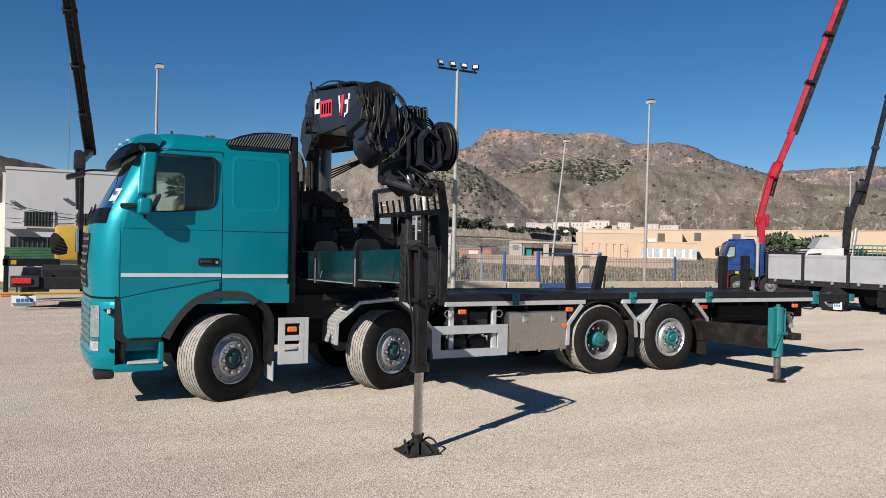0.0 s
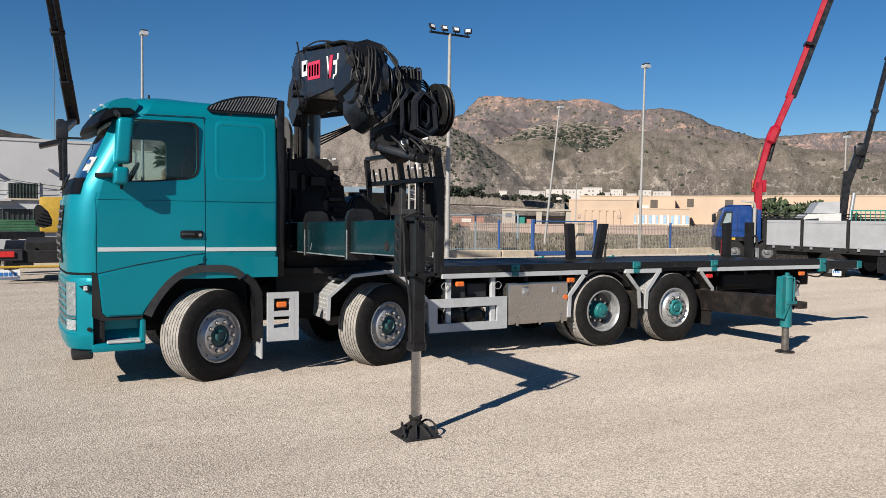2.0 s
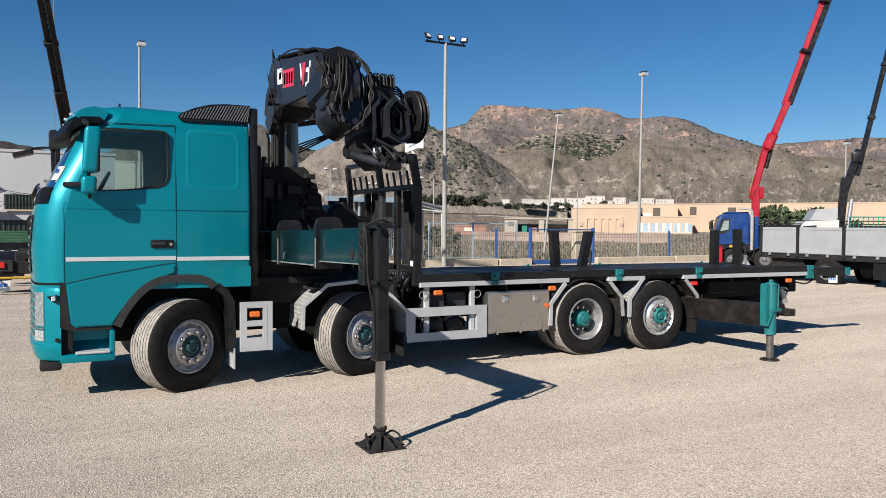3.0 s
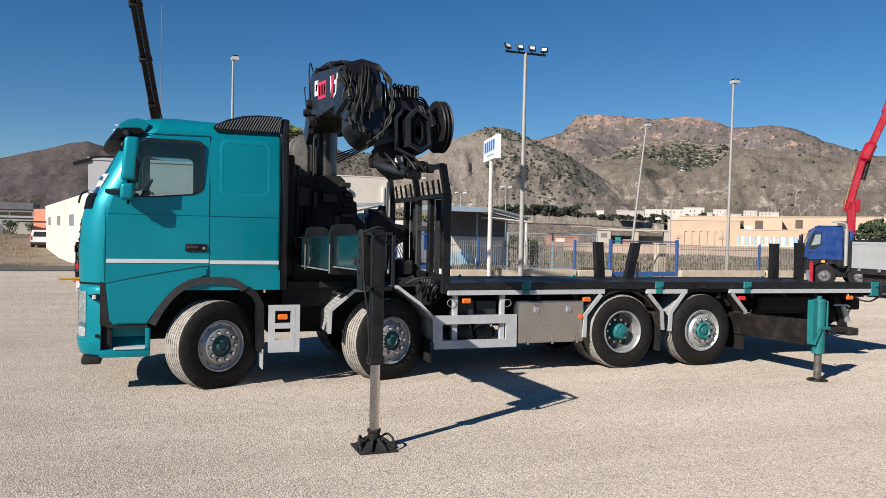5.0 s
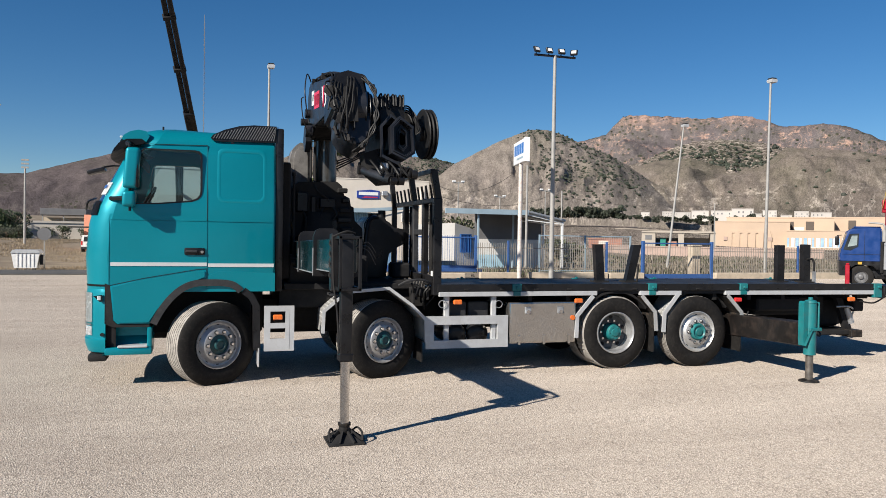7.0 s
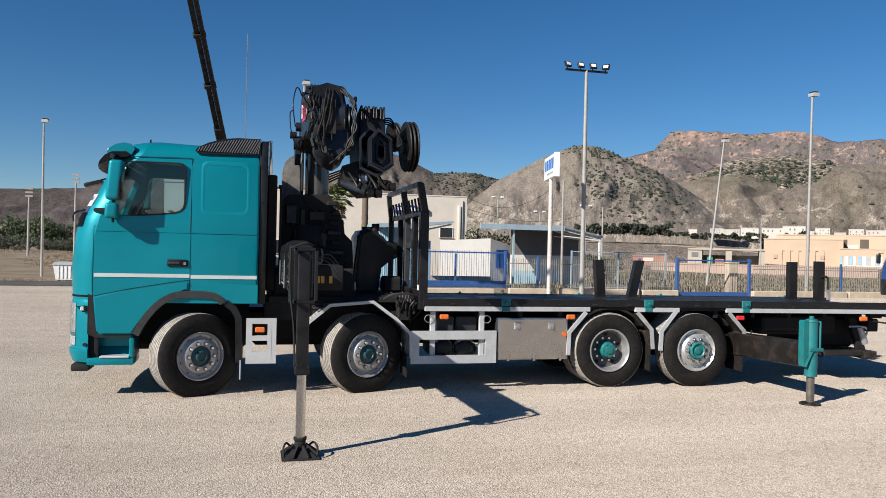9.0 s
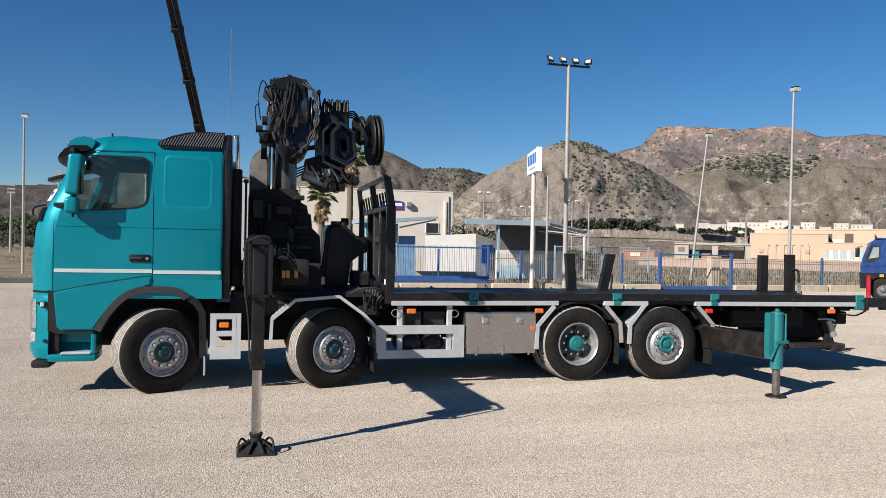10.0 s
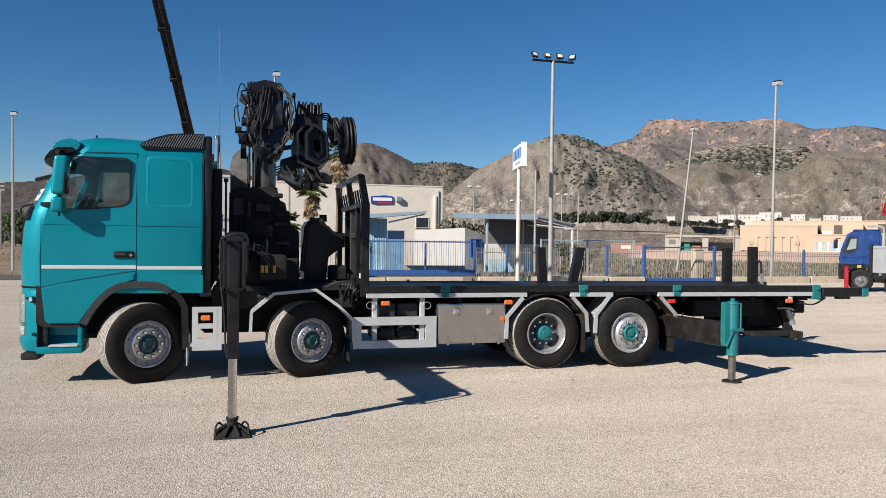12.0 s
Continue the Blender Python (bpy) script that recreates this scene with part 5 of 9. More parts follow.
skirt = [(-1.285, 1.245), (-1.245, 0.83), (-1.20, 0.785), (-0.84, 0.785), (-0.75, 0.96), (-0.62, 1.14), (-0.48, 1.26), (-0.33, 1.32), (-0.185, 1.34), (-0.185, 1.445), (-0.30, 1.435), (-0.9, 1.33)]
bm = prism(bmesh.new(), skirt, 0.03, 0.14, "y")
bmesh.ops.bevel(bm, geom=[e for e in bm.edges if all(v.co.y < 0.05 for v in e.verts)], offset=0.018, segments=2, affect="EDGES")
part("door_skirt", bm, TEAL, cab, "flared teal lower door panel")
bm = prism(bmesh.new(), skirt, 2 * YC - 0.14, 2 * YC - 0.03, "y")
part("door_skirt", bm, TEAL, cab)
# solid black strip, slightly proud, in place of a shaded recess
part("door_gap", prism(bmesh.new(), [(-1.345, 1.275), (-1.287, 1.25), (-1.25, 0.825), (-1.205, 0.782), (-0.84, 0.782), (-0.84, 0.745), (-1.25, 0.745), (-1.345, 0.79)], 0.0555, 0.12, "y"), MATT, cab, "black strip for the shaded gap under the door")
part("seam", band(bmesh.new(), [(-1.29, 1.25), (-0.9, 1.338), (-0.30, 1.443), (-0.18, 1.455)], 0.005, 0.05, 0.075), MATT, cab)
part("rear_skirt", prism(bmesh.new(), [(-0.165, 1.17), (0.655, 1.17), (0.655, 1.405), (-0.03, 1.42), (-0.165, 1.37)], 0.045, 0.07, "y"), TEAL, cab)
hd = part("door_handle", boxed(-0.445, -0.20, 0.035, 0.075, 1.625, 1.715, 0.02, 2), BLACK, cab, "black recessed door handle")
part("grip", boxed(-0.43, -0.29, 0.02, 0.04, 1.655, 1.685, 0.008), PLASTIC, hd)
part("lock", cyl(bmesh.new(), (-0.235, 0.04, 1.665), (-0.235, 0.025, 1.665), 0.018), CHROME, hd)
# wheel arch trim and mud guard
arch = [(-0.83, 0.80), (-0.74, 0.97), (-0.62, 1.13), (-0.48, 1.25), (-0.32, 1.315), (-0.12, 1.325), (0.05, 1.318), (0.15, 1.295), (0.22, 1.25), (0.265, 1.20)]
for y in (0.015, 2 * YC - 0.33):
    part("arch_trim", band(bmesh.new(), [tuple(p) for p in curve_pts(arch[::-1], 4)], 0.082, y, y + 0.315), PLASTIC, truck, "dark grey plastic wheel arch")
    part("mud_guard", band(bmesh.new(), [(0.24, 1.15), (0.33, 1.08), (0.385, 0.98), (0.40, 0.42)], 0.085, y + 0.02, y + 0.42), BLACK, truck, "black plastic mud guard")
    part("mud_flap", boxed(0.452, 0.467, y, y + 0.40, 0.21, 0.45), ALU, truck, "grey mud flap")
# bumper, lamps, grille, steps
bm = loft([[(min(x, -1.335), y, zz) for x, y, _ in cab_ring(1.2, g, -1.335)] for zz, g in ((0.40, -0.06), (0.44, -0.01), (0.55, 0.022), (0.60, 0.022), (0.612, 0.006), (0.9, 0.006), (1.16, 0.006), (1.205, 0.0), (1.228, -0.02), (1.236, -0.05))])
bumper = part("bumper", bm, TEAL, truck, "teal bumper with clear headlamps")
part("gap_panel", loft([[(min(max(x, -1.55), -1.22), y, zz) for x, y, _ in cab_ring(1.2, -0.03, -1.22)] for zz in (0.5, 1.28)]), MATT, truck)


def front_patch(i0, i1, z0, z1, grow, n=6):
    bm = bmesh.new()
    rows = []
    for k in range(n + 1):
        z = z0 + (z1 - z0) * k / n
        rows.append([bm.verts.new((x, y, z)) for x, y, _ in cab_ring(1.2 if z1 < 1.25 else z, grow)[i0:i1]])
    for a, b in zip(rows, rows[1:]):
        for i in range(len(a) - 1):
            bm.faces.new((a[i], a[i + 1], b[i + 1], b[i]))
    bmesh.ops.solidify(bm, geom=bm.faces[:], thickness=0.008)
    return bm


for i0, i1 in ((8 + 18, 8 + 22), (8 + 5, 8 + 9)):
    hl = part("headlamp", front_patch(i0, i1, 0.80, 1.16, 0.012), HEADLAMP, bumper, "bright headlamp unit")
    part("lens", front_patch(i0, i1, 0.79, 1.17, 0.024), LENS, hl, "clear lens")
    part("fog_lamp", front_patch(i0, i1, 0.645, 0.755, 0.014), HEADLAMP, bumper, "bright fog lamp")
    part("lamp_rim", front_patch(i0, i1, 0.765, 0.785, 0.016), STEEL, bumper)
nt = part("notice", front_patch(8 + 19, 8 + 22, 2.35, 2.50, 0.010), SIGN_WHITE, cab, "white paper notice on the windscreen")
part("notice_mark", front_patch(8 + 19, 8 + 21, 2.43, 2.47, 0.020), SIGN_BLUE, nt, "blue printed block")
part("cowl", front_patch(8 + 5, 8 + 22, 2.10, 2.275, 0.010), BLACK, cab, "black cowl under the windscreen")
gl = part("grille", front_patch(8 + 9, 8 + 18, 0.66, 1.15, 0.004), MATT, bumper, "black lower grille with grey slats")
for k in range(6):
    part("slat", front_patch(8 + 9, 8 + 18, 0.685 + 0.08 * k, 0.72 + 0.08 * k, 0.016), STEEL, gl, "grey slat")
gl = part("grille", front_patch(8 + 10, 8 + 17, 1.34, 1.98, 0.006), BLACK, cab, "black radiator grille with grey slats")
for k in range(7):
    part("slat", front_patch(8 + 10, 8 + 17, 1.36 + 0.09 * k, 1.39 + 0.09 * k, 0.016), STEEL, gl, "grey slat")
part("top_gap", front_patch(8, 8 + 27, 1.238, 1.262, 0.003), MATT, bumper, "dark gap over the bumper")
sl = part("side_lamp", prism(bmesh.new(), [(-1.47, 1.125), (-1.37, 1.14), (-1.365, 1.06), (-1.40, 1.055)], 0.046, 0.07, "y"), TEAL_DARK, bumper)
part("lens", boxed(-1.425, -1.385, 0.038, 0.05, 1.075, 1.125, 0.006), HEADLAMP, sl, "clear side lamp lens")
part("tow_eye", cyl(bmesh.new(), (-1.372, 0.075, 0.66), (-1.372, 0.050, 0.66), 0.022), MATT, bumper)
part("under_lip", boxed(-1.54, -1.33, 0.12, 0.5, 0.325, 0.415, 0.03, 2), MATT, bumper)
for y0, y1 in ((0.05, 0.55), (2 * YC - 0.55, 2 * YC - 0.05)):
    step = part("step", boxed(-1.345, -0.81, y0, y1, 0.405, 0.50, 0.025, 2), TEAL, truck, "teal cab step with a grey tread")
    part("tread", boxed(-1.20, -0.86, y0 - 0.012, y0 + 0.17, 0.492, 0.52, 0.008), ALU, step, "grey step tread")
    part("upright", boxed(-0.865, -0.81, y0, y1, 0.49, 0.745, 0.015), TEAL, step)
    part("inner_step", prism(bmesh.new(), [(y0 + 0.17, 0.49), (y0 + 0.22, 0.60), (y0 + 0.30, 0.66), (y1, 0.66), (y1, 0.49)], -1.26, -0.86, "x"), TEAL, step)
    part("back_wall", boxed(-1.27, -0.84, y0 + 0.24, y1 + 0.05, 0.49, 0.775, 0.02), TEAL, step)
# roof: rounded front, visor, louvred side deflector
def bowed(profile, y0, y1, bow, n=14):
    """A profile of (x, z) carried across the cab, its middle pushed forward."""
    bm = bmesh.new()
    rows = []
    for k in range(n + 1):
        u = 2 * k / n - 1
        e = 1 - 0.10 * abs(u) ** 6
        rows.append([bm.verts.new((x - bow * (1 - u * u), (y0 + y1) / 2 + u * (y1 - y0) / 2, zc + (z - zc) * e)) for (x, z), zc in [(p, 3.0) for p in profile]])
    m = len(profile)
    for a, b in zip(rows, rows[1:]):
        for i in range(m):
            bm.faces.new((a[i], a[(i + 1) % m], b[(i + 1) % m], b[i]))
    bm.faces.new(rows[0]), bm.faces.new(rows[-1][::-1])
    return bm


part("roof_front", bowed([(-1.18, 3.03), (-1.15, 3.09), (-1.08, 3.14), (-0.99, 3.165), (-0.90, 3.15), (-0.86, 3.08), (-0.90, 3.0), (-1.10, 2.99)], 0.13, 2 * YC - 0.13, 0.10), TEAL, cab, "rounded roof front")
part("sun_visor", bowed([(-1.27, 2.85), (-1.255, 2.90), (-1.20, 2.98), (-1.12, 3.03), (-0.95, 3.04), (-0.90, 3.0), (-0.94, 2.965), (-1.10, 2.94), (-1.20, 2.88)], 0.09, 2 * YC - 0.09, 0.12), SMOKED, truck, "dark smoked sun visor")
for y in (0.45, 0.95, 2 * YC - 0.95, 2 * YC - 0.45):
    bow = 0.10 * (1 - ((y - YC) / (YC - 0.13)) ** 2)
    part("marker_lamp", boxed(-1.18 - bow, -1.14 - bow, y - 0.04, y + 0.04, 3.07, 3.10, 0.012, 2), HEADLAMP, truck, "small clear roof marker lamp")
for y0 in (0.095, 2 * YC - 0.125):
    dfl = [(-0.145, 3.09), (-0.12, 3.13), (0.02, 3.20), (0.2, 3.255), (0.38, 3.275), (0.66, 3.275), (0.66, 3.07), (-0.02, 3.05), (-0.12, 3.06)]
    d = part("roof_deflector", prism(bmesh.new(), dfl, y0, y0 + 0.03, "y"), BLACK, truck, "black louvred roof side deflector")
    for k in range(25):
        xa = -0.12 + k * 0.032
        zb, zt = 3.085, along([(-0.145, 3.10), (-0.12, 3.13), (0.02, 3.195), (0.2, 3.245), (0.38, 3.262), (0.9, 3.262)], xa)
        if zt - zb > 0.02:
            sh = (zt - zb) * 0.55
            xs = [xa, xa + 0.011, min(0.655, xa + 0.011 + sh), min(0.655, xa + sh)]
            if xa + sh * 0.3 < 0.65:
                part("louvre", prism(bmesh.new(), [(xs[0], zb), (xs[1], zb), (xs[2], zt), (xs[3], zt)], y0 - 0.012, y0, "y"), LOUVRE, d)
bm = box(bmesh.new(), 0.66, 0.75, 0.14, 2 * YC - 0.14, 1.15, 2.95, 0.05, 2)
part("rear_fairing", bm, MATT, truck, "matt black panel behind the cab")
for y0 in (0.10, 2 * YC - 0.16):
    part("side_fairing", boxed(0.66, 0.755, y0, y0 + 0.06, 1.16, 3.255, 0.025, 2), BLACK, truck)
st = part("exhaust_pipe", tube(bmesh.new(), curve_pts([(0.79, 1.8, 2.7), (0.79, 1.8, 3.2), (0.79, 1.8, 3.42), (0.78, 1.79, 3.48)]), 0.055, 14), CHROME, truck, "bright upright exhaust pipe")
part("heat_shield", boxed(0.757, 0.885, 0.46, 0.58, 1.3, 2.86, 0.02), MATT, truck, "black upright panel behind the cab")
ex = part("intake_pipe", cyl(bmesh.new(), (0.935, 0.52, 1.3), (0.935, 0.52, 2.68), 0.016, 0.016, 12), MATT, truck, "thin black upright pipe behind the cab")
part("cap", cyl(bmesh.new(), (0.935, 0.52, 2.68), (0.935, 0.52, 2.73), 0.032, 0.032, 14), BLACK, ex)
part("roof_nub", cyl(bmesh.new(), (-0.72, 0.45, 3.19), (-0.72, 0.45, 3.24), 0.012), BLACK, truck)
# mirrors
def mirror_shell(x0, x1, y0, y1, z0, z1, lean=0.04):
    bm = box(bmesh.new(), x0, x1, y0, y1, z0, z1, 0.045, 4)
    for v in bm.verts:
        v.co.x += lean * (v.co.z - z0) / (z1 - z0)
    return bm


for s in (0, 1):
    f = (lambda y: y) if s == 0 else (lambda y: 2 * YC - y)
    ya, yb = sorted((f(-0.21), f(0.02)))
    mr = part("mirror", mirror_shell(-1.14, -0.98, ya, yb, 2.42, 2.90), TEAL, truck, "tall teal door mirror on black arms")
    part("mirror_glass", boxed(-0.972, -0.965, ya + 0.03, yb - 0.03, 2.47, 2.86), CHROME, mr)
    part("mirror_back", boxed(-1.0, -0.962, ya + 0.005, yb - 0.005, 2.43, 2.89, 0.02, 2), BLACK, mr)
    wm = part("wide_mirror", mirror_shell(-1.145, -1.0, ya + 0.01, yb, 2.20, 2.385, 0.01), TEAL, truck, "small teal wide-angle mirror")
    part("mirror_arm", tube(bmesh.new(), [(-1.06, f(-0.08), 2.15), (-1.07, f(-0.07), 2.95)], 0.016), BLACK, mr)
    part("mirror_arm", tube(bmesh.new(), curve_pts([(-1.07, f(-0.05), 2.93), (-1.10, f(0.03), 2.97), (-1.05, f(0.12), 2.96)]), 0.03), BLACK, mr)
    part("mirror_arm", tube(bmesh.new(), curve_pts([(-1.08, f(-0.05), 2.30), (-1.2, f(0.02), 2.30), (-1.29, f(0.10), 2.30)]), 0.03), BLACK, mr)
fm = part("front_mirror", tube(bmesh.new(), curve_pts([(-1.30, 2.2, 2.86), (-1.50, 2.25, 2.86), (-1.62, 2.2, 2.83)]), 0.015), BLACK, truck, "black front-view mirror on a curved arm")
bm = box(bmesh.new(), -1.84, -1.60, 2.05, 2.35, 2.77, 2.83, 0.02, 2)
bm.transform(Matrix.Translation((-1.6, 2.2, 2.82)) @ Matrix.Rotation(radians(-16), 4, "Y") @ Matrix.Translation((1.6, -2.2, -2.82)))
part("mirror_shell", bm, BLACK, fm)
for k in range(2):
    wp = part("wiper", tube(bmesh.new(), curve_pts([(-1.60, 0.4 + 0.9 * k, 2.17), (-1.56, 0.25 + 0.9 * k, 2.26), (-1.53, 0.7 + 0.9 * k, 2.32)]), 0.012), BLACK, truck, "black windscreen wiper")
# inside the cab
for y in (0.35, 1.65):
    st = part("seat", boxed(-0.62, -0.10, y, y + 0.52, 1.95, 2.12, 0.05, 2), FABRIC, cab, "dark cloth seat")
    bm = box(bmesh.new(), -0.12, 0.04, y + 0.02, y + 0.50, 2.1, 2.62, 0.06, 2)
    part("backrest", bm, FABRIC, st)
    part("headrest", boxed(-0.10, 0.02, y + 0.14, y + 0.38, 2.63, 2.80, 0.04, 2), FABRIC, st)
part("dashboard", boxed(-1.42, -1.02, 0.32, 2 * YC - 0.32, 1.7, 2.2, 0.06, 2), PLASTIC, cab)
part("steering_wheel", tube(bmesh.new(), [(-0.92 + 0.10 * math.sin(a), 0.62 + 0.22 * math.cos(a), 2.28 + 0.19 * math.sin(a)) for a in [k * math.tau / 20 for k in range(21)]], 0.018), BLACK, cab)
part("bunk_wall", boxed(0.10, 0.14, 0.12, 2 * YC - 0.12, 1.35, 3.05), TRIM, cab)
part("sun_blind", boxed(-1.02, -0.98, 0.35, 2.1, 2.76, 2.88, 0.01), TRIM, cab)

# ---- wheels ----
def tyre_profile(w=0.30, R=0.535, rim=0.292):
    h = w / 2
    p = [(rim, h - 0.03), (rim + 0.03, h - 0.008), (rim + 0.09, h + 0.008), (rim + 0.15, h + 0.004), (R - 0.055, h - 0.008), (R - 0.022, h - 0.022), (R - 0.004, h - 0.04)]
    tread = []
    for c in [w * (0.30 - 0.12 * k) for k in range(6)]:
        tread += [(R, c + 0.0045), (R - 0.010, c + 0.0035), (R - 0.010, c - 0.0035), (R, c - 0.0045)]
    back = [(r, -d) for r, d in p[::-1]]
    return p + tread + back


def tyre_mesh(w=0.30):
    bm = lathe(bmesh.new(), tyre_profile(w), axis=(0, -1, 0), seg=120, closed=True)
    for v in bm.verts:
        if math.hypot(v.co.x, v.co.z) > 0.52 and abs(v.co.y) < w / 2 - 0.045:
            v.co.y += 0.0018 * (1 if round(math.atan2(v.co.z, v.co.x) * 120 / math.tau) % 2 else -1)
    bmesh.ops.recalc_face_normals(bm, faces=bm.faces)
    for f in bm.faces:
        c = f.calc_center_median()
        f.material_index = 1 if math.hypot(c.x, c.z) > 0.5305 and abs(c.y) < w / 2 - 0.032 else 0
    return finish(bm, "tyre", (RUBBER, TREAD), 50)


def lug_tyre_mesh():
    bm = lathe(bmesh.new(), tyre_profile(0.29), axis=(0, -1, 0), seg=96, closed=True)
    for v in bm.verts:
        r = math.hypot(v.co.x, v.co.z)
        if r > 0.52:
            a = math.atan2(v.co.z, v.co.x) * 48 / math.tau
            k = 1 - (0.014 / r if (a % 1) > 0.62 else 0)
            v.co.x *= k
            v.co.z *= k
    bmesh.ops.recalc_face_normals(bm, faces=bm.faces)
    for f in bm.faces:
        c = f.calc_center_median()
        f.material_index = 1 if math.hypot(c.x, c.z) > 0.497 else 0
    return finish(bm, "tyre", (RUBBER, TREAD), 40)


TYRE, WIDE_TYRE, LUG = tyre_mesh(), tyre_mesh(0.40), lug_tyre_mesh()
HUB_TEAL = plain("teal_hub_paint", (0.012, 0.165, 0.170), 0.42, 0.0, 0.15, 12, dirt=(0.10, 0.09, 0.08), dirt_amount=0.35, bump=0.05)
DULL_HUB = plain("grimy_teal_hub", (0.01, 0.07, 0.08), 0.5, 0.0, 0.3, 12, dirt=(0.08, 0.07, 0.06), dirt_amount=0.5, bump=0.1)
FLAT_RIM = finish(lathe(bmesh.new(), [(0.306, 0.125), (0.306, 0.150), (0.297, 0.153), (0.286, 0.140), (0.272, 0.112), (0.25, 0.106), (0.228, 0.118), (0.21, 0.152), (0.197, 0.160), (0.135, 0.160), (0.128, 0.152), (0.125, 0.10), (0.125, -0.13), (0.285, -0.15)], seg=48, closed=True), "rim", RIM)
BRIGHT_RIM = FLAT_RIM.copy()
BRIGHT_RIM.materials.clear()
BRIGHT_RIM.materials.append(RIM_BRIGHT)
DARK_RIM = plain("dark_inner_rim", (0.10, 0.10, 0.10), 0.55, 0.3, 0.3, 10, dirt=(0.05, 0.045, 0.04), dirt_amount=0.5)


def deep_rim():
    bm = lathe(bmesh.new(), [(0.306, 0.12), (0.306, 0.148), (0.297, 0.151), (0.283, 0.138), (0.272, 0.10), (0.268, 0.03), (0.258, -0.005), (0.235, -0.025), (0.20, -0.03), (0.13, -0.03), (0.13, -0.10), (0.285, -0.145)], seg=48, closed=True)
    for f in bm.faces:
        c = f.calc_center_median()
        # inside this radius the rim takes the darker material
        f.material_index = 1 if math.hypot(c.x, c.z) < 0.25 else 0
    return finish(bm, "rim", (RIM, DARK_RIM))


DEEP_RIM = deep_rim()
NUT = finish(cyl(bmesh.new(), (0, 0, 0), (0, -0.034, 0), 0.020, 0.017, 8), "wheel_nut", CHROME)
SEAT = finish(cyl(bmesh.new(), (0, 0, 0), (0, -0.003, 0), 0.027, 0.027, 12), "nut_seat", DARK_RIM)
HOLE = finish(cyl(bmesh.new(), (0, 0, 0), (0, -0.004, 0), 0.017, 0.019, 10), "vent_hole", MATT)
BIG_HOLE = finish(cyl(bmesh.new(), (0, 0, 0), (0, -0.004, 0), 0.032, 0.032, 12), "vent_hole", MATT)
HUB_DARK = finish(lathe(bmesh.new(), [(0.122, 0.0), (0.122, 0.135), (0.095, 0.142), (0.075, 0.15), (0.07, 0.185), (0.055, 0.192), (0.045, 0.175)], seg=28), "hub", DULL_HUB)
HUB_BIG = finish(lathe(bmesh.new(), [(0.125, 0.0), (0.125, 0.175), (0.112, 0.198), (0.10, 0.202), (0.085, 0.185), (0.06, 0.182), (0.05, 0.20), (0.03, 0.204)], seg=28), "hub", HUB_TEAL)
HUB_REAR = finish(lathe(bmesh.new(), [(0.128, -0.03), (0.128, 0.02), (0.118, 0.035), (0.108, 0.10), (0.10, 0.112), (0.06, 0.116), (0.055, 0.13), (0.035, 0.134)], seg=28), "hub", HUB_TEAL)
BOLT = finish(cyl(bmesh.new(), (0, 0, 0), (0, -0.014, 0), 0.011, 0.010, 7), "hub_bolt", HUB_TEAL)


def wheel(x, y, style, steer=0.0, near=True):
    turn = steer + (0 if near else 180)
    rim = {"flat": FLAT_RIM, "deep": DEEP_RIM, "bright": BRIGHT_RIM}[style]
    w = part("wheel", rim, None, truck, "silver steel wheel with a teal hub")
    w.matrix_local = pose(x, y, 0.505 if style == "flat" else 0.53, 0, 0, turn)
    ty = part("tyre", {"deep": LUG, "flat": WIDE_TYRE, "bright": TYRE}[style], None, w, "black truck tyre with a dusty tread" if style != "deep" else "black block-tread tyre")
    ty.location = (0, 0.05 if style == "flat" else 0, 0)
    if style == "deep":
        t2 = part("tyre", LUG, None, w)
        t2.matrix_local = pose(0, 0.33, 0)
    part("hub", {"flat": HUB_DARK, "deep": HUB_REAR, "bright": HUB_BIG}[style], None, w, "teal hub")
    if not near:
        return
    for k in range(10):
        a = k * math.tau / 10
        c, s = math.cos(a), math.sin(a)
        if style != "deep":
            n = part("wheel_nut", NUT, None, w)
            n.location = (0.166 * c, -0.158, 0.166 * s)
            q = part("nut_seat", SEAT, None, w)
            q.location = (0.166 * c, -0.1605, 0.166 * s)
            c, s = math.cos(a + 0.31), math.sin(a + 0.31)
            h = part("vent_hole", HOLE, None, w)
            h.location = (0.249 * c, -0.104, 0.249 * s)
        else:
            n = part("wheel_nut", NUT, None, w)
            n.location = (0.166 * c, 0.032, 0.166 * s)
            if k % 2 == 0:
                h = part("vent_hole", BIG_HOLE, None, w)
                h.location = (0.222 * math.cos(a + 0.3), 0.026, 0.222 * math.sin(a + 0.3))
    if style == "deep":
        for k in range(6):
            b = part("hub_bolt", BOLT, None, w)
            b.location = (0.085 * math.cos(k * math.tau / 6), -0.108, 0.085 * math.sin(k * math.tau / 6))


wheel(-0.085, 0.175, "flat", 27)
wheel(2.045, 0.185, "flat", 20)
wheel(5.56, 0.165, "deep")
wheel(6.89, 0.165, "bright")
wheel(-0.085, 2 * YC - 0.175, "flat", 22, False)
wheel(2.075, 2 * YC - 0.185, "flat", 18, False)
wheel(5.56, 2 * YC - 0.165, "deep", 0, False)
wheel(6.89, 2 * YC - 0.165, "bright", 0, False)

# ---- chassis ----
for y in (0.80, 1.62):
    part("chassis_rail", boxed(-1.2, 10.1, y, y + 0.08, 0.74, 1.0), MATT, truck)
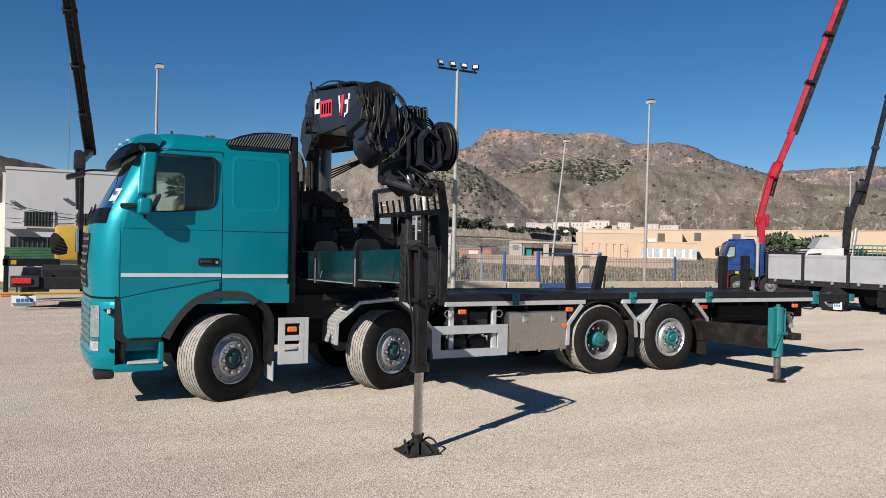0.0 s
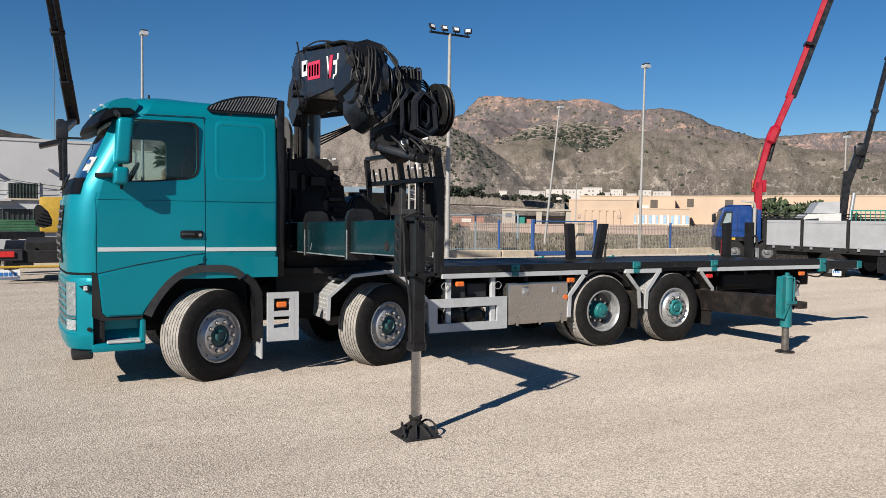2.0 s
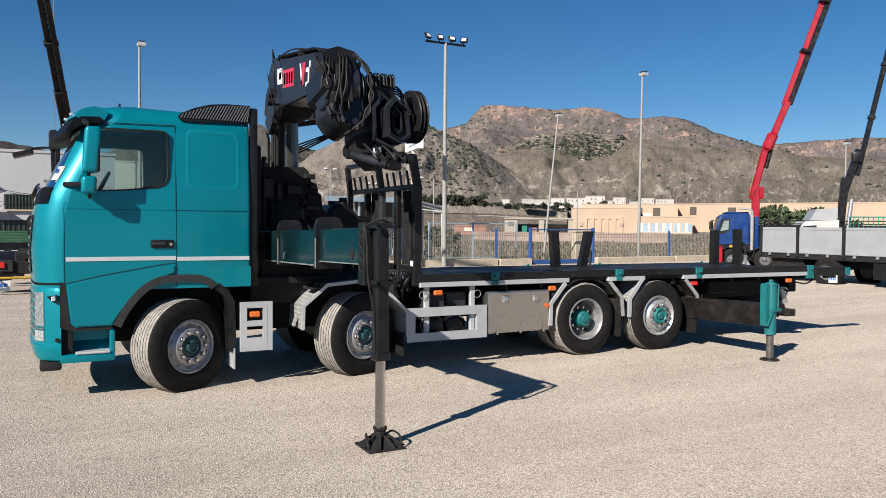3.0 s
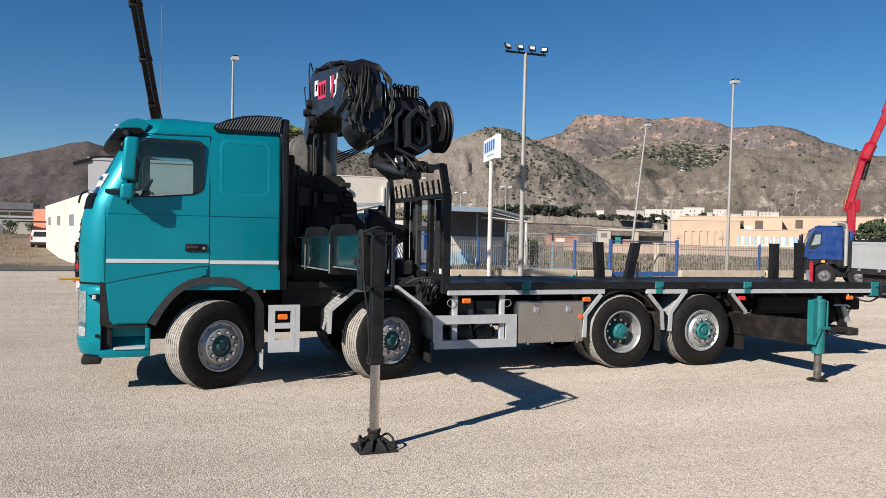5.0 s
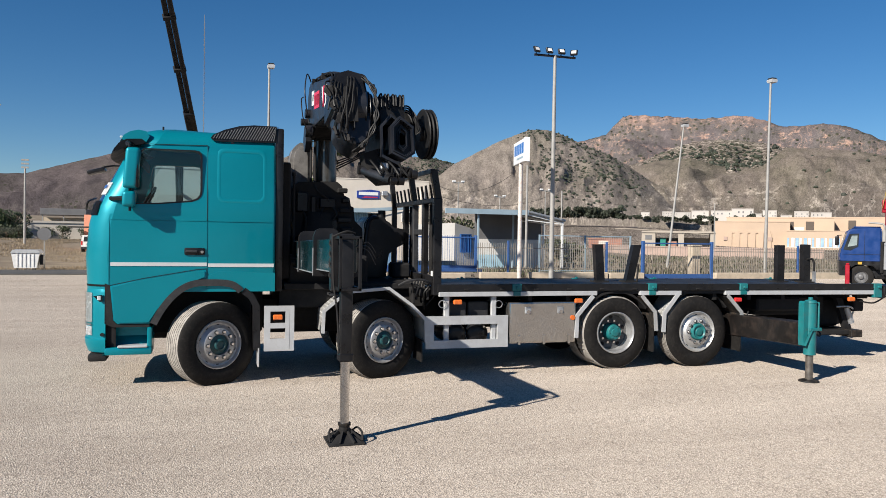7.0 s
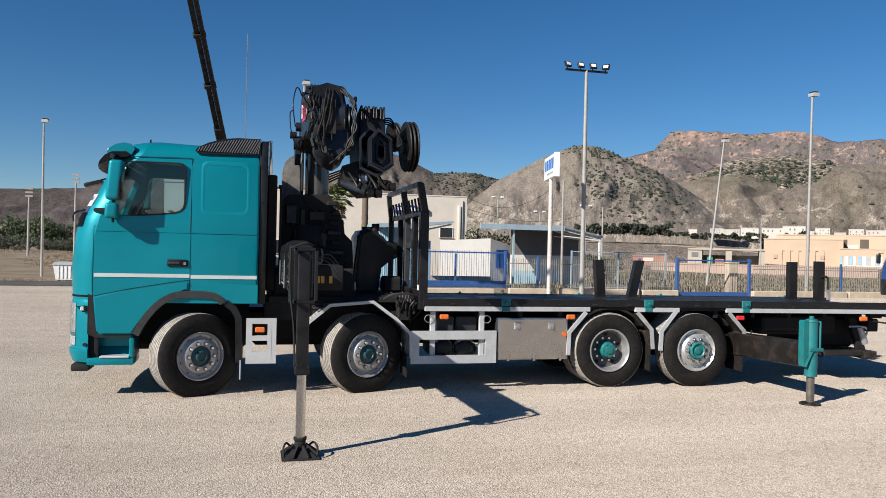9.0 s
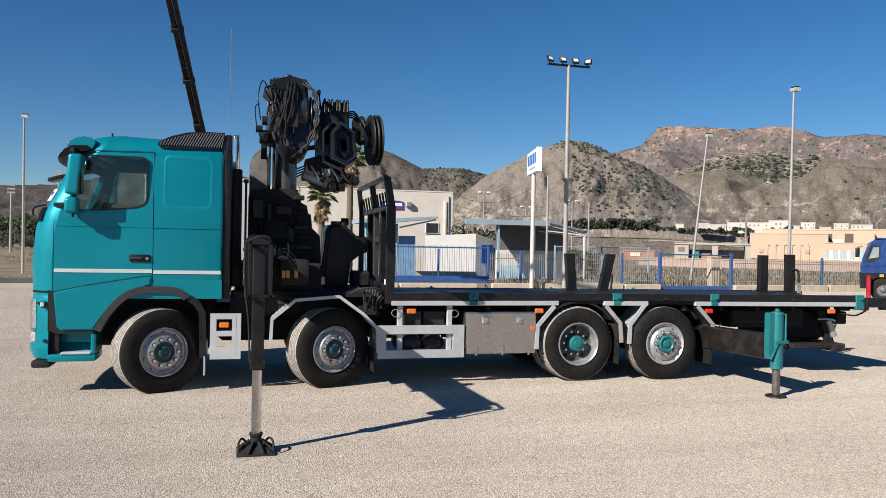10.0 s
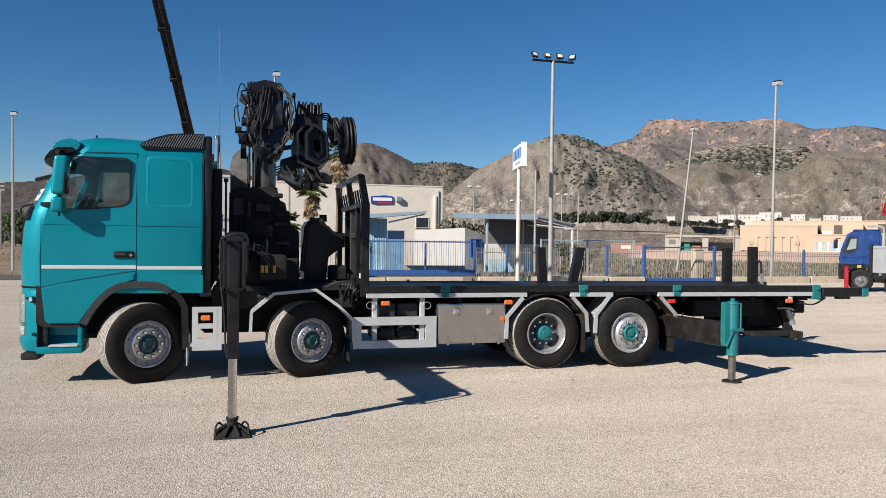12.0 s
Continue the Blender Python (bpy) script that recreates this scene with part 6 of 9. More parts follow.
for x in (0.0, 2.075, 5.56, 6.89):
    bm = cyl(bmesh.new(), (x, 0.33, 0.53), (x, 2 * YC - 0.33, 0.53), 0.075, 0.075, 12)
    if x > 5:
        bmesh.ops.create_icosphere(bm, subdivisions=2, radius=0.24, matrix=Matrix.Translation((x, YC, 0.53)))
    part("axle", bm, MATT, truck)
part("engine", boxed(-1.15, 0.55, 0.62, 1.88, 0.52, 1.25, 0.08), MATT, truck)
part("gearbox", boxed(0.55, 1.9, 0.92, 1.58, 0.52, 0.95, 0.1), MATT, truck)
part("prop_shaft", cyl(bmesh.new(), (1.9, YC, 0.72), (5.5, YC, 0.56), 0.06), MATT, truck)
part("fuel_tank", boxed(2.8, 4.9, 1.75, 2.4, 0.42, 1.0, 0.12, 3), MATT, truck)
part("under_tray", boxed(0.75, 2.75, 0.45, 2.05, 0.92, 1.16), MATT, truck)
for x in (3.14, 3.47):
    bm = lathe(bmesh.new(), [(0.05, -0.01), (0.11, 0.0), (0.15, 0.03), (0.155, 0.06), (0.155, 0.6)], (x, 0.15, 0.545), (0, 1, 0), 24)
    tk = part("air_tank", bm, BLACK, truck, "black air tank")
    part("strap", lathe(bmesh.new(), [(0.156, 0.1), (0.16, 0.1), (0.16, 0.13), (0.156, 0.13)], (x, 0.15, 0.545), (0, 1, 0), 24, True), STEEL, tk)
    part("battery_box", boxed(x - 0.155, x + 0.15, 0.16, 0.6, 0.79, 1.0, 0.015), PLASTIC, truck)

# light grey side frames
def frame_piece(x0, x1, z0, z1, holes, label, y0=0.0, y1=0.045):
    """A flat panel of uprights and bars round openings (x0, x1, z0, z1)."""
    bm = bmesh.new()
    xs = sorted({x0, x1, *[v for h in holes for v in h[:2]]})
    zs = sorted({z0, z1, *[v for h in holes for v in h[2:]]})
    for xa, xb in zip(xs, xs[1:]):
        for za, zb in zip(zs, zs[1:]):
            if not any(h[0] <= xa and xb <= h[1] and h[2] <= za and zb <= h[3] for h in holes):
                for a in (y0, y1):
                    bm.faces.new([bm.verts.new(p) for p in ((xa, a, za), (xb, a, za), (xb, a, zb), (xa, a, zb))])
    bmesh.ops.remove_doubles(bm, verts=bm.verts, dist=1e-5)
    rim = [e for e in bm.edges if len(e.link_faces) == 1]
    near = {tuple(round(c, 4) for c in v.co): v for v in bm.verts}
    for e in rim:
        a, b = e.verts
        if abs(a.co.y - y0) < 1e-5:
            c, d = near[(round(b.co.x, 4), round(y1, 4), round(b.co.z, 4))], near[(round(a.co.x, 4), round(y1, 4), round(a.co.z, 4))]
            bm.faces.new((a, b, c, d))
    return part("side_guard", bm, ALU, truck, label, smooth=0)


g1 = frame_piece(0.525, 0.90, 0.41, 0.985, [(0.60, 0.79, 0.765, 0.915), (0.60, 0.79, 0.565, 0.70)], "light grey step panel with two openings")
part("marker_lamp", boxed(0.635, 0.755, 0.0, 0.06, 0.805, 0.872, 0.012), ORANGE, g1, "orange side marker lamp")
part("mount", boxed(0.55, 0.88, 0.30, 0.45, 0.72, 0.9), MATT, g1)
part("groove", boxed(0.838, 0.842, -0.002, 0.004, 0.43, 0.965), STEEL, g1)
g2 = frame_piece(2.66, 3.855, 0.375, 0.815, [(2.775, 3.70, 0.485, 0.70)], "light grey under-run side guard")
for x in (2.93, 3.62):
    part("support", boxed(x, x + 0.075, 0.047, 0.10, 0.47, 1.09, 0.01), ALU, g2)
for x, z in ((2.80, 0.98), (3.62, 0.97)):
    part("cable_loop", tube(bmesh.new(), [(x + 0.1 + 0.055 * math.cos(a), 0.03, z + 0.05 * math.sin(a)) for a in [k * math.tau / 12 for k in range(13)]], 0.005), STEEL, g2, "grey looped cable")
for x, mt, lab in ((3.115, ORANGE, "orange side marker lamp"), (4.955, ORANGE, "orange side marker lamp"), (7.575, RED_LENS, "red side marker lamp"), (9.62, ORANGE, "orange side marker lamp")):
    part("marker_lamp", boxed(x - 0.062, x + 0.062, 0.0, 0.045, 0.972, 1.038, 0.012), mt, truck, lab)

# stainless locker
lock = part("tool_locker", boxed(3.88, 4.91, 0.02, 0.62, 0.41, 0.99, 0.018, 2), STAINLESS, truck, "brushed stainless tool locker")
part("locker_door", boxed(3.90, 4.89, 0.008, 0.022, 0.43, 0.975, 0.006), STAINLESS, lock)
for x in (4.155, 4.66):
    lt = part("latch", boxed(x - 0.05, x + 0.05, -0.004, 0.01, 0.83, 0.93, 0.01), STEEL, lock, "recessed steel latch")
    part("latch_grip", cyl(bmesh.new(), (x, -0.002, 0.86), (x, -0.02, 0.86), 0.026), CHROME, lt)
for x in (4.03, 4.41, 4.80):
    part("hinge", boxed(x - 0.018, x + 0.018, -0.006, 0.01, 0.395, 0.53, 0.004), STAINLESS, lock)
part("reflector", cyl(bmesh.new(), (4.855, 0.01, 0.765), (4.855, -0.006, 0.765), 0.036), ORANGE, lock, "round orange reflector")

# aluminium mudguards
def treads(line, y0, y1, gap=0.05):
    """Raised lozenges of chequer plate on the outer side of a folded strip."""
    bm = bmesh.new()
    for (xa, za), (xb, zb) in zip(line, line[1:]):
        a, b = Vector((xa, 0, za)), Vector((xb, 0, zb))
        d = (b - a).normalized()
        out = Vector((-d.z, 0, d.x))
        n, m = max(1, int((b - a).length / gap)), int((y1 - y0) / gap)
        for i in range(n):
            for j in range(m):
                c = a + d * (i + 0.5) * (b - a).length / n + Vector((0, y0 + (j + 0.5) * (y1 - y0) / m, 0)) + out * 0.012
                w = (d + Vector((0, 1 if (i + j) % 2 else -1, 0))).normalized() * 0.021
                q = w.cross(out).normalized() * 0.008
                lo = [bm.verts.new(c + v) for v in (-w, -q, w, q)]
                hi = [bm.verts.new(c + v * 0.6 + out * 0.008) for v in (-w, -q, w, q)]
                bm.faces.new(hi)
                for k in range(4):
                    bm.faces.new((lo[k], lo[(k + 1) % 4], hi[(k + 1) % 4], hi[k]))
    bmesh.ops.recalc_face_normals(bm, faces=bm.faces)
    return bm


for y0, lip in ((0.0, 0.0), (2 * YC - 0.45, 0.43)):
    f2 = [(1.29, 0.62), (1.30, 0.90), (1.585, 1.135), (2.14, 1.18), (2.44, 0.96), (2.635, 0.77), (2.645, 0.46)]
    m2 = part("mudguard", band(bmesh.new(), f2, 0.02, y0 - 0.13 * (y0 > 1), y0 + 0.45 + 0.13 * (y0 < 1)), CHEQUER, truck, "chequer-plate aluminium mudguard")
    part("lip", band(bmesh.new(), [(x, z) for x, z in f2], 0.042, y0 + lip - 0.008, y0 + lip + 0.014), ALU, m2)
    part("flap", boxed(2.60, 2.615, y0, y0 + 0.42, 0.20, 0.50), RUBBER, m2)
    if y0 < 1:
        # lozenges are painted white for the light they catch on the plate
        part("tread_pattern", treads(f2[:4], 0.02, 0.57), SIGN_WHITE, m2, kind="stuff", smooth=0)
        part("strap", boxed(1.36, 1.50, 0.06, 0.30, 1.10, 1.135, 0.015, 2), PLASTIC, m2, "worn rubber strap")
    for line, flap in (([(4.945, 0.47), (4.955, 0.78), (5.20, 1.055)], None), ([(5.93, 1.055), (6.145, 0.82), (6.165, 0.55)], (6.155, 0.24)),
                       ([(6.345, 0.53), (6.355, 0.80), (6.575, 1.085)], None), ([(7.36, 1.055), (7.60, 0.80), (7.625, 0.52)], (7.615, 0.22))):
        # guards behind a wheel are dark steel for their shaded, dirty inner faces
        m3 = part("mudguard", band(bmesh.new(), line, 0.018, y0, y0 + 0.45), CHEQUER if flap is None else RUSTY, truck, "chequer-plate aluminium mudguard")
        part("lip", band(bmesh.new(), line, 0.058, y0 + lip - 0.008, y0 + lip + 0.014), ALU if flap is None else CHEQUER, m3)
        if flap is None and y0 < 1:
            # white here too, as a painted highlight on the raised bars
            part("tread_pattern", treads(line, 0.02, 0.44), SIGN_WHITE, m3, kind="stuff", smooth=0)
        if flap:
            part("flap", boxed(flap[0] - 0.008, flap[0] + 0.008, y0, y0 + 0.42, flap[1], flap[1] + 0.36), RUBBER, m3, "black rubber mud flap")
    for xc in (5.56, 6.97):
        arc = [(xc + 0.60 * math.cos(a), 0.535 + 0.585 * math.sin(a)) for a in [radians(35 + 110 * k / 12) for k in range(13)]]
        part("wheel_arch", band(bmesh.new(), arc[::-1], 0.03, y0 + 0.01, y0 + 0.5), MATT, truck, "black inner wheel arch")
part("rubber_foot", boxed(1.50, 1.62, 0.02, 0.12, 1.13, 1.19, 0.01), RUSTY, truck)

# ---- deck ----
deck = part("deck", boxed(2.82, 10.16, 0.05, 2 * YC - 0.05, 1.10, 1.165), DECK, truck, "black worn steel deck")
for k in range(18):
    x = 2.84 + k * 0.406
    part("plank", boxed(x, x + 0.398, 0.055, 2 * YC - 0.055, 1.165, 1.178, 0.003), DECK, deck)
for y0 in (0.0, 2 * YC - 0.05):
    r = part("deck_rail", boxed(2.82, 10.16, y0, y0 + 0.05, 1.148, 1.252 if y0 < 1 else 1.185, 0.006), BLACK, truck, "black deck side rail")
    for xa, xb in ((2.84, 5.24), (5.92, 6.60), (7.34, 10.02)):
        part("light_strip", boxed(xa, xb, y0 - 0.004, y0 + 0.045, 1.082, 1.146, 0.004), ALU, truck, "pale aluminium side strip")
    for k in range(14):
        x = 3.2 + k * 0.52
        part("rope_hook", boxed(x, x + 0.07, y0 - 0.012, y0 + 0.002, 1.165, 1.19, 0.004), MATT, r)
    for x, w in ((3.98, 0.07), (6.12, 0.07), (7.65, 0.07), (10.09, 0.075)):
        cl = part("twist_lock", boxed(x - w, x + w, y0 - 0.018, y0 + 0.06, 1.155 if x < 10 else 1.03, 1.256 if y0 < 1 else 1.19, 0.008), TEAL_PART, truck, "teal container lock")
        part("lock_lower", boxed(x - w * 0.8, x + w * 0.8, y0 - 0.012, y0 + 0.03, 1.085, 1.15, 0.006), TEAL_PART, cl)
        part("lock_pin", cyl(bmesh.new(), (x, y0 - 0.018, 1.20), (x, y0 - 0.05, 1.20), 0.018), TEAL_PART, cl)
tail = part("tail_beam", boxed(10.16, 10.26, 0.0, 2 * YC, 1.02, 1.175, 0.01), BLACK, truck, "black rear cross beam")
xt = part("rear_extension", boxed(10.20, 11.02, -0.02, 0.10, 1.07, 1.215, 0.01), BLACK, truck, "black deck extension beam with a teal lock")
part("twist_lock", boxed(10.92, 11.04, -0.035, 0.115, 1.075, 1.205, 0.01), TEAL_PART, xt, "teal container lock")
part("extension_plate", boxed(10.5, 10.72, 0.0, 0.09, 1.03, 1.068), MATT, xt)
part("rear_extension", boxed(10.20, 11.02, 2 * YC - 0.10, 2 * YC + 0.02, 1.05, 1.18, 0.01), BLACK, truck)
for x in [3.0 + 0.6 * k for k in range(12)]:
    part("cross_bearer", boxed(x, x + 0.06, 0.1, 2 * YC - 0.1, 1.0, 1.10), MATT, truck)
part("rear_box", boxed(8.2, 9.5, 0.45, 2.05, 0.72, 1.02, 0.02), MATT, truck)
part("spare_carrier", boxed(8.1, 8.9, 0.25, 0.7, 0.80, 1.02, 0.03), MATT, truck)
part("towing_frame", boxed(9.3, 10.0, 0.65, 1.85, 0.50, 0.98, 0.04), MATT, truck)
part("under_run_bar", boxed(9.86, 10.08, 0.25, 2 * YC - 0.25, 0.36, 0.48, 0.012), RUSTY, truck, "dark rear under-run bar")
part("step_plate", boxed(9.2, 9.9, 0.3, 0.75, 0.40, 0.47, 0.01), MATT, truck)
for y in (0.45, 1.95):
    part("bar_hanger", beam(bmesh.new(), (9.96, y, 0.46), (9.75, y, 1.02), 0.08, 0.12), MATT, truck)
ht = part("tow_hitch", prism(bmesh.new(), [(9.95, 0.55), (10.05, 0.52), (10.30, 0.56), (10.32, 0.61), (10.24, 0.64), (10.26, 0.80), (10.18, 0.90), (9.98, 0.92)], 0.75, 1.15, "y"), RUSTY, truck, "worn grey tow hitch")
part("coupling", cyl(bmesh.new(), (9.90, 0.42, 0.84), (10.0, 0.42, 0.58), 0.055), STEEL, ht)
part("coupling_hose", tube(bmesh.new(), curve_pts([(9.7, 0.4, 0.85), (9.85, 0.3, 0.86), (9.98, 0.35, 0.80), (10.0, 0.4, 0.7)]), 0.016), STEEL, ht)
part("lamp_cluster", boxed(9.95, 10.14, 0.3, 0.75, 0.78, 0.98, 0.02), MATT, truck)
part("chain", tube(bmesh.new(), curve_pts([(9.85, 0.1, 0.97), (10.1, 0.08, 0.94), (10.3, 0.05, 1.05)]), 0.013), RUSTY, truck)
part("cable", tube(bmesh.new(), curve_pts([(7.68, 0.05, 0.78), (7.75, 0.05, 0.74), (7.82, 0.1, 0.82)]), 0.01), MATT, truck)
for y in (0.2, 2 * YC - 0.3):
    part("rear_lamp", boxed(9.9, 10.1, y, y + 0.1, 1.0, 1.06), MATT, truck)

# the rear bogie and tail stand slightly askew of the cab
for o in truck.children_recursive:
    if o.name.startswith("wheel") and o.parent == truck:
        o.location.y -= 0.065 * max(0.0, o.location.x - 5.2)
    elif o.parent == truck or not o.parent.name.startswith("wheel"):
        xs = [vert.co.x for vert in o.data.vertices]
        if min(xs) < 5.1 and max(xs) > 5.3:
            bm = bmesh.new()
            bm.from_mesh(o.data)
            bmesh.ops.bisect_plane(bm, geom=bm.verts[:] + bm.edges[:] + bm.faces[:], plane_co=(5.2, 0, 0), plane_no=(1, 0, 0))
            bm.to_mesh(o.data)
            bm.free()
        for vert in o.data.vertices:
            vert.co.y -= 0.065 * max(0.0, vert.co.x - 5.2)

# ---- headboard ----
hb = part("headboard_post", boxed(2.76, 2.88, 0.03, 0.13, 1.10, 2.42, 0.01), BLACK, truck, "black steel headboard frame")
part("slant_post", beam(bmesh.new(), (2.83, 0.08, 2.40), (2.755, 0.08, 2.80), 0.09, 0.08, (0, 1, 0)), BLACK, hb)
part("far_post", boxed(2.74, 2.82, 2 * YC - 0.15, 2 * YC - 0.07, 1.2, 2.40, 0.01), BLACK, hb)
part("slant_post", beam(bmesh.new(), (2.78, 2 * YC - 0.11, 2.38), (2.73, 2 * YC - 0.11, 2.78), 0.07, 0.08, (0, 1, 0)), BLACK, hb)
part("top_rail", boxed(2.71, 2.78, 0.04, 2 * YC - 0.07, 2.75, 2.82, 0.01), BLACK, hb)
part("mid_rail", boxed(2.77, 2.86, 0.13, 2 * YC - 0.15, 2.36, 2.43, 0.01), BLACK, hb)
part("slant_post", beam(bmesh.new(), (2.81, 1.22, 2.40), (2.745, 1.22, 2.78), 0.08, 0.07, (0, 1, 0)), BLACK, hb)
for y in (0.30, 0.52, 0.74, 0.96, 1.50, 1.74, 1.98, 2.22):
    part("bar", beam(bmesh.new(), (2.81, y, 2.42), (2.775, y, 2.62), 0.026, 0.026), BLACK, hb)
for y in (0.62, 1.17, 1.72):
    part("stile", boxed(2.78, 2.86, y, y + 0.1, 1.2, 2.37, 0.01), PLASTIC if y == 1.17 else BLACK, hb)
part("panel", boxed(2.863, 2.876, 0.13, 0.62, 1.36, 2.36), MATT, hb)
part("panel", boxed(2.863, 2.876, 1.27, 1.72, 1.36, 2.36), MATT, hb)
part("cross_tie", boxed(2.785, 2.855, 0.72, 1.17, 1.92, 2.0, 0.01), PLASTIC, hb)
part("lower_rail", boxed(2.78, 2.86, 0.13, 2 * YC - 0.15, 1.26, 1.36, 0.01), BLACK, hb)
part("marker_plate", boxed(2.752, 2.76, 0.05, 0.12, 1.36, 1.43), SIGN_WHITE, hb, "small white plate")

# ---- loose stakes on the deck ----
def stake(x, y, lean, h=0.63, w=0.15):
    s = thing("deck_stake", "black steel stake standing on the deck", "stake", (x, y, 1.178), group="deck stakes")
    bm = prism(bmesh.new(), [(-w / 2, 0), (w / 2, 0), (w / 2 + lean, h), (-w / 2 + lean, h)], -0.05, 0.05, "y")
    part("upright", bm, BLACK, s)
    part("foot", boxed(-w / 2 - 0.05, w / 2 + 0.05, -0.1, 0.1, 0, 0.02), MATT, s)
    return s


stake(6.15, 1.58, -0.05)
s2 = stake(6.70, 1.58, 0.14)
part("gas_strut", tube(bmesh.new(), [(0.13, -0.06, 0.0), (0.15, -0.07, 0.3)], 0.018), MATT, s2)
stake(9.66, 1.39, 0.0, 0.66)
s4 = stake(10.06, 1.20, -0.01, 0.68)
part("hook", tube(bmesh.new(), curve_pts([(-0.02, -0.06, 0.42), (0.10, -0.08, 0.40), (0.12, -0.08, 0.2)]), 0.02), MATT, s4)
part("clip", boxed(0.10, 0.15, -0.1, -0.06, 0.0, 0.2), STEEL, s4, "bright steel clip")

# ---- loader crane behind the cab, half unfolded towards the near flank, with one outrigger out ----
crane = thing("loader_crane", "black folding loader crane with hoses, reels and an extended outrigger leg", "crane", (0, 0, 0))
H = random.Random(7)
part("base", boxed(0.86, 1.95, 0.45, 2.05, 1.14, 1.62, 0.03), MATT, crane)
part("base_plate", boxed(0.80, 2.74, 0.35, 2.15, 1.165, 1.25, 0.01), MATT, crane)
part("turret", lathe(bmesh.new(), [(0.42, 0.0), (0.42, 0.25), (0.36, 0.30), (0.33, 0.55), (0.30, 0.6)], (1.36, 1.25, 1.62), (0, 0, 1), 28), MATT, crane)
bm = prism(bmesh.new(), [(0.0, 1.55), (0.0, 3.02), (0.03, 3.14), (0.09, 3.22), (0.15, 3.26), (0.22, 3.24), (0.27, 3.17), (0.30, 3.06), (0.30, 1.55)], 1.50, 1.95, "y")
bm.transform(Matrix.Translation((0.985, 0, 0)))
bmesh.ops.bevel(bm, geom=[e for e in bm.edges if abs(e.verts[0].co.y - e.verts[1].co.y) < 1e-4], offset=0.05, segments=2, affect="EDGES")
part("column_cover", bm, DUSTY, crane, "dusty grey rounded column cover")
post = part("column", cyl(bmesh.new(), (1.49, 1.50, 1.6), (1.49, 1.50, 3.36), 0.172, 0.172, 36), POST, crane, "dark polished crane column")
part("collar", cyl(bmesh.new(), (1.49, 1.50, 2.60), (1.49, 1.50, 2.68), 0.20, 0.20, 30), MATT, post)
part("side_rail", boxed(1.30, 1.335, 1.28, 1.36, 2.4, 3.3, 0.01), MATT, post)
part("side_rail", boxed(1.245, 1.275, 1.28, 1.36, 2.4, 3.3, 0.01), MATT, post)
part("valve_tower", prism(bmesh.new(), [(0.975, 1.3), (0.975, 2.56), (1.05, 2.64), (1.60, 2.66), (1.67, 2.60), (1.70, 2.47), (1.78, 2.43), (1.80, 2.32), (1.84, 2.30), (1.86, 2.11), (1.97, 2.0), (1.99, 1.71), (1.99, 1.3)], 1.02, 1.9, "y"), MATT, crane, "black valve tower stepping down to the rear")
for k in range(7):
    z = 1.66 + 0.14 * k
    part("valve_fitting", boxed(1.60 + 0.03 * (k % 3), 1.86 - 0.02 * k, 0.95, 1.03, z, z + 0.07, 0.012), BLACK if k % 2 else MATT, crane)
for x0, x1, z0, z1, d in ((1.02, 1.18, 2.22, 2.50, 0.06), (1.22, 1.30, 1.9, 2.45, 0.04), (1.34, 1.56, 2.28, 2.42, 0.09), (1.05, 1.40, 1.72, 1.86, 0.10), (1.44, 1.60, 1.80, 2.12, 0.07)):
    part("valve_block", boxed(x0, x1, 1.02 - d, 1.03, z0, z1, 0.015), BLACK, crane)
for x, r, pts in ((1.10, 0.016, ((0, 2.24), (0.05, 2.1), (0.02, 1.86))), (1.26, 0.012, ((0.0, 2.6), (0.06, 2.5), (0.22, 2.4))), (1.52, 0.018, ((0, 2.3), (0.06, 2.2), (0.0, 2.1))), (1.40, 0.014, ((0, 2.3), (-0.08, 2.05), (-0.03, 1.84)))):
    part("hose", tube(bmesh.new(), curve_pts([(x + dx, 0.95 - 0.03 * (i == 1), z) for i, (dx, z) in enumerate(pts)], 5), r, 6), BLACK, crane)
# the boom and all that hangs on it swing about the pivot over the column
LIFT = Matrix.Translation((0, 1.12, 3.62)) @ Matrix.Rotation(radians(-11.5), 4, "X") @ Matrix.Translation((0, -1.12, -3.62))
standing = set(crane.children_recursive)
# solid foot of the boom and its pivots
bm = prism(bmesh.new(), [(1.52, 3.36), (1.05, 3.28), (0.72, 3.30), (0.72, 3.55), (0.95, 3.85), (1.2, 3.88), (1.5, 3.75), (1.64, 3.5)], 1.21, 1.68, "x")
bmesh.ops.bevel(bm, geom=list(bm.edges), offset=0.03, segments=1, affect="EDGES")
part("boom_foot", bm, MATT, crane)
part("pivot", cyl(bmesh.new(), (1.14, 1.12, 3.62), (1.72, 1.12, 3.62), 0.065, 0.065, 18), CRANE, crane)
part("pivot", cyl(bmesh.new(), (1.10, 0.82, 3.26), (1.2, 0.82, 3.26), 0.08, 0.08, 18), CRANE, crane)
part("pivot_cap", cyl(bmesh.new(), (1.05, 0.86, 3.40), (1.14, 0.86, 3.40), 0.05, 0.05, 14), BLACK, crane)
part("hose", tube(bmesh.new(), curve_pts([(1.10, 0.95, 3.80), (1.04, 0.70, 3.66), (1.05, 0.66, 3.42), (1.10, 0.70, 3.25), (1.16, 0.75, 3.14)], 4), 0.008, 6), BLACK, crane)


# the boom: a box that falls towards the near flank
BOOM = Matrix.Translation((1.41, 1.15, 3.79)) @ Matrix.Rotation(radians(16.5), 4, "X")


def boom_prism(x0, x1, pts):
    bm = prism(bmesh.new(), pts, x0, x1, "x")
    bm.transform(BOOM)
    return bm


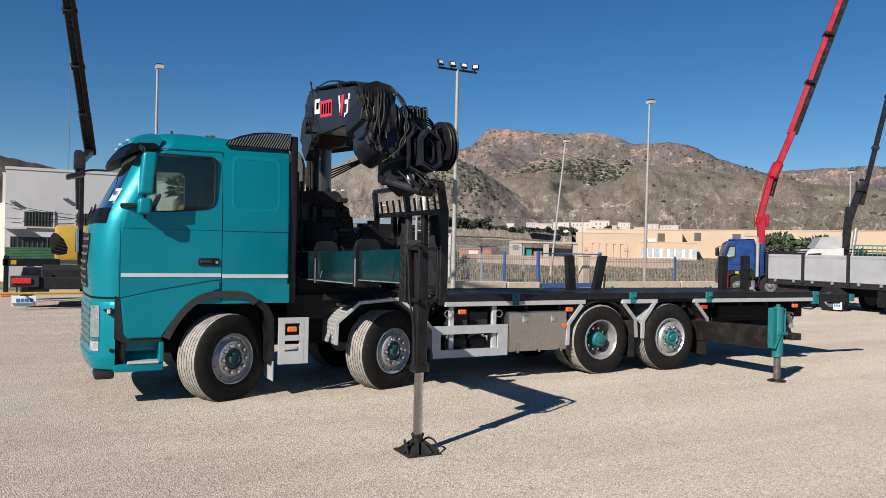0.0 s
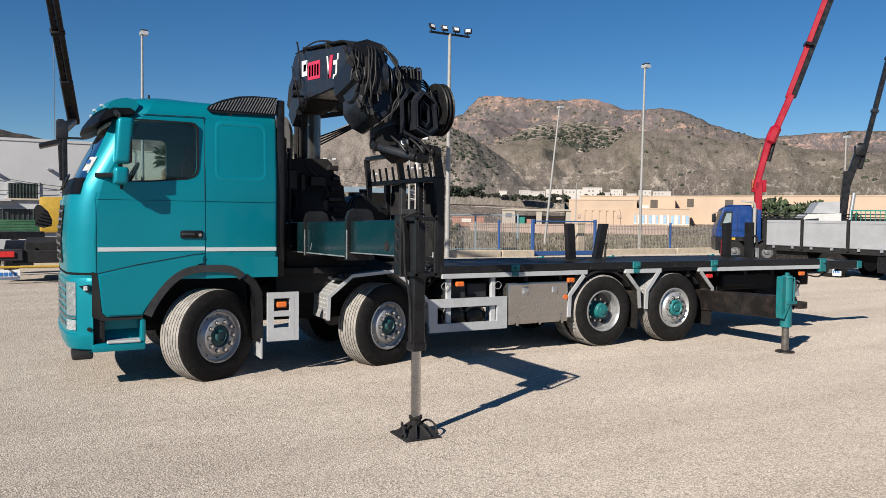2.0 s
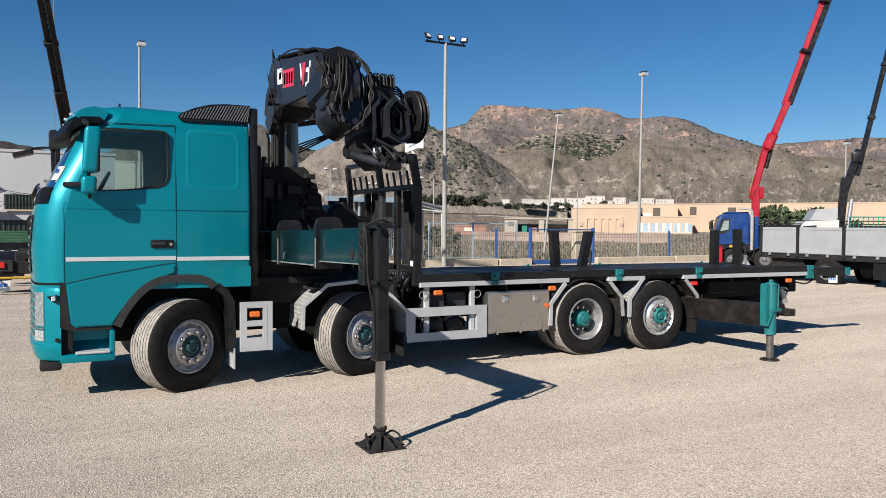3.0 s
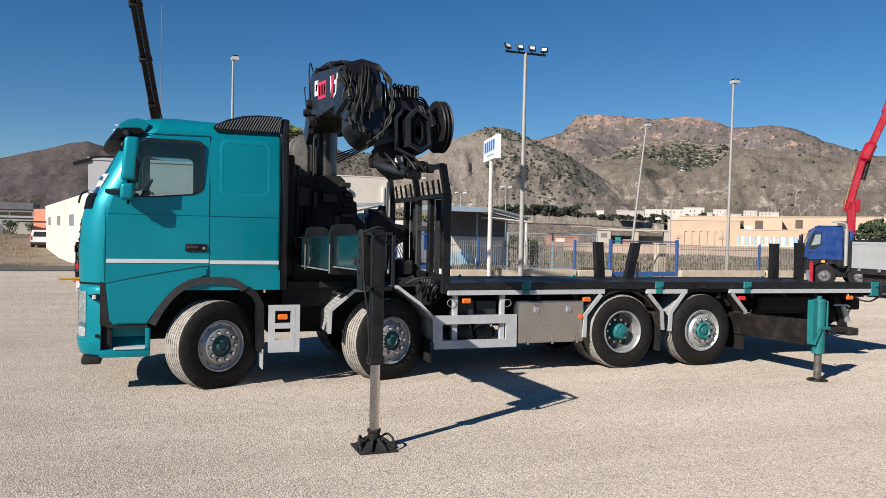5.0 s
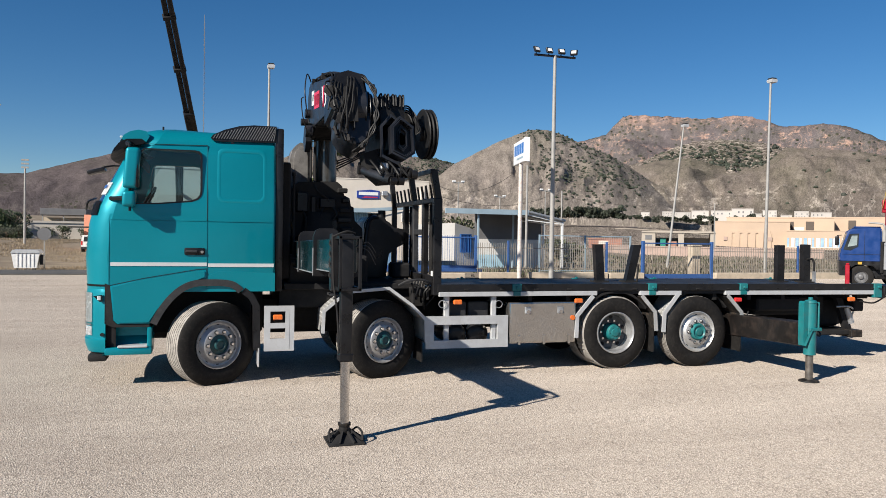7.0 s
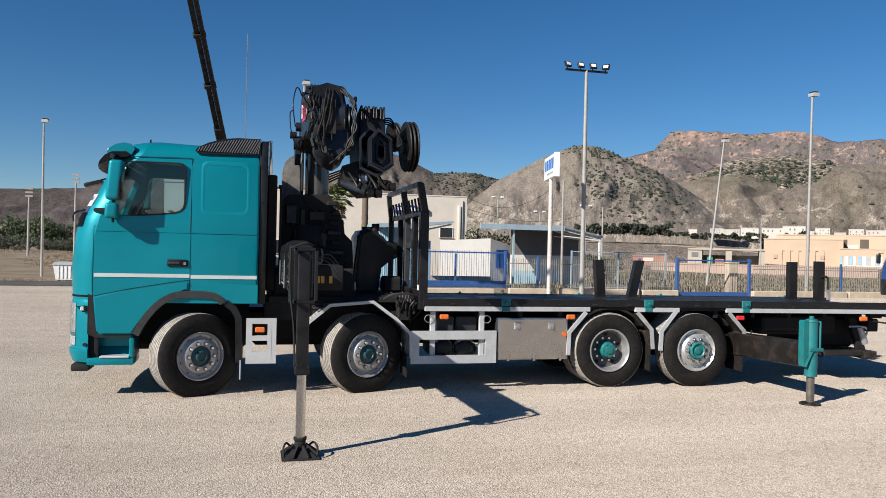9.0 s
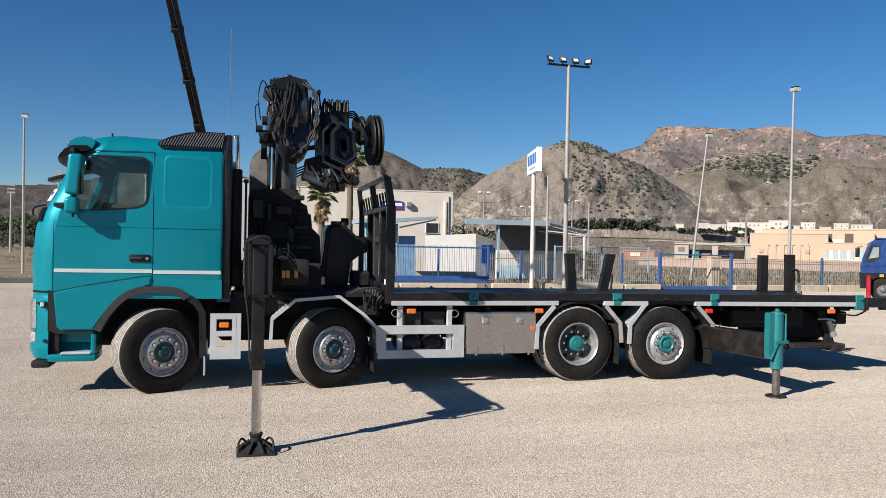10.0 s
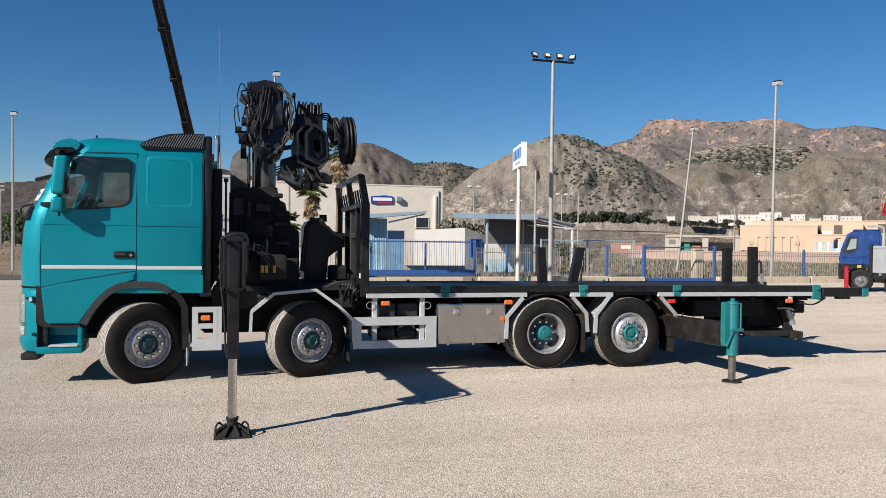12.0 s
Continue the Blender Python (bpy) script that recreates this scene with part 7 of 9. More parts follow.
bm = prism(bmesh.new(), [(0.16, -0.18), (0.20, 0.08), (0.08, 0.25), (-0.10, 0.27), (-1.78, 0.20), (-1.92, 0.08), (-1.92, -0.20), (-1.70, -0.26), (-0.60, -0.34), (-0.1, -0.30)], -0.20, 0.22, "x")
bmesh.ops.bevel(bm, geom=[e for e in bm.edges if abs(e.verts[0].co.x - e.verts[1].co.x) < 1e-4], offset=0.025, segments=2, affect="EDGES")
bm.transform(BOOM)
boom = part("boom", bm, CRANE, crane, "blue-black boom box with red and white decals")


def decal(y0, y1, z0, z1, slant, mt, name, label):
    bm = prism(bmesh.new(), [(y0, z0), (y1, z0), (y1 + slant, z1), (y0 + slant, z1)], -0.206, -0.202, "x")
    bm.transform(BOOM)
    part(name, bm, mt, boom, label)


decal(-0.52, -0.30, -0.06, 0.14, 0.02, SIGN_WHITE, "decal", "white decal square")
decal(-0.47, -0.36, -0.0, 0.09, 0.0, CRANE, "decal", "dark mark")
decal(-1.02, -0.55, -0.12, 0.10, 0.02, LOGO_RED, "decal", "red decal")
for k in range(4):
    decal(-0.98 + 0.105 * k, -0.915 + 0.105 * k, -0.08, 0.06, 0.01, SIGN_WHITE, "decal", "white bar")
decal(-1.42, -1.32, -0.14, 0.12, -0.05, LOGO_RED, "decal", "red mark")
decal(-1.38, -1.34, -0.14, 0.12, 0.09, SIGN_WHITE, "decal", "white mark")
decal(-1.62, -1.50, -0.16, -0.11, 0.0, SIGN_WHITE, "decal", "white mark")
decal(-1.62, -1.58, -0.11, 0.0, 0.0, SIGN_WHITE, "decal", "white mark")
decal(-1.62, -1.50, 0.0, 0.05, 0.0, SIGN_WHITE, "decal", "white mark")
decal(-1.66, -1.62, 0.05, 0.12, 0.0, SIGN_WHITE, "decal", "white mark")

# the head at the boom's end
bm = prism(bmesh.new(), [(1.24, 3.40), (1.20, 3.20), (1.20, 2.98), (1.28, 2.90), (1.58, 2.90), (1.62, 3.20), (1.58, 3.42), (1.40, 3.46)], -0.90, -0.25, "y")
bmesh.ops.bevel(bm, geom=[e for e in bm.edges if abs(e.verts[0].co.y - e.verts[1].co.y) < 1e-4], offset=0.03, segments=2, affect="EDGES")
kn = part("boom_head", bm, BLACK, crane, "black rounded boom head hung with hoses")
part("drum", lathe(bmesh.new(), [(0.02, 0.0), (0.25, 0.0), (0.27, 0.02), (0.27, 0.36), (0.25, 0.38), (0.02, 0.38)], (1.24, -0.66, 3.06), (1, 0, 0), 32), CRANE, kn)
for x, r in ((1.60, 0.285), (1.655, 0.265), (1.69, 0.24)):
    part("flange", lathe(bmesh.new(), [(0.05, -0.009), (r - 0.006, -0.009), (r, 0.0), (r - 0.006, 0.009), (0.05, 0.009)], (x, -0.64, 3.02), (1, 0, 0), 36), BLACK, kn)
bm = prism(bmesh.new(), [(1.28, 2.94), (1.27, 2.74), (1.36, 2.60), (1.50, 2.53), (1.60, 2.60), (1.67, 2.76), (1.67, 2.94)], -0.86, -0.30, "y")
bmesh.ops.bevel(bm, geom=list(bm.edges), offset=0.025, segments=1, affect="EDGES")
part("lower_housing", bm, CRANE, kn)
for x, z0, z1 in ((1.30, 2.80, 3.10), (1.44, 2.72, 2.94)):
    part("web_plate", boxed(x, x + 0.015, -0.955, -0.84, z0, z1, 0.004), BLACK, kn)
part("cover_plate", prism(bmesh.new(), [(1.33, 3.22), (1.33, 2.90), (1.40, 2.80), (1.49, 2.80), (1.49, 3.22)], -0.955, -0.92, "y"), MATT, kn)
# hoses along the top of the boom, most of them ending in the head
for k in range(10):
    x = -0.17 + 0.036 * k + H.uniform(-0.006, 0.006)
    pts = [BOOM @ Vector(p) for p in ((x, 0.10, 0.27 + 0.03 * H.random()), (x, -0.5, 0.30), (x, -1.2, 0.275), (x, -1.74, 0.25))]
    x2 = 1.41 + x
    if k in (4, 5, 6):
        pts += [Vector((x2 + 0.01, -0.90, 3.36)), Vector((x2 - 0.02, -0.975, 3.15)), Vector((x2 - 0.04 - 0.02 * (k % 2), -0.985, 2.98)), Vector((x2 - 0.09 + 0.03 * (k % 2), -0.97, 2.80 - 0.05 * (k % 2))), Vector((x2 - 0.08, -0.90, 2.70))]
    elif k > 6:
        d = 0.035 * (k - 7) * (1 if k < 9 else -0.4) + H.uniform(-0.008, 0.008)
        pts += [Vector((x2 + 0.03, -0.86, 3.40)), Vector((1.68 + d, -0.93, 3.22)), Vector((1.71 - d, -0.96, 3.05)), Vector((1.70 + d, -0.97, 2.88)), Vector((1.66 - d, -0.95, 2.70)), Vector((1.56 + d, -0.9, 2.55)), Vector((1.46 + d, -0.8, 2.48))]
    else:
        pts += [Vector((x2 - 0.02, -0.85, 3.34)), Vector((x2 - 0.05, -0.93, 3.26 - 0.03 * k)), Vector((x2 - 0.02, -0.9, 3.14 - 0.02 * k))]
    part("hose", tube(bmesh.new(), curve_pts(pts, 5), 0.0115, 6), BLACK, boom, "black hydraulic hose")
# torn sleeving and hanging hoses on the head's flank
for k in range(5):
    x, z = 1.15 + 0.045 * k, 3.28 - 0.02 * (k % 5)
    drop = H.uniform(0.25, 0.62)
    pts = [(x + 0.05, -0.74, z + 0.08), (x + H.uniform(-0.03, 0.02), -0.90, z)]
    for j in range(1, 5):
        pts.append((x + H.uniform(-0.035, 0.035), -0.95 + H.uniform(-0.03, 0.02), z - drop * j / 4))
    part("hose", tube(bmesh.new(), curve_pts(pts, 3), H.choice((0.010, 0.013, 0.02)), 6), (BLACK, MATT, CRANE)[k % 3], kn)
for k in range(3):
    x, z = 1.14 + 0.05 * (k % 3), 3.16 - 0.16 * k
    a = [(x - 0.03, -0.94, z + 0.07), (x + 0.05, -0.97, z + 0.05), (x + 0.07, -0.955, z - 0.05), (x + 0.01, -0.985, z - 0.09), (x - 0.05, -0.95, z - 0.02)]
    bm = bmesh.new()
    lo = [bm.verts.new(p) for p in a]
    hi = [bm.verts.new((p[0] + 0.004, p[1] + 0.012, p[2])) for p in a]
    bm.faces.new(lo), bm.faces.new(hi[::-1])
    for i in range(5):
        bm.faces.new((lo[i], hi[i], hi[(i + 1) % 5], lo[(i + 1) % 5]))
    part("torn_sleeve", bm, MATT, kn, smooth=0)
for k in range(7):
    x, y = 1.22 + 0.055 * k, -0.9 + 0.03 * (k % 3)
    part("fitting", beam(bmesh.new(), (x, y, 2.74 - 0.03 * k), (x + H.uniform(-0.03, 0.03), y - 0.02, 2.64 - 0.025 * k), 0.035, 0.03), MATT, kn)
for x in (1.17,):
    part("hose_loop", tube(bmesh.new(), curve_pts([(x + 0.04, 0.95, 4.03), (x - 0.01, 0.86, 4.10), (x - 0.06, 0.68, 4.0), (x - 0.10, 0.55, 3.72), (x - 0.06, 0.66, 3.45)]), 0.009, 6), BLACK, boom)
part("hose_loop", tube(bmesh.new(), curve_pts([(1.28, 0.9, 4.06), (1.40, 0.8, 4.12), (1.55, 0.65, 4.08), (1.62, 0.5, 3.96)]), 0.010, 6), BLACK, boom)
part("guide", boom_prism(-0.21, 0.24, [(-0.35, 0.24), (-0.31, 0.24), (-0.31, 0.315), (-0.35, 0.315)]), MATT, boom)
part("guide", boom_prism(-0.21, 0.24, [(-1.25, 0.22), (-1.21, 0.22), (-1.21, 0.295), (-1.25, 0.295)]), MATT, boom)
part("bracket", boom_prism(-0.28, -0.20, [(-0.35, -0.30), (-0.1, -0.35), (0.0, -0.55), (-0.2, -0.70), (-0.35, -0.55)]), CRANE, boom)

# the folded jib beside it: nested hexagonal extensions
JIB = Matrix.Translation((2.03, -0.95, 2.63)) @ Matrix.Rotation(radians(9), 4, "X") @ Matrix.Diagonal((0.80, 1.0, 0.84, 1.0))
HEX = [(-0.18, -0.22), (-0.19, 0.17), (-0.06, 0.31), (0.15, 0.17), (0.18, -0.21), (0.03, -0.31)]


def hex_ring(outer, inner, y0, y1, sx=1.0):
    bm = bmesh.new()
    loops = [[bm.verts.new((x * s * sx, y, z * s)) for x, z in HEX] for s, y in ((outer, y0), (inner, y0), (inner, y1), (outer, y1))]
    for a, b in zip(loops, loops[1:] + loops[:1]):
        for i in range(len(a)):
            j = (i + 1) % len(a)
            bm.faces.new((a[i], a[j], b[j], b[i]))
    bm.transform(JIB)
    return bm


jib = part("jib", hex_ring(1.0, 0.89, 0.0, 1.1), CRANE, crane, "black six-sided jib box with nested extensions")
for s, t, y, sx in ((0.87, 0.82, -0.02, 1.0), (0.80, 0.77, 0.05, 1.0), (0.60, 0.55, 0.04, 0.72), (0.52, 0.48, 0.03, 0.66)):
    part("extension", hex_ring(s, t, y, 1.0, sx), CRANE, jib)
bm = hex_ring(1.16, 1.02, 0.13, 1.1)
bm.transform(Matrix.Translation((-0.07, 0, 0)))
part("jib_sleeve", bm, CRANE, jib)
bm = hex_ring(0.86, 0.30, 0.09, 0.9, 1.0)
part("end_plate", bm, BLACK, jib)
bm = prism(bmesh.new(), [(x * 0.5, z * 0.5) for x, z in HEX], 0.35, 0.9, "y")
bm.transform(JIB)
part("extension", bm, MATT, jib)
part("jib_cylinder", cyl(bmesh.new(), (1.90, -0.70, 3.08), (1.86, 0.8, 3.35), 0.08, 0.09, 16), BLACK, crane)
hb2 = part("hose_block", boxed(1.80, 2.12, -0.72, -0.15, 2.86, 3.24, 0.04, 2), BLACK, crane, "black block of bundled hoses")
for k in range(7):
    x = 1.825 + k * 0.045 + H.uniform(-0.008, 0.008)
    part("hose", tube(bmesh.new(), curve_pts([(x, 0.1, 3.20), (x, -0.3, 3.25), (x, -0.62, 3.25 + H.uniform(-0.015, 0.015)), (x + 0.005, -0.74, 3.24), (x + H.uniform(-0.01, 0.015), -0.75, 3.10 - 0.05 * H.random())], 4), 0.011, 6), BLACK, hb2)
wl = part("work_lamp", tube(bmesh.new(), [(1.80, -0.5, 3.20), (1.78, -0.5, 3.40)], 0.010), BLACK, crane, "small work lamp on a stalk")
part("lamp_head", boxed(1.755, 1.80, -0.53, -0.47, 3.39, 3.46, 0.02, 2), BLACK, wl)
# hose reels
def reel(c, r, w, label, ax):
    ax = Vector(ax).normalized()
    prof = [(0.05, -w / 2), (r, -w / 2), (r + 0.012, -w / 2 + 0.012), (r, -w / 2 + 0.024), (r - 0.05, -w / 2 + 0.03), (r - 0.05, -0.02), (r, -0.016), (r + 0.01, 0.0), (r, 0.016), (r - 0.05, 0.02), (r - 0.05, w / 2 - 0.03), (r, w / 2 - 0.024), (r + 0.012, w / 2 - 0.012), (r, w / 2), (0.05, w / 2)]
    o = part("hose_reel", lathe(bmesh.new(), prof, c, ax, 48), PLASTIC, crane, label)
    for s in (-0.25, 0.25):
        part("hose_coil", lathe(bmesh.new(), [(r - 0.055, s * w - 0.01), (r - 0.03, s * w - 0.015), (r - 0.02, s * w), (r - 0.03, s * w + 0.015), (r - 0.055, s * w + 0.01)], c, ax, 36), PLASTIC, o)
    part("reel_hub", cyl(bmesh.new(), Vector(c) - ax * (w / 2 + 0.04), Vector(c) + ax * (w / 2 + 0.03), 0.09, 0.09, 16), BLACK, o)


reel((2.47, -0.40, 2.88), 0.305, 0.12, "black hose reel with grooved flanges", (1, 0.06, 0.05))
reel((2.38, 0.05, 3.16), 0.18, 0.11, "small black hose reel", (1, 0.15, 0.3))
for k in range(4):
    part("hose", tube(bmesh.new(), curve_pts([(2.10, -0.5 + 0.05 * k, 3.18), (2.2, -0.6, 3.16 - 0.03 * k), (2.27 + 0.02 * k, -0.65, 2.98 - 0.04 * k), (2.28, -0.6, 2.80)], 5), 0.010, 6), BLACK, crane)
# rams and hook gear hung below the jib
def ram(p, q, r, rod):
    p, q = Vector(p), Vector(q)
    d = (q - p).normalized()
    o = part("jib_ram", cyl(bmesh.new(), p, q, r, r, 16), CRANE, crane, "black hydraulic ram below the jib")
    part("gland", cyl(bmesh.new(), q - d * 0.05, q + d * 0.02, r * 1.15, r * 1.1, 16), BLACK, o)
    part("ram_rod", cyl(bmesh.new(), q, q + d * rod, r * 0.55, r * 0.55, 14), POST, o)
    part("rod_eye", cyl(bmesh.new(), q + d * rod + Vector((-0.035, 0, 0)), q + d * rod + Vector((0.035, 0, 0)), r * 0.9, r * 0.9, 14), BLACK, o)
    part("tail_eye", cyl(bmesh.new(), p + Vector((-0.05, 0, 0)), p + Vector((0.05, 0, 0)), r * 1.1, r * 1.1, 14), BLACK, o)


ram((1.66, -0.30, 2.44), (1.98, -0.80, 2.16), 0.062, 0.05)
ram((1.78, -0.28, 2.50), (2.12, -0.78, 2.25), 0.058, 0.09)
ram((1.62, -0.45, 2.36), (1.86, -0.92, 2.12), 0.05, 0.06)
part("hook_block", prism(bmesh.new(), [(1.60, 2.52), (1.66, 2.30), (1.80, 2.18), (1.98, 2.20), (2.10, 2.34), (2.02, 2.50), (1.82, 2.60)], -0.62, -0.40, "y"), MATT, crane, "dark hook block")
for k in range(4):
    a = 1.66 + 0.11 * k
    part("hose", tube(bmesh.new(), curve_pts([(a, -0.72, 2.42), (a + 0.05, -0.86, 2.28 - 0.03 * (k % 2)), (a + 0.10, -0.90, 2.18), (a + 0.15, -0.80, 2.30)], 5), 0.014, 6), BLACK, crane)
part("clamp", boxed(1.80, 1.90, -0.72, -0.52, 2.30, 2.40, 0.02), STEEL, crane)
for o in crane.children_recursive:
    if o not in standing:
        o.data.transform(LIFT)
    if o.name.startswith("hose"):
        o.data.materials[0] = HOSE
# control valves high on the far side
vb = part("control_valves", boxed(1.95, 2.45, 1.6, 2.0, 3.42, 3.52, 0.01), RUSTY, crane, "valve bank with control levers")
part("bracket", beam(bmesh.new(), (1.58, 1.62, 3.28), (2.15, 1.8, 3.40), 0.07, 0.07), MATT, vb)
for k in range(5):
    part("lever", cyl(bmesh.new(), (2.02 + 0.09 * k, 1.8, 3.52), (2.0 + 0.09 * k, 1.78, 3.68), 0.012), BLACK, vb)
for k in range(4):
    part("pipe", tube(bmesh.new(), curve_pts([(2.4, 1.7, 3.45), (2.42 + 0.02 * k, 1.66, 3.34), (2.2 + 0.03 * k, 1.62, 3.22), (1.66, 1.55, 3.0 - 0.04 * k)]), 0.012, 6), RUSTY, vb)
# oil tank, controls and small fittings round the base
bm = prism(bmesh.new(), [(2.11, 1.26), (2.10, 2.08), (2.16, 2.18), (2.42, 2.18), (2.47, 2.08), (2.54, 2.0), (2.74, 2.0), (2.74, 1.78), (2.46, 1.64), (2.45, 1.26)], 1.50, 2.20, "y")
bmesh.ops.bevel(bm, geom=[e for e in bm.edges if abs(e.verts[0].co.y - e.verts[1].co.y) < 1e-4], offset=0.03, segments=2, affect="EDGES")
tank = part("oil_tank", bm, BLACK, crane, "black oil tank with a filler cap")
part("filler_cap", cyl(bmesh.new(), (2.42, 1.75, 2.18), (2.42, 1.75, 2.29), 0.065, 0.06, 16), BLACK, tank)
part("filter", cyl(bmesh.new(), (2.30, 1.8, 2.18), (2.30, 1.8, 2.24), 0.09, 0.09, 16), BLACK, tank)
part("tank_foot", boxed(2.46, 2.73, 1.1, 1.45, 1.27, 1.50, 0.03), MATT, tank)
part("suction_hose", tube(bmesh.new(), curve_pts([(2.30, 1.55, 2.18), (2.16, 1.46, 2.12), (2.10, 1.42, 1.8), (2.06, 1.40, 1.40)]), 0.035, 8), BLACK, tank)
cb = part("control_box", boxed(1.38, 1.75, 0.05, 0.42, 1.34, 1.68, 0.05, 2), MATT, crane, "black control box with yellow labels")
for x in (1.40, 1.455, 1.56):
    part("warning_label", boxed(x, x + 0.042, 0.044, 0.049, 1.44, 1.535), YELLOW, cb, "yellow warning label")
part("stop_ring", lathe(bmesh.new(), [(0.07, 0.0), (0.10, 0.0), (0.10, 0.03), (0.07, 0.03)], (1.42, 0.42, 1.62), (0, -1, 0), 24, True), MATT, crane)
for k in range(4):
    p0 = Vector((1.26 + 0.06 * k, 0.5 + 0.05 * (k % 3), 1.45))
    part("hose", tube(bmesh.new(), curve_pts([p0, p0 + Vector((0.05, -0.12, 0.25)), p0 + Vector((0.06, -0.05, 0.4)), p0 + Vector((0.02, 0.2, 0.5))], 5), 0.015, 6), BLACK, crane)
for k in range(6):
    x = 2.50 + 0.05 * k
    part("valve_fitting", boxed(x, x + 0.035, 0.12 + 0.05 * (k % 2), 0.3, 0.98 + 0.05 * (k % 3), 1.12 + 0.04 * (k % 3), 0.008), RUSTY if k % 2 else MATT, crane)
for k in range(4):
    x, z = 2.40 + 0.11 * k + H.uniform(-0.02, 0.02), 1.27 + H.uniform(-0.04, 0.05)
    pts = [(x, 0.25, z), (x + H.uniform(0.0, 0.1), 0.10, z - H.uniform(0.0, 0.08)), (x + H.uniform(0.02, 0.2), 0.08 + 0.1 * H.random(), z - H.uniform(0.12, 0.22)), (x + H.uniform(-0.02, 0.12), 0.25, z - H.uniform(0.25, 0.4))]
    part("hose", tube(bmesh.new(), curve_pts(pts, 5), H.choice((0.009, 0.012, 0.016)), 6), (MATT, BLACK, HOSE)[k % 3], crane)
part("hose", tube(bmesh.new(), curve_pts([(2.30, 0.12, 1.23), (2.42, 0.05, 1.30), (2.62, 0.04, 1.31), (2.76, 0.10, 1.24)], 5), 0.016, 6), PLASTIC, crane, "dusty grey hose")
part("valve_bank", boxed(2.50, 2.70, 0.16, 0.34, 1.10, 1.20, 0.012), MATT, crane)
for k in range(5):
    part("valve_lever", cyl(bmesh.new(), (2.52 + 0.04 * k, 0.20, 1.20), (2.53 + 0.04 * k, 0.16, 1.29), 0.006, 0.006, 6), DUSTY, crane)

# ---- near outrigger ----
out = part("outrigger_sleeve", beam(bmesh.new(), (1.07, 0.75, 1.622), (1.07, -1.49, 1.664), 0.25, 0.365, bev=0.012), TEAL_DARK, crane, "dark outer outrigger sleeve with worn edges")
part("outrigger_beam", beam(bmesh.new(), (1.07, -1.2, 1.68), (1.07, -2.76, 1.715), 0.21, 0.325, bev=0.010), TEAL_DARK, crane, "dark teal extended outrigger beam")
for y, z in ((-1.50, 1.66), (-0.12, 1.632)):
    bm = prism(bmesh.new(), [(0.925, z - 0.21), (1.215, z - 0.21), (1.215, z + 0.22), (1.19, z + 0.29), (1.14, z + 0.315), (1.0, z + 0.315), (0.95, z + 0.29), (0.925, z + 0.22)], y - 0.035, y + 0.035, "y")
    cp = part("collar_plate", bm, BLACK, out, "black collar plate with a rounded top")
    part("collar_edge", boxed(0.917, 0.926, y - 0.037, y - 0.022, z - 0.20, z + 0.10), STEEL, cp, "worn bright edge")
part("edge_strip", beam(bmesh.new(), (0.943, 0.6, 1.447), (0.943, -1.48, 1.484), 0.012, 0.012), STEEL, out, "worn bright lower edge")
part("edge_strip", beam(bmesh.new(), (0.963, -1.52, 1.528), (0.963, -2.74, 1.555), 0.010, 0.010), STEEL, out, "worn bright lower edge")
part("slot", lathe(bmesh.new(), [(0.0, -0.004), (0.045, -0.004), (0.045, 0.004), (0.0, 0.004)], (0.963, -2.44, 1.63), (1, 0, 0), 18), MATT, out, "dark round pin hole")
for y in (-0.30,):
    part("scrape", beam(bmesh.new(), (0.943, y, 1.50), (0.943, y - 0.05, 1.58 + 0.1 * (y < -0.5)), 0.006, 0.012), STEEL, out, "pale scrape in the paint")
part("pin", cyl(bmesh.new(), (0.90, 0.45, 1.52), (1.0, 0.45, 1.52), 0.035), RUSTY, out)
LX, LY = 1.045, -2.91
leg = part("leg_tube", boxed(LX - 0.056, LX + 0.056, LY - 0.056, LY + 0.056, 0.76, 1.86, 0.02, 3), BLACK, crane, "square black outrigger leg tube")
part("leg_base", boxed(LX - 0.068, LX + 0.068, LY - 0.068, LY + 0.068, 0.745, 0.82, 0.012), BLACK, leg)
for z0 in (1.40, 1.87):
    part("frame_rail", boxed(LX - 0.095, LX + 0.115, LY - 0.16, LY - 0.13, z0, z0 + 0.03, 0.006), BLACK, leg)
for x0 in (LX - 0.095, LX + 0.085):
    part("frame_bar", boxed(x0, x0 + 0.03, LY - 0.16, LY - 0.13, 1.40, 1.90, 0.006), BLACK, leg)
for x0 in (LX - 0.095, LX + 0.085):
    for z0 in (1.40, 1.87):
        part("frame_tie", boxed(x0, x0 + 0.03, LY - 0.135, LY + 0.19, z0, z0 + 0.03), BLACK, leg)
part("leg_bracket", boxed(LX - 0.125, LX + 0.09, LY + 0.085, LY + 0.22, 1.38, 1.92, 0.012), BLACK, leg)
part("hose", tube(bmesh.new(), curve_pts([(LX - 0.12, LY + 0.05, 1.88), (LX - 0.125, LY, 1.7), (LX - 0.115, LY, 1.45), (LX - 0.085, LY - 0.03, 1.2), (LX - 0.07, LY - 0.04, 0.9), (LX - 0.07, LY - 0.03, 0.82)]), 0.009, 6), MATT, leg)
part("hose", tube(bmesh.new(), curve_pts([(LX - 0.12, LY + 0.05, 1.89), (LX, LY + 0.02, 1.94), (LX + 0.09, LY + 0.05, 1.92)]), 0.010, 6), MATT, leg)
for k in range(4):
    z = 1.48 + 0.1 * k
    part("hose", tube(bmesh.new(), curve_pts([(LX - 0.10, LY + 0.1, z), (LX - 0.135, LY + 0.14, z + 0.04), (LX - 0.11, LY + 0.2, z + 0.1)]), 0.008, 6), MATT, leg)
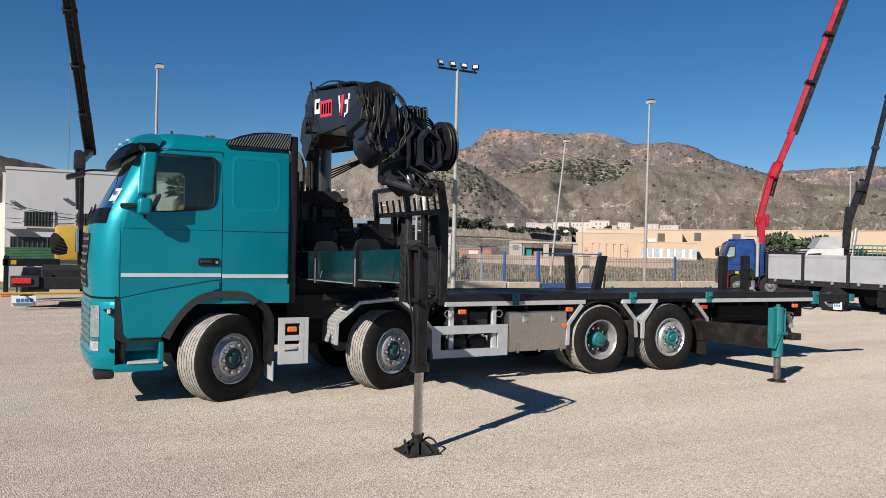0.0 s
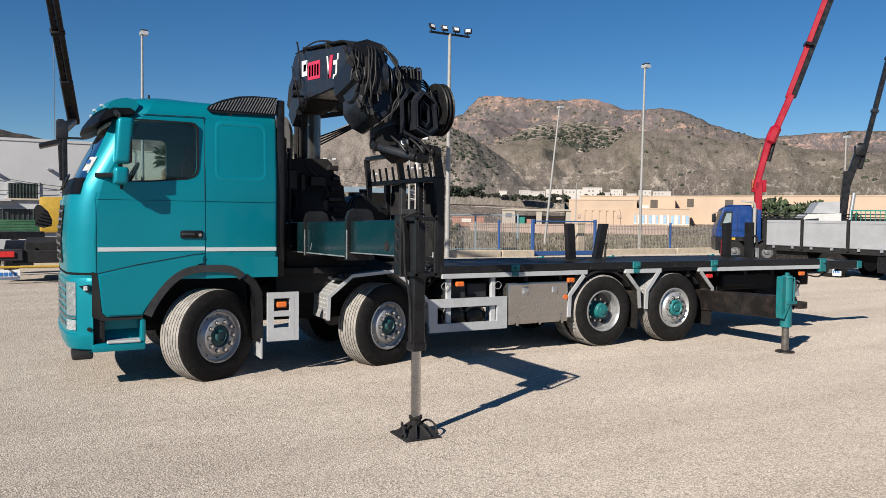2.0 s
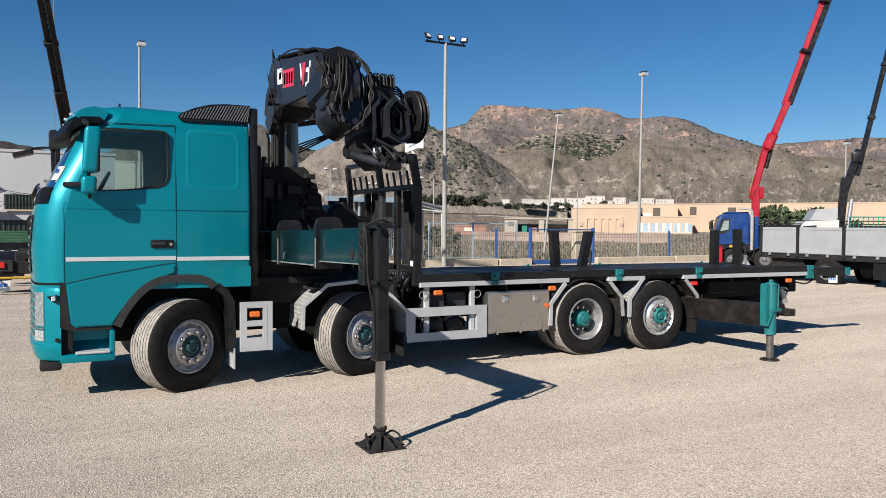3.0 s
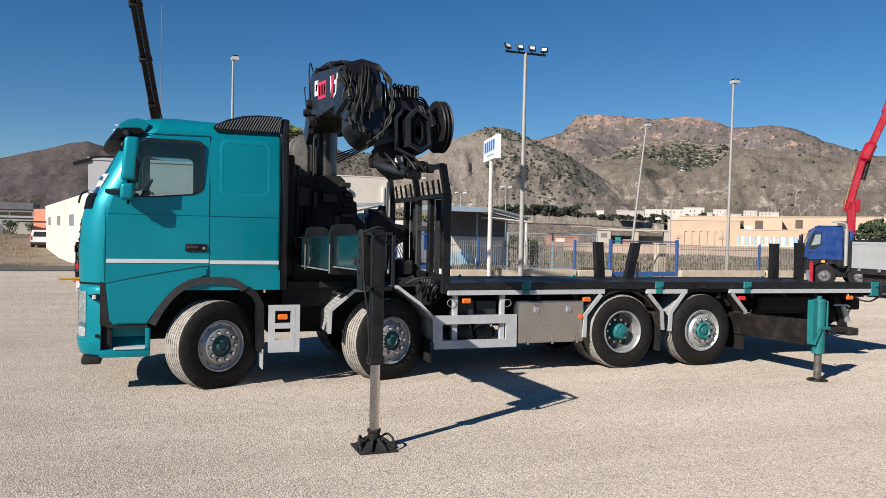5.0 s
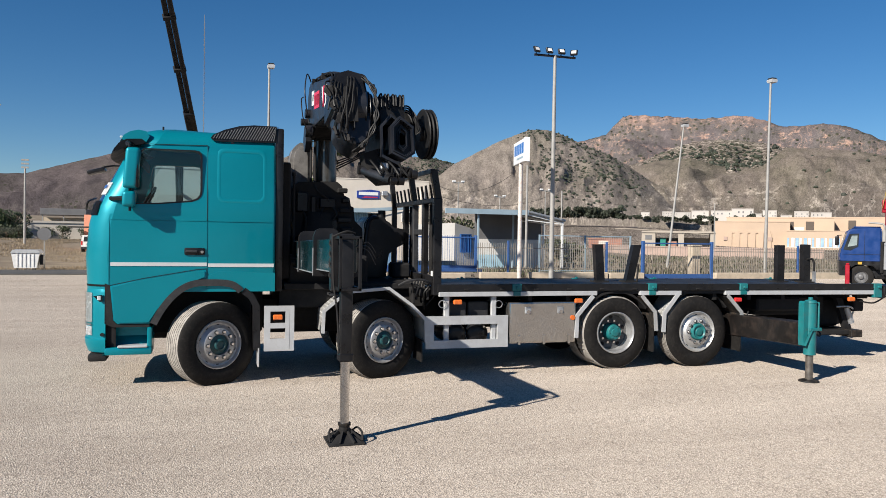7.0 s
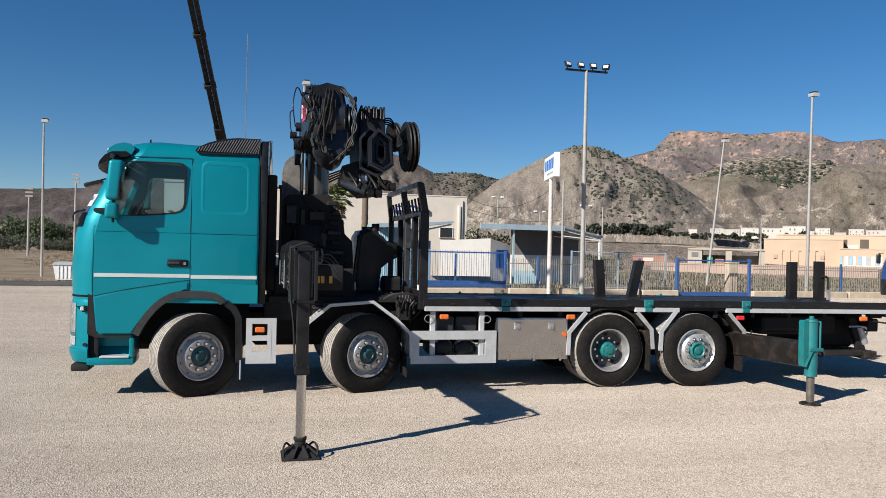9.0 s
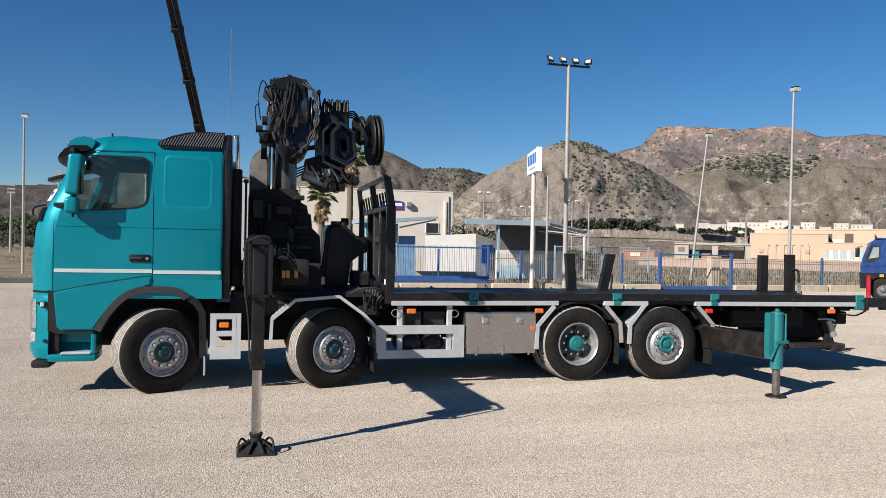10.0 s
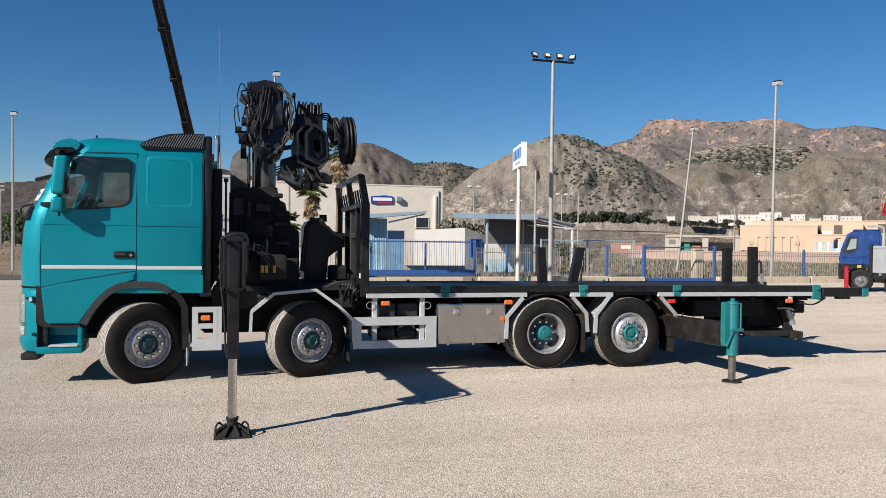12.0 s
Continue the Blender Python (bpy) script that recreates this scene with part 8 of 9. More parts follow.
for k in range(3):
    part("lead", tube(bmesh.new(), curve_pts([(LX + 0.12, LY + 0.15, 1.80), (LX + 0.25, LY + 0.25, 1.84 - 0.04 * k), (LX + 0.36, LY + 0.4, 1.74 - 0.06 * k)]), 0.004, 5), PLASTIC, leg, "grey cable")
part("leg_rod", cyl(bmesh.new(), (LX, LY, 0.16), (LX, LY, 0.76), 0.044, 0.044, 24), ROD_CHROME, crane, "chrome leg rod")
part("rod_joint", lathe(bmesh.new(), [(0.045, 0.07), (0.055, 0.10), (0.05, 0.14), (0.06, 0.155), (0.06, 0.175)], (LX, LY, 0), (0, 0, 1), 18), RUSTY, crane)
foot = bmesh.new()
bmesh.ops.create_cone(foot, cap_ends=True, segments=4, radius1=0.215, radius2=0.08, depth=0.06, matrix=Matrix.Translation((LX, LY, 0.046)) @ Matrix.Rotation(radians(45), 4, "Z"))
box(foot, LX - 0.168, LX + 0.168, LY - 0.168, LY + 0.168, 0.0, 0.018, 0.004)
fo = part("foot_pad", foot, MATT, crane, "black steel foot pad on the gravel")
for k in range(8):
    a = k * math.tau / 8 + 0.39
    d = Vector((math.cos(a), math.sin(a), 0))
    c = Vector((LX, LY, 0))
    part("rib", beam(bmesh.new(), c + d * 0.06 + Vector((0, 0, 0.10)), c + d * 0.175 + Vector((0, 0, 0.02)), 0.014, 0.03), MATT, fo)
for s in (-1, 1):
    part("carry_handle", tube(bmesh.new(), curve_pts([(LX + s * 0.15, LY - 0.12, 0.03), (LX + s * 0.15, LY - 0.07, 0.10), (LX + s * 0.12, LY + 0.02, 0.12), (LX + s * 0.08, LY + 0.1, 0.06)]), 0.010, 6), MATT, fo)

# ---- rear outrigger ----
WORN_BEAM = plain("scuffed_brown_black_steel", (0.012, 0.0105, 0.010), 0.38, 0.0, 0.3, 2.5, dirt=(0.10, 0.07, 0.055), dirt_amount=0.28, bump=0.1, spec=0.4)
ROD = plain("dull_rod", (0.20, 0.18, 0.16), 0.4, 0.6, 0.25, 12, dirt=(0.08, 0.06, 0.05), dirt_amount=0.4)
ro = thing("rear_outrigger", "teal rear outrigger leg on a worn dark beam", "outrigger", (7.69, -1.47, 0))
part("beam", beam(bmesh.new(), (0, 0.05, 0.645), (0, 3.3, 0.56), 0.22, 0.325, bev=0.012), WORN_BEAM, ro, "worn dark steel beam")
part("sleeve", beam(bmesh.new(), (0, 1.75, 0.60), (0, 3.5, 0.555), 0.30, 0.40, bev=0.012), MATT, ro)
lg = part("leg_tube", cyl(bmesh.new(), (0, 0, 0.37), (0, 0, 1.08), 0.080, 0.080, 24), TEAL_PART, ro, "teal leg tube")
part("cap", lathe(bmesh.new(), [(0.088, 1.08), (0.07, 1.11), (0.03, 1.12), (0.03, 1.15), (0.02, 1.155)], (0, 0, 0), (0, 0, 1), 20), TEAL_PART, lg)
part("bracket", prism(bmesh.new(), [(-0.145, 0.58), (-0.135, 0.50), (-0.07, 0.66), (-0.07, 1.10), (-0.13, 1.10), (-0.145, 1.08)], -0.04, 0.06, "y"), TEAL_PART, lg)
part("bracket", boxed(0.08, 0.11, -0.06, 0.07, 0.72, 1.09, 0.01), TEAL_PART, lg)
part("clip", boxed(-0.09, 0.115, -0.098, -0.065, 0.70, 0.745, 0.008), TEAL_PART, lg)
part("rib", beam(bmesh.new(), (-0.13, -0.05, 0.50), (-0.05, -0.085, 0.72), 0.025, 0.025), TEAL_PART, lg)
part("rod", cyl(bmesh.new(), (0, 0, 0.02), (0, 0, 0.37), 0.05, 0.05, 18), ROD, ro, "dull steel rod")
part("foot", lathe(bmesh.new(), [(0.135, 0.0), (0.13, 0.02), (0.07, 0.035)], (0, 0, 0), (0, 0, 1), 24), RUSTY, ro)
part("hose", tube(bmesh.new(), curve_pts([(0.09, 0.0, 0.66), (0.16, 0.0, 0.62), (0.25, 0.1, 0.66), (0.3, 0.4, 0.75)]), 0.012, 6), MATT, ro)

# ---- parked crane truck behind the cab, seen from its rear ----
ct = thing("crane_truck", "dark chassis crane truck with a yellow cab and raised black boom", "truck", (-1.58, 15.0, -0.08))
for x in (-0.45, 0.35):
    part("chassis_rail", boxed(x, x + 0.1, 0.0, 6.5, 0.72, 0.98), MATT, ct)
GREY_RIM = plain("dull_grey_rim", (0.17, 0.17, 0.175), 0.45, 0.4, 0.2, 10, dirt=(0.08, 0.07, 0.06), dirt_amount=0.4, bump=0.1)
TRUCK_TYRE = finish(lathe(bmesh.new(), [(0.28, -0.14), (0.40, -0.15), (0.49, -0.13), (0.51, -0.10), (0.51, 0.10), (0.49, 0.13), (0.40, 0.15), (0.28, 0.14)], (0, 0, 0), (1, 0, 0), 32, True), "tyre", RUBBER)
TRUCK_RIM = finish(lathe(bmesh.new(), [(0.285, -0.12), (0.285, 0.12), (0.26, 0.10), (0.22, 0.02), (0.12, 0.02), (0.10, 0.09), (0.05, 0.10)], (0, 0, 0), (1, 0, 0), 28), "rim", GREY_RIM)


def park_wheel(owner, x, y, turn, z=0.51):
    w = part("wheel", TRUCK_RIM, None, owner)
    w.matrix_local = pose(x, y, z, 0, 0, turn)
    part("tyre", TRUCK_TYRE, None, w, "black tyre")


for y in (1.3, 5.8):
    park_wheel(ct, -1.0, y, 180)
    park_wheel(ct, 1.0, y, 0)
part("rear_cross_member", boxed(-0.9, 0.9, -0.05, 0.12, 0.55, 0.9, 0.02), MATT, ct)
for s in (-1, 1):
    fd = part("mudguard", prism(bmesh.new(), [(0.55, 0.45), (0.62, 0.95), (0.95, 1.13), (1.65, 1.13), (1.98, 0.95), (2.05, 0.45), (1.95, 0.45), (1.6, 1.05), (1.0, 1.05), (0.65, 0.45)], s * 0.75 - 0.35, s * 0.75 + 0.35, "x"), BLACK, ct)
    lb = part("lamp_bracket", boxed(s * 0.95 - 0.42, s * 0.95 + 0.3, -0.12, 0.0, 0.62, 0.94, 0.02), PLASTIC, ct)
    part("rear_lamp", boxed(s * 0.95 - 0.38, s * 0.95 + 0.1, -0.17, -0.12, 0.72, 0.88, 0.015), RED_LENS, lb, "red rear lamp")
    mf = part("mud_flap", boxed(s * 0.95 - 0.38, s * 0.95 + 0.22, 0.02, 0.05, 0.09, 0.37), SIGN_WHITE, ct, "white mud flap with blue bars")
    for k in range(4):
        part("bar", boxed(s * 0.95 - 0.27 + 0.11 * k, s * 0.95 - 0.19 + 0.11 * k, 0.008, 0.016, 0.20, 0.30), SIGN_BLUE, mf)
part("yellow_bar", cyl(bmesh.new(), (-1.75, -0.25, 0.46), (1.4, -0.25, 0.46), 0.035), YELLOW, ct, "thin yellow safety bar")
for s in (-1.2, 1.0):
    part("bar_arm", beam(bmesh.new(), (s, -0.25, 0.46), (s, 0.05, 0.6), 0.04, 0.04), MATT, ct)
part("rear_deck", boxed(-0.62, 0.95, 0.1, 4.2, 0.74, 1.14, 0.03), MATT, ct)
part("fifth_wheel", boxed(-0.55, 0.55, 1.0, 1.9, 1.0, 1.12, 0.05), MATT, ct)
for k in range(9):
    part("fitting", boxed(-0.35 + 0.08 * k, -0.30 + 0.08 * k, 0.15 + 0.1 * (k % 4), 0.5 + 0.2 * (k % 3), 0.98, 1.03 + 0.04 * (k % 3)), MATT, ct)
part("tank", cyl(bmesh.new(), (-0.7, 2.2, 0.62), (-0.7, 3.8, 0.62), 0.26, 0.26, 18), MATT, ct)
part("outrigger_beam", boxed(-1.75, -0.1, 4.0, 4.35, 1.08, 1.32, 0.02), BLACK, ct, "black extended outrigger beam")
part("hazard_label", boxed(-1.52, -1.36, 3.985, 3.997, 1.13, 1.27), YELLOW, ct, "yellow hazard label")
part("leg", boxed(-1.72, -1.58, 4.0, 4.3, 0.12, 1.42, 0.02), BLACK, ct)
part("foot", boxed(-1.78, -1.52, 3.95, 4.35, 0.08, 0.15, 0.02), ORANGE, ct, "orange foot pad")
cabp = part("cab", boxed(-0.24, 1.76, 7.0, 8.9, 1.2, 2.50, 0.12, 2), YELLOW, ct, "yellow cab")
part("cab_window", boxed(0.55, 1.5, 6.985, 7.0, 1.8, 2.25), DARK_WINDOW, cabp)
part("control_drum", prism(bmesh.new(), [(-0.36, 1.5), (-0.12, 1.44), (0.10, 1.5), (0.13, 1.70), (0.0, 1.98), (-0.18, 2.16), (-0.30, 2.20), (-0.39, 2.08)], 3.92, 4.4, "y"), MATT, ct, "black ribbed drum guard")
part("column", boxed(0.43, 0.59, 4.1, 4.5, 1.0, 4.4, 0.04), BLACK, ct)
for k in range(5):
    part("rib", beam(bmesh.new(), (-0.36 + 0.05 * k, 3.89, 1.62 + 0.10 * k), (0.06 - 0.02 * k, 3.89, 1.52 + 0.11 * k), 0.03, 0.035), BLACK, ct)
part("column_cylinder", cyl(bmesh.new(), (0.40, 4.0, 1.55), (0.40, 4.05, 2.35), 0.05, 0.05, 14), CHROME, ct)
bs = part("boom", beam(bmesh.new(), (0.46, 4.3, 3.0), (0.40, 4.35, 5.0), 0.22, 0.26, (0, 1, 0), 0.03), BLACK, ct, "raised black telescopic boom")
part("knee", boxed(0.26, 0.62, 4.05, 4.6, 4.35, 4.95, 0.05, 2), CRANE, bs)
part("link_boom", beam(bmesh.new(), (0.46, 4.3, 4.65), (0.98, 9.2, 5.5), 0.24, 0.26, (1, 0, 0), 0.03), BLACK, bs)
part("outer_boom", beam(bmesh.new(), (1.08, 9.15, 5.40), (-0.98, -1.38, 15.2), 0.19, 0.22, (0, 1, 0), 0.03), BLACK, bs)
part("inner_boom", beam(bmesh.new(), (0.86, 9.10, 5.50), (-1.19, -1.33, 15.2), 0.19, 0.20, (0, 1, 0), 0.02), BLACK, bs)
part("boom_sleeve", beam(bmesh.new(), (0.96, 9.05, 5.48), (0.67, 7.62, 6.82), 0.42, 0.32, (0, 1, 0), 0.03), BLACK, bs)
for z in (8.18, 9.7, 11.6):
    x, y = 0.67 - 0.212 * (z - 6.82), 7.62 - 1.074 * (z - 6.82)
    part("boom_ring", beam(bmesh.new(), (x, y, z), (x - 0.02, y - 0.09, z + 0.085), 0.46, 0.28, (0, 1, 0)), MATT, bs)

# thin far mast with stays
mast = solo("radio_mast", tube(bmesh.new(), [(-0.5, 70, 3.0), (-0.5, 70, 23.5)], 0.03, 6), SHADE_WALL, "thin lattice radio mast beyond the hall", "mast")
part("lattice", tube(bmesh.new(), [(-0.5 + 0.14 * (1 if k % 2 else -1), 70, 3 + k * 0.25) for k in range(80)], 0.012, 4), SHADE_WALL, mast)


# ---- white-sided dropside truck ----
ds = thing("dropside_truck", "truck with tall grey aluminium drop sides", "truck", (21.75, 10.3, -0.1), -90)
PW = 1.72
part("bed", boxed(-0.05, 5.2 * PW, 0.0, 2.5, 0.90, 1.06, 0.01), MATT, ds)
for k in range(5):
    x0 = k * PW - 0.2 * (k > 0)
    pn = part("side_panel", boxed(x0 + 0.06, x0 + PW - 0.06 - 0.2 * (k == 0), -0.04, 0.0, 1.08, 2.0, 0.015), DROPSIDE, ds, "grey aluminium drop side")
    part("panel_rib", boxed(x0 + 0.09, x0 + PW - 0.09 - 0.2 * (k == 0), -0.055, -0.042, 1.10, 1.17), DROPSIDE, pn)
    part("panel_rib", boxed(x0 + 0.09, x0 + PW - 0.09 - 0.2 * (k == 0), -0.055, -0.042, 1.91, 1.97), DROPSIDE, pn)
    for h in (0.35, PW - 0.6):
        part("hinge", boxed(x0 + h, x0 + h + 0.1, -0.065, -0.04, 1.0, 1.12), STEEL, pn)
    part("post", boxed(x0 - 0.05, x0 + 0.05, -0.06, 0.02, 0.98, 2.04), MATT, ds, "black side post")
    part("side_panel", boxed(x0 + 0.06, x0 + PW - 0.06, 2.5, 2.54, 1.08, 2.0), ALU, ds)
for x in (2.6, 8.2):
    park_wheel(ds, x, 0.15, 270)
    park_wheel(ds, x, 2.35, 90)
for y in (0.8, 1.6):
    part("chassis_rail", boxed(0.1, 5.2 * PW, y, y + 0.1, 0.62, 0.90), MATT, ds)
mf = part("mud_flap", boxed(2.72, 3.02, -0.02, 0.02, 0.16, 0.42), SIGN_WHITE, ds, "white mud flap with blue bars")
for k in range(4):
    part("bar", boxed(2.75 + 0.062 * k, 2.79 + 0.062 * k, -0.03, -0.022, 0.26, 0.34), SIGN_BLUE, mf)
part("side_box", boxed(4.2, 5.6, 0.05, 0.6, 0.35, 0.9, 0.02), BLACK, ds)
part("side_box", boxed(0.3, 1.6, 0.2, 0.8, 0.45, 0.9, 0.02), RUSTY, ds)

# white cab and black crane standing behind it
wc = thing("white_crane_truck", "white truck with green rails and a raised black crane", "truck", (30.28, 14.25, -0.1), -43)
cb2 = part("cab", prism(bmesh.new(), [(-0.95, 0.9), (-0.9, 1.6), (-0.65, 2.15), (-0.5, 2.3), (0.9, 2.34), (0.9, 0.9)], 0.0, 2.4, "y"), DULL_WHITE, wc, "white cab")
part("cab_window", prism(bmesh.new(), [(-0.8, 1.65), (-0.62, 2.05), (-0.05, 2.1), (-0.05, 1.65)], -0.02, -0.005, "y"), DARK_WINDOW, cb2)
part("roof_spoiler", prism(bmesh.new(), [(-0.3, 2.34), (0.0, 2.85), (0.9, 2.9), (0.9, 2.34)], 0.3, 2.1, "y"), DROPSIDE, cb2)
part("bed", boxed(1.7, 9.0, 0, 2.4, 0.95, 1.15), MATT, wc)
for k in range(26):
    part("rail_bar", boxed(1.3 + 0.2 * k, 1.33 + 0.2 * k, -0.02, 0.0, 1.6, 2.5), GREEN_MESH, wc)
for z in (1.6, 2.45):
    part("rail", boxed(1.3, 6.4, -0.03, 0.01, z, z + 0.06), GREEN_MESH, wc)
park_wheel(wc, 0.1, 0.15, 270)
park_wheel(wc, 5.0, 0.15, 270)
park_wheel(wc, 0.1, 2.25, 90)
park_wheel(wc, 5.0, 2.25, 90)
part("column", beam(bmesh.new(), (0.950, 0.4, 1.1), (1.200, 0.4, 4.3), 0.32, 0.32, (0, 1, 0), 0.03), BLACK, wc)
part("column_cylinder", cyl(bmesh.new(), (1.220, 0.2, 1.2), (1.450, 0.2, 3.3), 0.09), STEEL, wc)
bb = part("boom", beam(bmesh.new(), (1.100, 0.4, 3.4), (1.750, 0.4, 5.6), 0.30, 0.30, (0, 1, 0), 0.04), BLACK, wc, "raised black crane boom")
part("outer_boom", beam(bmesh.new(), (1.700, 0.45, 4.4), (4.100, 0.6, 16.0), 0.20, 0.26, (0, 1, 0), 0.04), BLACK, bb)
part("knuckle", boxed(1.45, 1.9, 0.15, 0.6, 5.0, 5.5, 0.08, 2), BLACK, bb)
for k in range(4):
    z = 7.0 + 2.4 * k
    x = 1.70 + 2.4 * (z - 4.4) / 11.6
    part("boom_ring", beam(bmesh.new(), (x, 0.5, z), (x + 0.04, 0.5, z + 0.14), 0.28, 0.34, (0, 1, 0)), CRANE, bb)

# ---- blue truck with the red crane ----
PALE_GLARE = plain("pale_window_glare", (0.22, 0.27, 0.27), 0.5, 0.0, 0.3, 3, bump=0.0)
bt = thing("blue_truck", "blue day-cab truck with a red telescopic crane", "truck", (27.02, 17.42, -0.15), -43)
CAB3 = [(0.03, 1.22), (0.0, 1.45), (0.06, 1.75), (0.30, 2.54), (0.48, 2.66), (1.55, 2.71), (1.62, 2.65), (1.62, 1.22)]
bm = prism(bmesh.new(), CAB3, 0.0, 2.4, "y")
bmesh.ops.bevel(bm, geom=[e for e in bm.edges if abs(e.verts[0].co.y - e.verts[1].co.y) < 1e-4 and e.verts[0].co.z > 1.3], offset=0.06, segments=2, affect="EDGES")
cb3 = part("cab", bm, BLUE, bt, "blue cab")
part("side_window", prism(bmesh.new(), [(0.14, 1.72), (0.36, 2.42), (0.74, 2.44), (0.72, 1.86), (0.42, 1.68)], -0.016, -0.003, "y"), DARK_WINDOW, cb3, "side window")
# pale patch that puts the light on the side window into its colour
part("glare_panel", prism(bmesh.new(), [(0.30, 1.84), (0.46, 2.34), (0.68, 2.35), (0.67, 1.92)], -0.022, -0.018, "y"), PALE_GLARE, cb3, "pale glare painted on the side window")
part("windscreen", prism(bmesh.new(), [(0.05, 1.78), (0.09, 1.78), (0.31, 2.45), (0.27, 2.45)], 0.15, 2.25, "y"), DARK_WINDOW, cb3)
for z in (1.50,):
    part("panel_line", boxed(0.1, 1.6, -0.006, 0.002, z, z + 0.02), CRANE, cb3)
part("door_edge", boxed(0.96, 0.975, -0.006, 0.002, 1.24, 2.55), CRANE, cb3)
part("mirror", boxed(-0.22, -0.05, -0.35, -0.12, 1.9, 2.32, 0.04, 2), BLACK, cb3)
part("side_skirt", prism(bmesh.new(), [(0.0, 0.55), (-0.02, 1.21), (1.75, 1.21), (1.75, 0.86), (1.45, 0.86), (1.30, 1.02), (0.62, 1.04), (0.36, 0.86), (0.30, 0.55)], -0.02, 2.42, "y"), BLACK, bt, "black bumper and wheel arches")
part("roof_deflector", boxed(0.55, 1.6, 0.2, 2.2, 2.68, 2.76, 0.03), BLUE, bt)
part("mirror_arm", beam(bmesh.new(), (0.05, -0.02, 2.36), (-0.13, -0.22, 2.34), 0.03, 0.03), BLACK, bt)
part("hazard_label", boxed(0.72, 0.88, -0.036, -0.022, 1.07, 1.18), YELLOW, bt, "yellow hazard label")
rp = part("outrigger_leg", boxed(0.22, 0.40, -0.35, -0.15, 0.1, 1.05, 0.03), RED, bt, "red outrigger leg")
part("cap", boxed(0.24, 0.38, -0.33, -0.17, 1.05, 1.12, 0.02), RED, rp)
for x in (0.86, 2.32, 5.6, 6.9):
    park_wheel(bt, x, 0.15, 270)
    park_wheel(bt, x, 2.25, 90)
ex = part("exhaust", cyl(bmesh.new(), (1.72, -0.02, 0.95), (1.72, -0.02, 2.6), 0.075, 0.085, 16), POLE, bt, "grey exhaust stack")
part("bend", tube(bmesh.new(), curve_pts([(1.72, -0.02, 2.55), (1.71, -0.02, 2.78), (1.58, -0.02, 2.88), (1.1, -0.02, 2.92)]), 0.045), POLE, ex)
part("chassis", boxed(1.2, 7.5, 0.35, 2.05, 0.42, 1.04, 0.03), BLACK, bt, "dark chassis rails and gear")
part("mudguard", band(bmesh.new(), [(1.78, 0.62), (1.86, 0.95), (2.08, 1.08), (2.55, 1.08), (2.78, 0.95), (2.86, 0.62)], 0.03, 0.0, 0.45), PLASTIC, bt, "grey plastic mudguard")
part("side_rail", boxed(3.0, 7.5, 0.02, 0.07, 0.62, 0.70, 0.01), STEEL, bt, "grey side guard rail")
part("tank", cyl(bmesh.new(), (3.1, 0.3, 0.6), (4.2, 0.3, 0.6), 0.26, 0.26, 20), STEEL, bt)
part("sleeper", boxed(1.64, 2.05, 0.15, 2.3, 1.0, 2.55, 0.05, 2), BLUE, bt, "blue locker behind the cab")
part("body", boxed(2.08, 7.6, 0.05, 2.4, 1.05, 2.15, 0.02), BLACK, bt, "black body")
for z in (2.18, 2.32):
    part("body_rail", boxed(2.0, 7.6, 0.02, 0.06, z, z + 0.05), BLACK, bt)
col3 = part("column", beam(bmesh.new(), (2.38, 0.3, 1.0), (2.36, 0.3, 3.9), 0.34, 0.40, (0, 1, 0), 0.03), RED, bt, "red crane column")
part("column_ear", boxed(2.05, 2.72, 0.15, 0.45, 3.4, 4.0, 0.06, 2), RED, col3)
rb = part("boom", beam(bmesh.new(), (2.22, 0.3, 3.5), (2.84, 0.3, 6.2), 0.30, 0.40, (0, 1, 0), 0.05), RED, bt, "red telescopic crane boom")
part("decal", beam(bmesh.new(), (2.06, 0.113, 3.6), (2.20, 0.113, 4.5), 0.012, 0.12, (0, 1, 0)), YELLOW, rb, "yellow decal stripe")
part("decal", beam(bmesh.new(), (2.27, 0.113, 4.9), (2.43, 0.113, 5.6), 0.012, 0.12, (0, 1, 0)), YELLOW, rb, "yellow decal stripe")
part("lift_cylinder", cyl(bmesh.new(), (2.80, 0.3, 4.9), (3.10, 0.3, 6.2), 0.10, 0.10, 14), BLACK, rb)
part("knuckle", beam(bmesh.new(), (2.78, 0.3, 5.75), (3.12, 0.3, 6.6), 0.48, 0.66, (0, 1, 0), 0.12), RED, rb)
part("outer_boom", beam(bmesh.new(), (2.95, 0.3, 6.1), (3.72, 0.3, 8.1), 0.30, 0.36, (0, 1, 0), 0.04), RED, rb)
part("extension", beam(bmesh.new(), (3.56, 0.3, 7.95), (6.55, 0.3, 17.0), 0.24, 0.22, (0, 1, 0), 0.02), RED, rb)
part("extension", beam(bmesh.new(), (3.80, 0.3, 7.95), (6.80, 0.3, 17.0), 0.24, 0.30, (0, 1, 0), 0.02), BLACK, rb, "black inner extension")
for k in range(3):
    z = 10.4 + 2.3 * k
    x = 3.68 + 2.99 * (z - 7.95) / 9.05
    part("boom_ring", beam(bmesh.new(), (x - 0.1, 0.3, z), (x - 0.07, 0.3, z + 0.12), 0.36, 0.66, (0, 1, 0)), BLACK, rb)

for o in (col3, rb):
    o.location.x, o.location.y = -0.36, 0.9

# ---- white van down the lane and a waste container ----
vn = thing("van", "small white car-van parked down the lane", "car", (-11.6, 76.0, level(-11.6, 76.0)))
